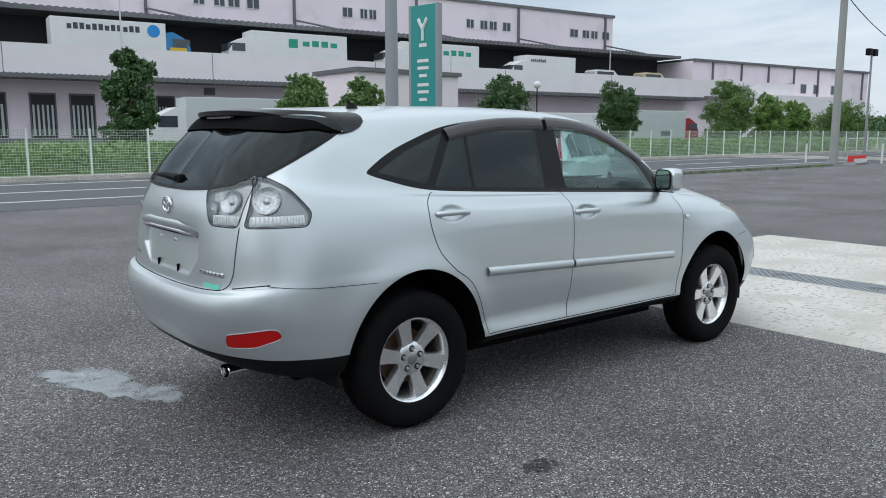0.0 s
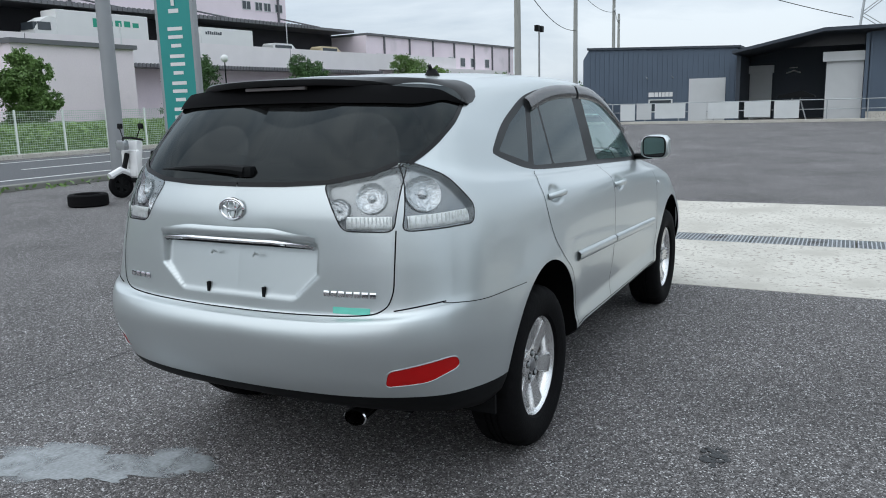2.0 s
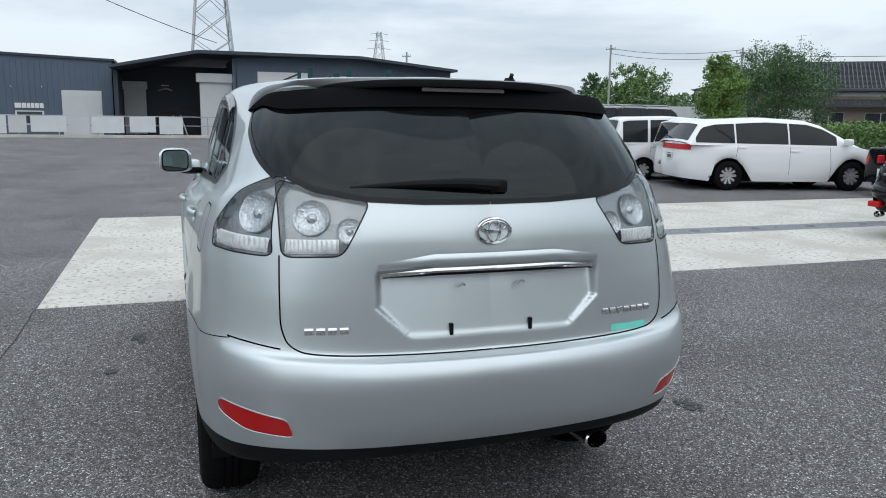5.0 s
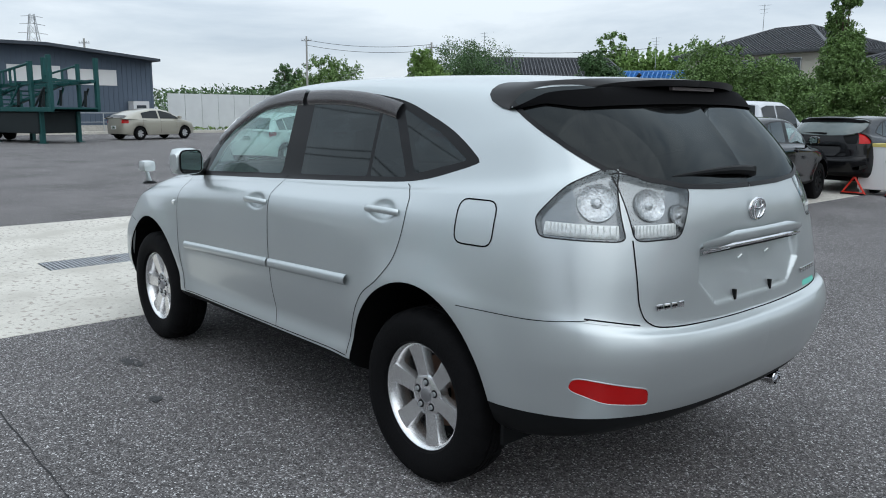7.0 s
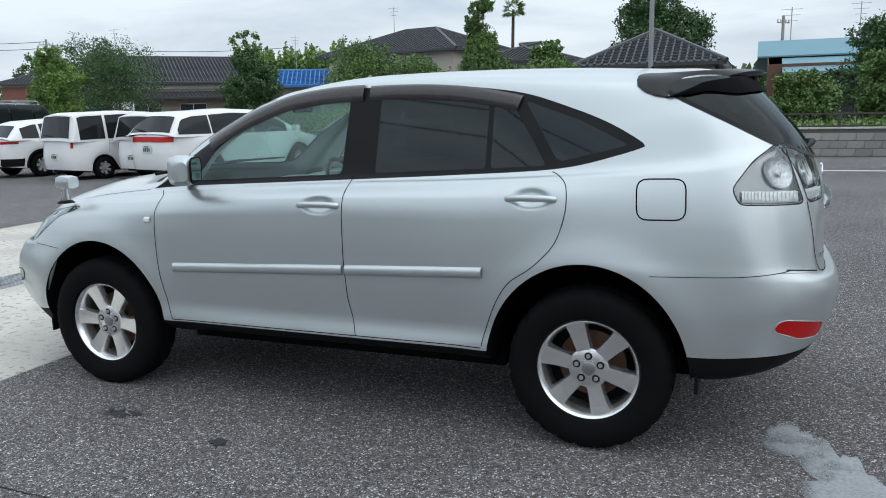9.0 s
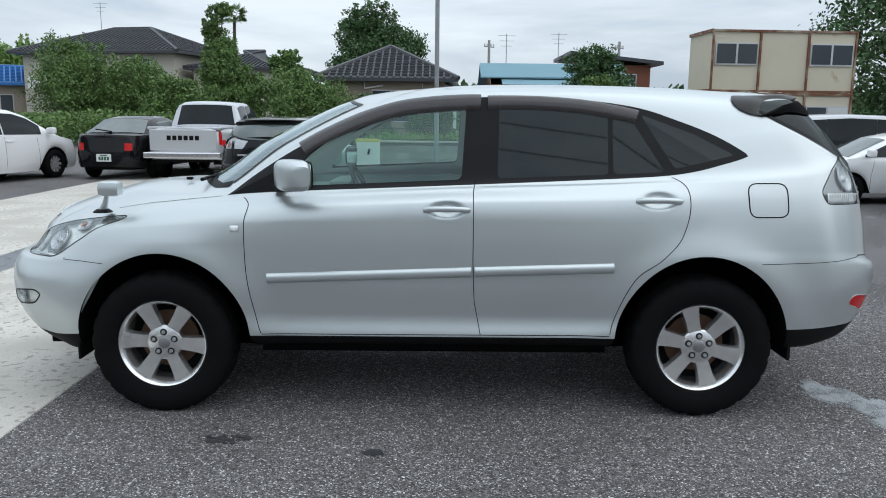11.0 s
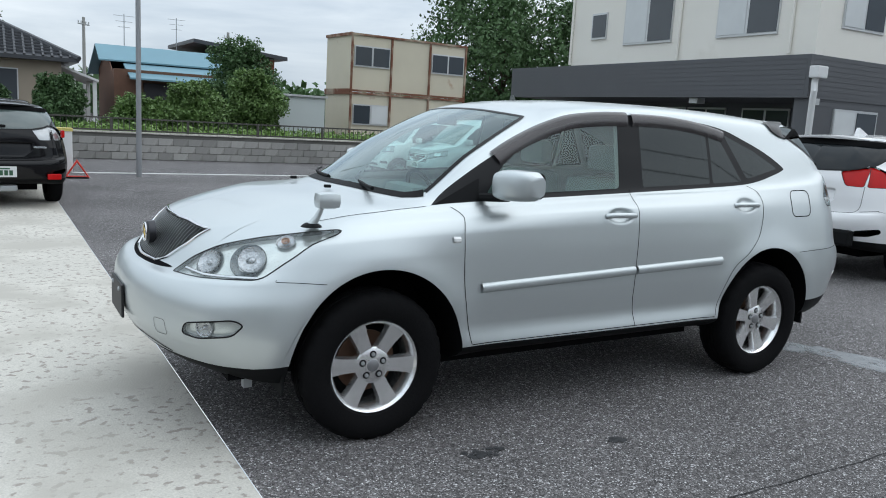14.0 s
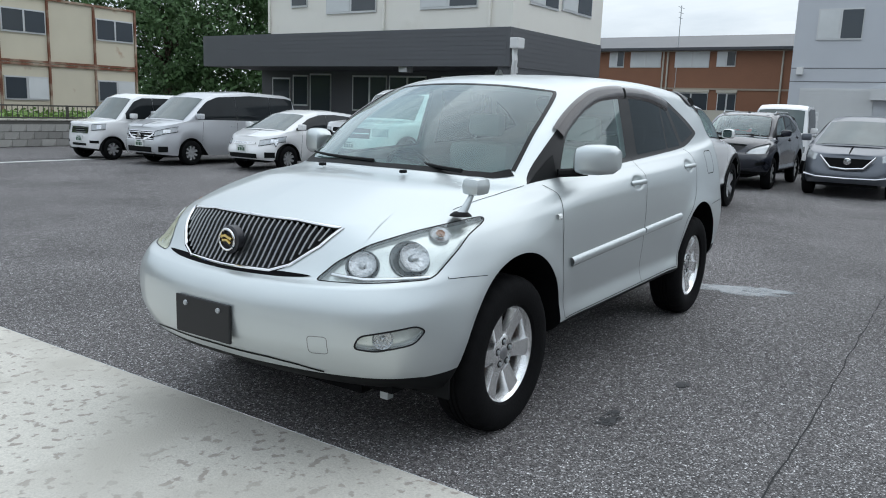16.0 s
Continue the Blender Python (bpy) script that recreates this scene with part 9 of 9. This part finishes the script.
# west row
nx = skin_car("suv", "white crossover with slanting red rear lamps and black arches", -7.45, -1.62, 180, (.978, 1.01, .975), WHITE_PAINT,
              {"lamp_inner": RED_LENS, "lamp_outer": RED_LENS, "headlight": LAMP_PALE, "fog_lamp": SIDE_TRIM, "rear_glass": CAR_GLASS}, .365, 5, STEEL_WHEEL, True)
plate_on(nx, -2.30, .93, -1)
part("rear_skirt", Shape().box(-2.36, -2.26, -.66, .66, .42, .60, bev=.03), SIDE_TRIM, nx, "black lower bumper")
part("roof_fin", Shape().prism([(-1.2, 1.675), (-1.38, 1.755), (-1.42, 1.66)], -.02, .02, "y"), WHITE_PAINT, nx)
nv = skin_car("crossover", "dark blue-black crossover with roof rails", -14.0, -1.75, 0, (.91, .97, .938), material("navy_car_paint", (.016, .018, .026), .16, vary=.05, coat=.5),
              {"lamp_inner": RED_LENS, "lamp_outer": RED_LENS, "headlight": LAMP_PALE, "fog_lamp": SIDE_TRIM}, .33, 7, STEEL_WHEEL)
for s in (1, -1):
    part("roof_rail", Shape().tube([(.10, s * .56, 1.63), (0, s * .57, 1.685), (-1.35, s * .56, 1.68), (-1.5, s * .55, 1.63)], .018, 6), GALV, nv, "silver roof rail")
plate_on(nv, 2.37, .50, 1)
nt2 = vehicle("hatchback", "dark grey compact car with a V-shaped chrome grille", "car", -13.95, .55, 0, hatch_form(4.1, 1.70, 1.53), GREY_PAINT, H_PANES, head=(.56, 1.55, .70, .84, .07), wiper=False, plates=(0, 0))
g = part("grille", Shape().prism([(-.42, .76), (.42, .76), (.26, .58), (-.26, .58)], 2.0, 2.035, "x"), BLACK, nt2, "black grille")
for s in (1, -1):
    part("chrome_arm", Shape().tube([(2.03, s * .47, .80), (2.045, s * .28, .585), (2.05, 0, .56)], .02, 6), CHROME, g)
part("badge", Shape().lathe([(0, .02), (.06, .018), (.072, 0)], 20, pose(2.036, 0, .70, 0, 0, -90)), CHROME, g, "round chrome badge", smooth=True)
part("bumper_strip", Shape().tube([(1.93, -.74, .44), (2.03, -.5, .40), (2.06, 0, .39), (2.03, .5, .40), (1.93, .74, .44)], .018, 6), CHROME, nt2)
kt = vehicle("light_truck", "small white flat-nosed truck with a dropside bed", "truck", -19.6, -1.9, 0, Body(3.4, 1.48, [(1.7, .98), (1.66, 1.04), (.34, 1.02), (.30, .82), (-1.7, .82)], [(1.66, 1.04), (1.44, 1.70), (1.2, 1.80), (.5, 1.80), (.36, 1.74), (.31, 1.0)], (-.95, .95), .27, sill=.34, n=10, roof_w=.86, nose=.03), WHITE_PAINT, [(.45, 1.45)], wiper=False, head=(.45, 1.60, .58, .74, 0), plates=(0, 0), ws=(.08, .95))
for s in (1, -1):
    part("dropside", Shape().box(-1.68, .22, min(s * .70, s * .73), max(s * .70, s * .73), .82, 1.10), WHITE_PAINT, kt)
part("headboard", Shape().box(.20, .25, -.70, .70, .82, 1.55).box(.2, .25, -.7, .7, 1.62, 1.66), WHITE_PAINT, kt)


def face(ob, b, lamp, grille, vee, lower, fog):
    """A car's front: headlights with a bright bowl and dark lower edge, framed grille, lower intake, lamp recesses."""
    y0, xs, z0, z1, sl = lamp
    for s in (1, -1):
        a, c = s * b.th_of(y=y0), s * b.th_of(x=xs)
        h = part("headlight", b.patch(a, c, z0, z1, .008, sl), LAMP_PALE, ob, "clear headlight with a chrome bowl", smooth=True)
        part("lamp_edge", b.patch(a, c, z0 - .014, z0 + .002, .010, sl), BLACK, h, smooth=True)
        part("lamp_brow", b.patch(a, c, z1 - .004, z1 + .008, .010, sl), SIDE_TRIM, h, smooth=True)
        part("lamp_bowl", b.patch(a * .55 + c * .45, a * .25 + c * .75, z0 + .025 + sl * .55, z1 - .02 + sl * .55, .013), CHROME, h, smooth=True)
        y1, y2, f0, f1 = fog
        part("fog_recess", b.patch(s * b.th_of(y=y1), s * b.th_of(y=y2), f0, f1, .007), BLACK, ob, smooth=True)
    y1, g0, g1, bars = grille
    a = b.th_of(y=y1)
    g = part("grille", b.patch(-a, a, g0, g1, .007), BLACK, ob, "black front grille", smooth=True)
    for k in range(bars):
        z = g0 + (g1 - g0) * (k + .5) / bars
        part("grille_bar", b.patch(-a * .95, a * .95, z - .008, z + .008, .013), CHROME, g, smooth=True)
    for z in (g0, g1):
        part("grille_frame", b.patch(-a, a, z - .008, z + .008, .014), CHROME, g, smooth=True)
    if vee:
        for s in (1, -1):
            part("grille_wing", b.patch(s * a, s * b.th_of(y=.16), g1 - .05, g1 - .005, .020, g0 - g1 + .06), CHROME, g, smooth=True)
        part("emblem", Shape().tube([(b.L / 2 + .0, 0, (g0 + g1) / 2), (b.L / 2 + .03, 0, (g0 + g1) / 2)], .058, 18), CHROME, g, smooth=False)
    y1, l0, l1 = lower
    part("lower_intake", b.patch(-b.th_of(y=y1), b.th_of(y=y1), l0, l1, .007), BLACK, ob, smooth=True)
    part("bumper_lip", b.patch(-b.th_of(y=y1 * 1.25), b.th_of(y=y1 * 1.25), l0 - .05, l0 - .02, .014), CHROME if vee else WHITE_PAINT, ob, smooth=True)


# south-west row, noses towards the lot
kf = Body(3.4, 1.48, [(1.7, .78), (1.6, .94), (1.05, 1.02), (-1.7, 1.02)], [(1.05, 1.01), (.52, 1.60), (.25, 1.70), (-1.2, 1.70), (-1.45, 1.64), (-1.62, 1.02)], (-1.15, 1.2), .28, n=6.5, roof_w=.82, nose=.06)
kc = vehicle("kei_car", "white boxy small car with a dark grille", "car", -7.2, -14.3, 0, kf, WHITE_PAINT, [(-1.45, -.95), (-.945, -.05), (-.045, .80)], wiper=False, size=(.88, .87))
face(kc, kf, (.46, 1.40, .76, .90, .03), (.36, .68, .84, 3), False, (.30, .36, .42), (.44, .64, .43, .50))
vf = minivan_form(4.69, 1.70, 1.85)
sm = vehicle("minivan", "silver minivan with a black V-shaped grille", "minivan", -7.9, -12.3, 0, vf, SILVER_PAINT2, [(-2.10, -1.235), (-1.230, -.045), (-.040, 1.22)], spokes=9, wiper=False, size=(.87, .87))
face(sm, vf, (.50, 1.86, .72, .84, .12), (.50, .62, .84, 3), True, (.46, .33, .46), (.64, .76, .34, .48))
hf = hatch_form(4.0, 1.69, 1.445, .94)
hy = vehicle("hatchback", "white low hybrid hatchback", "car", -8.4, -10.0, 0, hf, WHITE_PAINT, [(-1.62, -1.185), (-1.18, -.185), (-.18, .98)], spokes=9, wiper=False, size=(.87, .87))
face(hy, hf, (.46, 1.36, .62, .74, .10), (.36, .66, .70, 1), False, (.46, .32, .43), (.62, .74, .34, .47))
vehicle("four_by_four", "white boxy four-wheel-drive car with upright windows", "car", -9.55, -7.75, 0, Body(4.4, 1.78, [(2.2, .95), (2.1, 1.08), (1.0, 1.14), (-2.2, 1.14)], [(.98, 1.14), (.50, 1.70), (.25, 1.80), (-1.7, 1.82), (-2.0, 1.76), (-2.12, 1.14)], (-1.35, 1.38), .37, sill=.36, n=8, roof_w=.84), WHITE_PAINT, [(-2.0, -1.25), (-1.15, -.35), (-.25, .62)], head=(.55, 2.0, .85, 1.0, 0), grille=(.5, .80, 1.0), wiper=False, arches=.14, size=(.97, .98))
vehicle("suv", "dark sport utility car with a chrome-edged grille", "car", -10.6, -5.2, 0, suv_form(4.5, 1.80, 1.70, .36), material("charcoal_car_paint", (.03, .032, .036), .25, vary=.05, coat=1.0), S_PANES, head=(.50, 1.80, .86, 1.0, .02), grille=(.48, .70, .96), wiper=False, glass=CAR_GLASS_LIGHT, size=(.98, .94))
# scooter and loose tyre
sc = thing("scooter", "white and black motor scooter parked by the fence", "scooter", pose(6.1, 9.65, 0, 0, 0, 170))
for xx in (-.62, .62):
    small_wheel(sc, pose(xx, 0, .23), .23, .11, 5, SIDE_TRIM)
part("front_shield", Shape().box(.36, .50, -.22, .22, .30, .98, m=pose(0, 0, 0, 0, -8, 0), bev=.05), WHITE_PAINT, sc, smooth=True)
part("headlight", Shape().box(.46, .58, -.14, .14, .86, 1.04, bev=.04), LAMP_PALE, sc, smooth=True)
part("leg_shield", Shape().box(.30, .42, -.26, .26, .34, .86, bev=.05), WHITE_PAINT, sc, smooth=True)
part("fork", Shape().tube([(.44, 0, .80), (.62, 0, .24)], .045, 8), SIDE_TRIM, sc)
for sy in (1, -1):
    part("mirror_stalk", Shape().tube([(.36, sy * .22, 1.06), (.34, sy * .34, 1.26)], .010, 6), BLACK, sc)
    part("mirror", Shape().box(.31, .35, sy * .34 - .07, sy * .34 + .07, 1.24, 1.34, bev=.018), BLACK, sc, smooth=True)
part("footboard", Shape().box(-.20, .45, -.18, .18, .26, .34, bev=.03), SIDE_TRIM, sc, smooth=True)
part("rear_cowl", Shape().box(-.85, -.15, -.18, .18, .34, .70, bev=.08), WHITE_PAINT, sc, smooth=True)
part("seat", Shape().box(-.82, -.12, -.16, .16, .70, .82, bev=.05), BLACK, sc, smooth=True)
part("handlebar", Shape().tube([(.30, -.34, 1.04), (.40, -.15, 1.08), (.40, .15, 1.08), (.30, .34, 1.04)], .02, 8), BLACK, sc)
part("front_fender", Shape().tube([(.42, 0, .42), (.60, 0, .50), (.82, 0, .40)], .07, 8), WHITE_PAINT, sc, smooth=True)
part("tail_lamp", Shape().box(-.90, -.84, -.10, .10, .62, .70, bev=.015), RED_LENS, sc)
part("rear_box", Shape().box(-1.0, -.66, -.20, .20, .82, 1.08, bev=.05), BLACK, sc, smooth=True)
lt = Shape().lathe([(.20, .07), (.22, .10), (.29, .105), (.32, .08), (.325, -.08), (.29, -.105), (.22, -.10), (.20, -.07)], 40, pose(4.4, 9.3, .105, 90, 0, 0), close=True)
tagged(part("loose_tyre", lt, RUBBER, smooth=True), "worn black tyre lying flat on the asphalt", "tyre")


# ---- drain, puddle, cracks, block wall ----
plate("drain_channel", 4.10, 4.66, -17, .86, -.42, -.30, CONCRETE, "dark concrete bottom of the drain", "drain")
for x0, x1 in ((4.10, 4.16), (4.60, 4.66)):
    plate("drain_side", x0 + .001, x1 - .001, -17, .85, -.40, -.08, CONCRETE, "concrete side of the drain channel", "drain")
GRATE = material("drain_grate_steel", (.42, .44, .46), .45, .5, vary=.25, size=2, dark=((.10, .07, .05), 3.0, .55, .72))
bar_long = Shape().box(-.225, -.218, -.495, .495, -.045, 0).box(.218, .225, -.495, .495, -.045, 0)
for k in range(7):
    bar_long.box(-.18 + .06 * k - .003, -.18 + .06 * k + .003, -.49, .49, -.042, -.002)
cross = bar_long
for k in range(25):
    cross.box(-.216, .216, -.48 + .04 * k - .006, -.48 + .04 * k + .006, -.036, -.001)
bar_long_me = bar_long.mesh("grating")
for i in range(18):
    gr = thing("drain_grate", "steel drain grate of narrow bars between the concrete slabs", "drain grate", pose(4.38, .30 - i * 1.0, .002), group="grates in the drain")
    tagged(part("grating", bar_long_me, GRATE, gr), kind="stuff")

DAMP = material("pale_soap_film", (.31, .33, .34), .22, vary=.2, size=6, grain=.4, grain_size=70, bump=.2)
dn = DAMP.node_tree
dtc = dn.nodes.new("ShaderNodeTexCoord")
dnz = dn.nodes.new("ShaderNodeTexNoise")
dnz.inputs["Scale"].default_value, dnz.inputs["Detail"].default_value, dnz.inputs["Roughness"].default_value = 5.0, 9.0, .68
dmr = dn.nodes.new("ShaderNodeMapRange")
dmr.inputs["From Min"].default_value, dmr.inputs["From Max"].default_value = .27, .48
dmr.inputs["To Min"].default_value, dmr.inputs["To Max"].default_value = .10, .86
dn.links.new(dtc.outputs["Object"], dnz.inputs["Vector"])
dn.links.new(dnz.outputs["Fac"], dmr.inputs["Value"])
dsub = dn.nodes.new("ShaderNodeVectorMath")
dsub.operation = "SUBTRACT"
dsub.inputs[1].default_value = (.5, .5, 0)
dlen = dn.nodes.new("ShaderNodeVectorMath")
dlen.operation = "LENGTH"
dfade = dn.nodes.new("ShaderNodeMapRange")
dfade.interpolation_type = "SMOOTHSTEP"
dfade.inputs["From Min"].default_value, dfade.inputs["From Max"].default_value = .26, .52
dfade.inputs["To Min"].default_value, dfade.inputs["To Max"].default_value = 1.0, 0.0
dmul = dn.nodes.new("ShaderNodeMath")
dmul.operation = "MULTIPLY"
dflat = dn.nodes.new("ShaderNodeVectorMath")
dflat.operation = "MULTIPLY"
dflat.inputs[1].default_value = (1, 1, 0)
dn.links.new(dtc.outputs["Generated"], dsub.inputs[0])
dn.links.new(dsub.outputs["Vector"], dflat.inputs[0])
dn.links.new(dflat.outputs["Vector"], dlen.inputs[0])
dn.links.new(dlen.outputs["Value"], dfade.inputs["Value"])
dn.links.new(dmr.outputs["Result"], dmul.inputs[0])
dn.links.new(dfade.outputs["Result"], dmul.inputs[1])
dn.links.new(dmul.outputs[0], dn.nodes["Principled BSDF"].inputs["Alpha"])
for cx, cy, rx, ry, turn, sd in ((-2.40, .92, .17, .50, 17, 31), (-2.20, .52, .13, .20, 10, 32), (-2.56, 1.22, .10, .26, 30, 33)):
    rng = random.Random(sd)
    wet = Shape()
    ph = [rng.uniform(0, 6.28) for _ in range(5)]
    for k in range(120):
        a = 2 * math.pi * k / 120
        r = 1 + .20 * math.sin(3 * a + ph[0]) + .14 * math.sin(7 * a + ph[1]) + .09 * math.sin(13 * a + ph[2]) + .06 * math.sin(23 * a + ph[3]) + rng.uniform(-.04, .04)
        px, py = rx * r * math.cos(a), ry * r * math.sin(a)
        ct, sn = math.cos(radians(turn)), math.sin(radians(turn))
        wet.v.append((cx + px * ct - py * sn, cy + px * sn + py * ct, .003 + .0006 * (sd - 31)))
    wet.f.append(tuple(range(120)))
    tagged(part("puddle", wet, DAMP), "thin pale soapy film drying on the asphalt", "puddle", kind="structure")

# small dark drips on the asphalt
OIL = material("oil_stain", (.040, .041, .043), .6, vary=.3, size=8, grain=.5, grain_size=90, bump=.3)
for cx, cy, a, b, sd in ((.95, 1.22, .11, .05, 1), (-1.2, -1.62, .10, .06, 2), (.25, 1.35, .05, .03, 4)):
    rng = random.Random(sd)
    sh = Shape()
    for k in range(46):
        n = rng.uniform(0, 6.28)
        d = rng.random() ** .8
        px, py, r = cx + a * d * math.cos(n), cy + b * d * math.sin(n), rng.uniform(.004, .017)
        m = len(sh.v)
        sh.v += [(px + r * rng.uniform(.7, 1.2) * math.cos(2 * math.pi * j / 9), py + r * math.sin(2 * math.pi * j / 9), .003 + .00005 * k) for j in range(9)]
        sh.f.append(tuple(range(m, m + 9)))
    tagged(part("oil_spots", sh, OIL), "dark oil drips on the asphalt", "stain", kind="structure")
CRACK = material("crack_dark", (.022, .022, .023), .9, vary=.2)


def crack(x0, y0, x1, y1, sd, w=.010):
    rng = random.Random(sd)
    n = max(4, int(math.hypot(x1 - x0, y1 - y0) / .10))
    s = Shape()
    nx, ny = -(y1 - y0), x1 - x0
    l = math.hypot(nx, ny)
    o = 0
    for i in range(n + 1):
        f = i / n
        o = o * .85 + rng.uniform(-.007, .007)
        hw = w * rng.uniform(.4, 1.0)
        for k in (-1, 1):
            s.v.append((x0 + (x1 - x0) * f + nx / l * (o + k * hw), y0 + (y1 - y0) * f + ny / l * (o + k * hw), .0035))
    s.f += [(2 * i, 2 * i + 1, 2 * i + 3, 2 * i + 2) for i in range(n)]
    tagged(part("crack", s, CRACK), "thin dark crack or joint in the asphalt", "crack", kind="structure")


crack(-7.0, 2.07, 2.0, 2.0, 5, .0042)

# retaining wall of concrete blocks, in courses with recessed joints
mortar = Shape().box(-30, 4.2, -18.80, -18.625, 0, .70)
wall_base = tagged(part("wall_blocks", mortar, material("old_mortar", (.13, .125, .115), .95, vary=.25, size=2)), "weathered grey concrete block wall under a railing", "wall", kind="structure")
blk = Shape().box(-.197, .197, -.10, .10, -.094, .094, bev=.006).mesh("block")
blk.materials.append(BLOCK)
rng = random.Random(12)
for r in range(3):
    x = -29.8 + (.2 if r == 1 else 0)
    while x < 4.0:
        b = part("block", blk, None, wall_base, at=pose(x, -18.70 + rng.uniform(-.004, .004), .105 + r * .2))
        x += .40
part("coping", Shape().box(-30, 4.2, -18.83, -18.59, .70, .745, bev=.01), CONCRETE, wall_base)
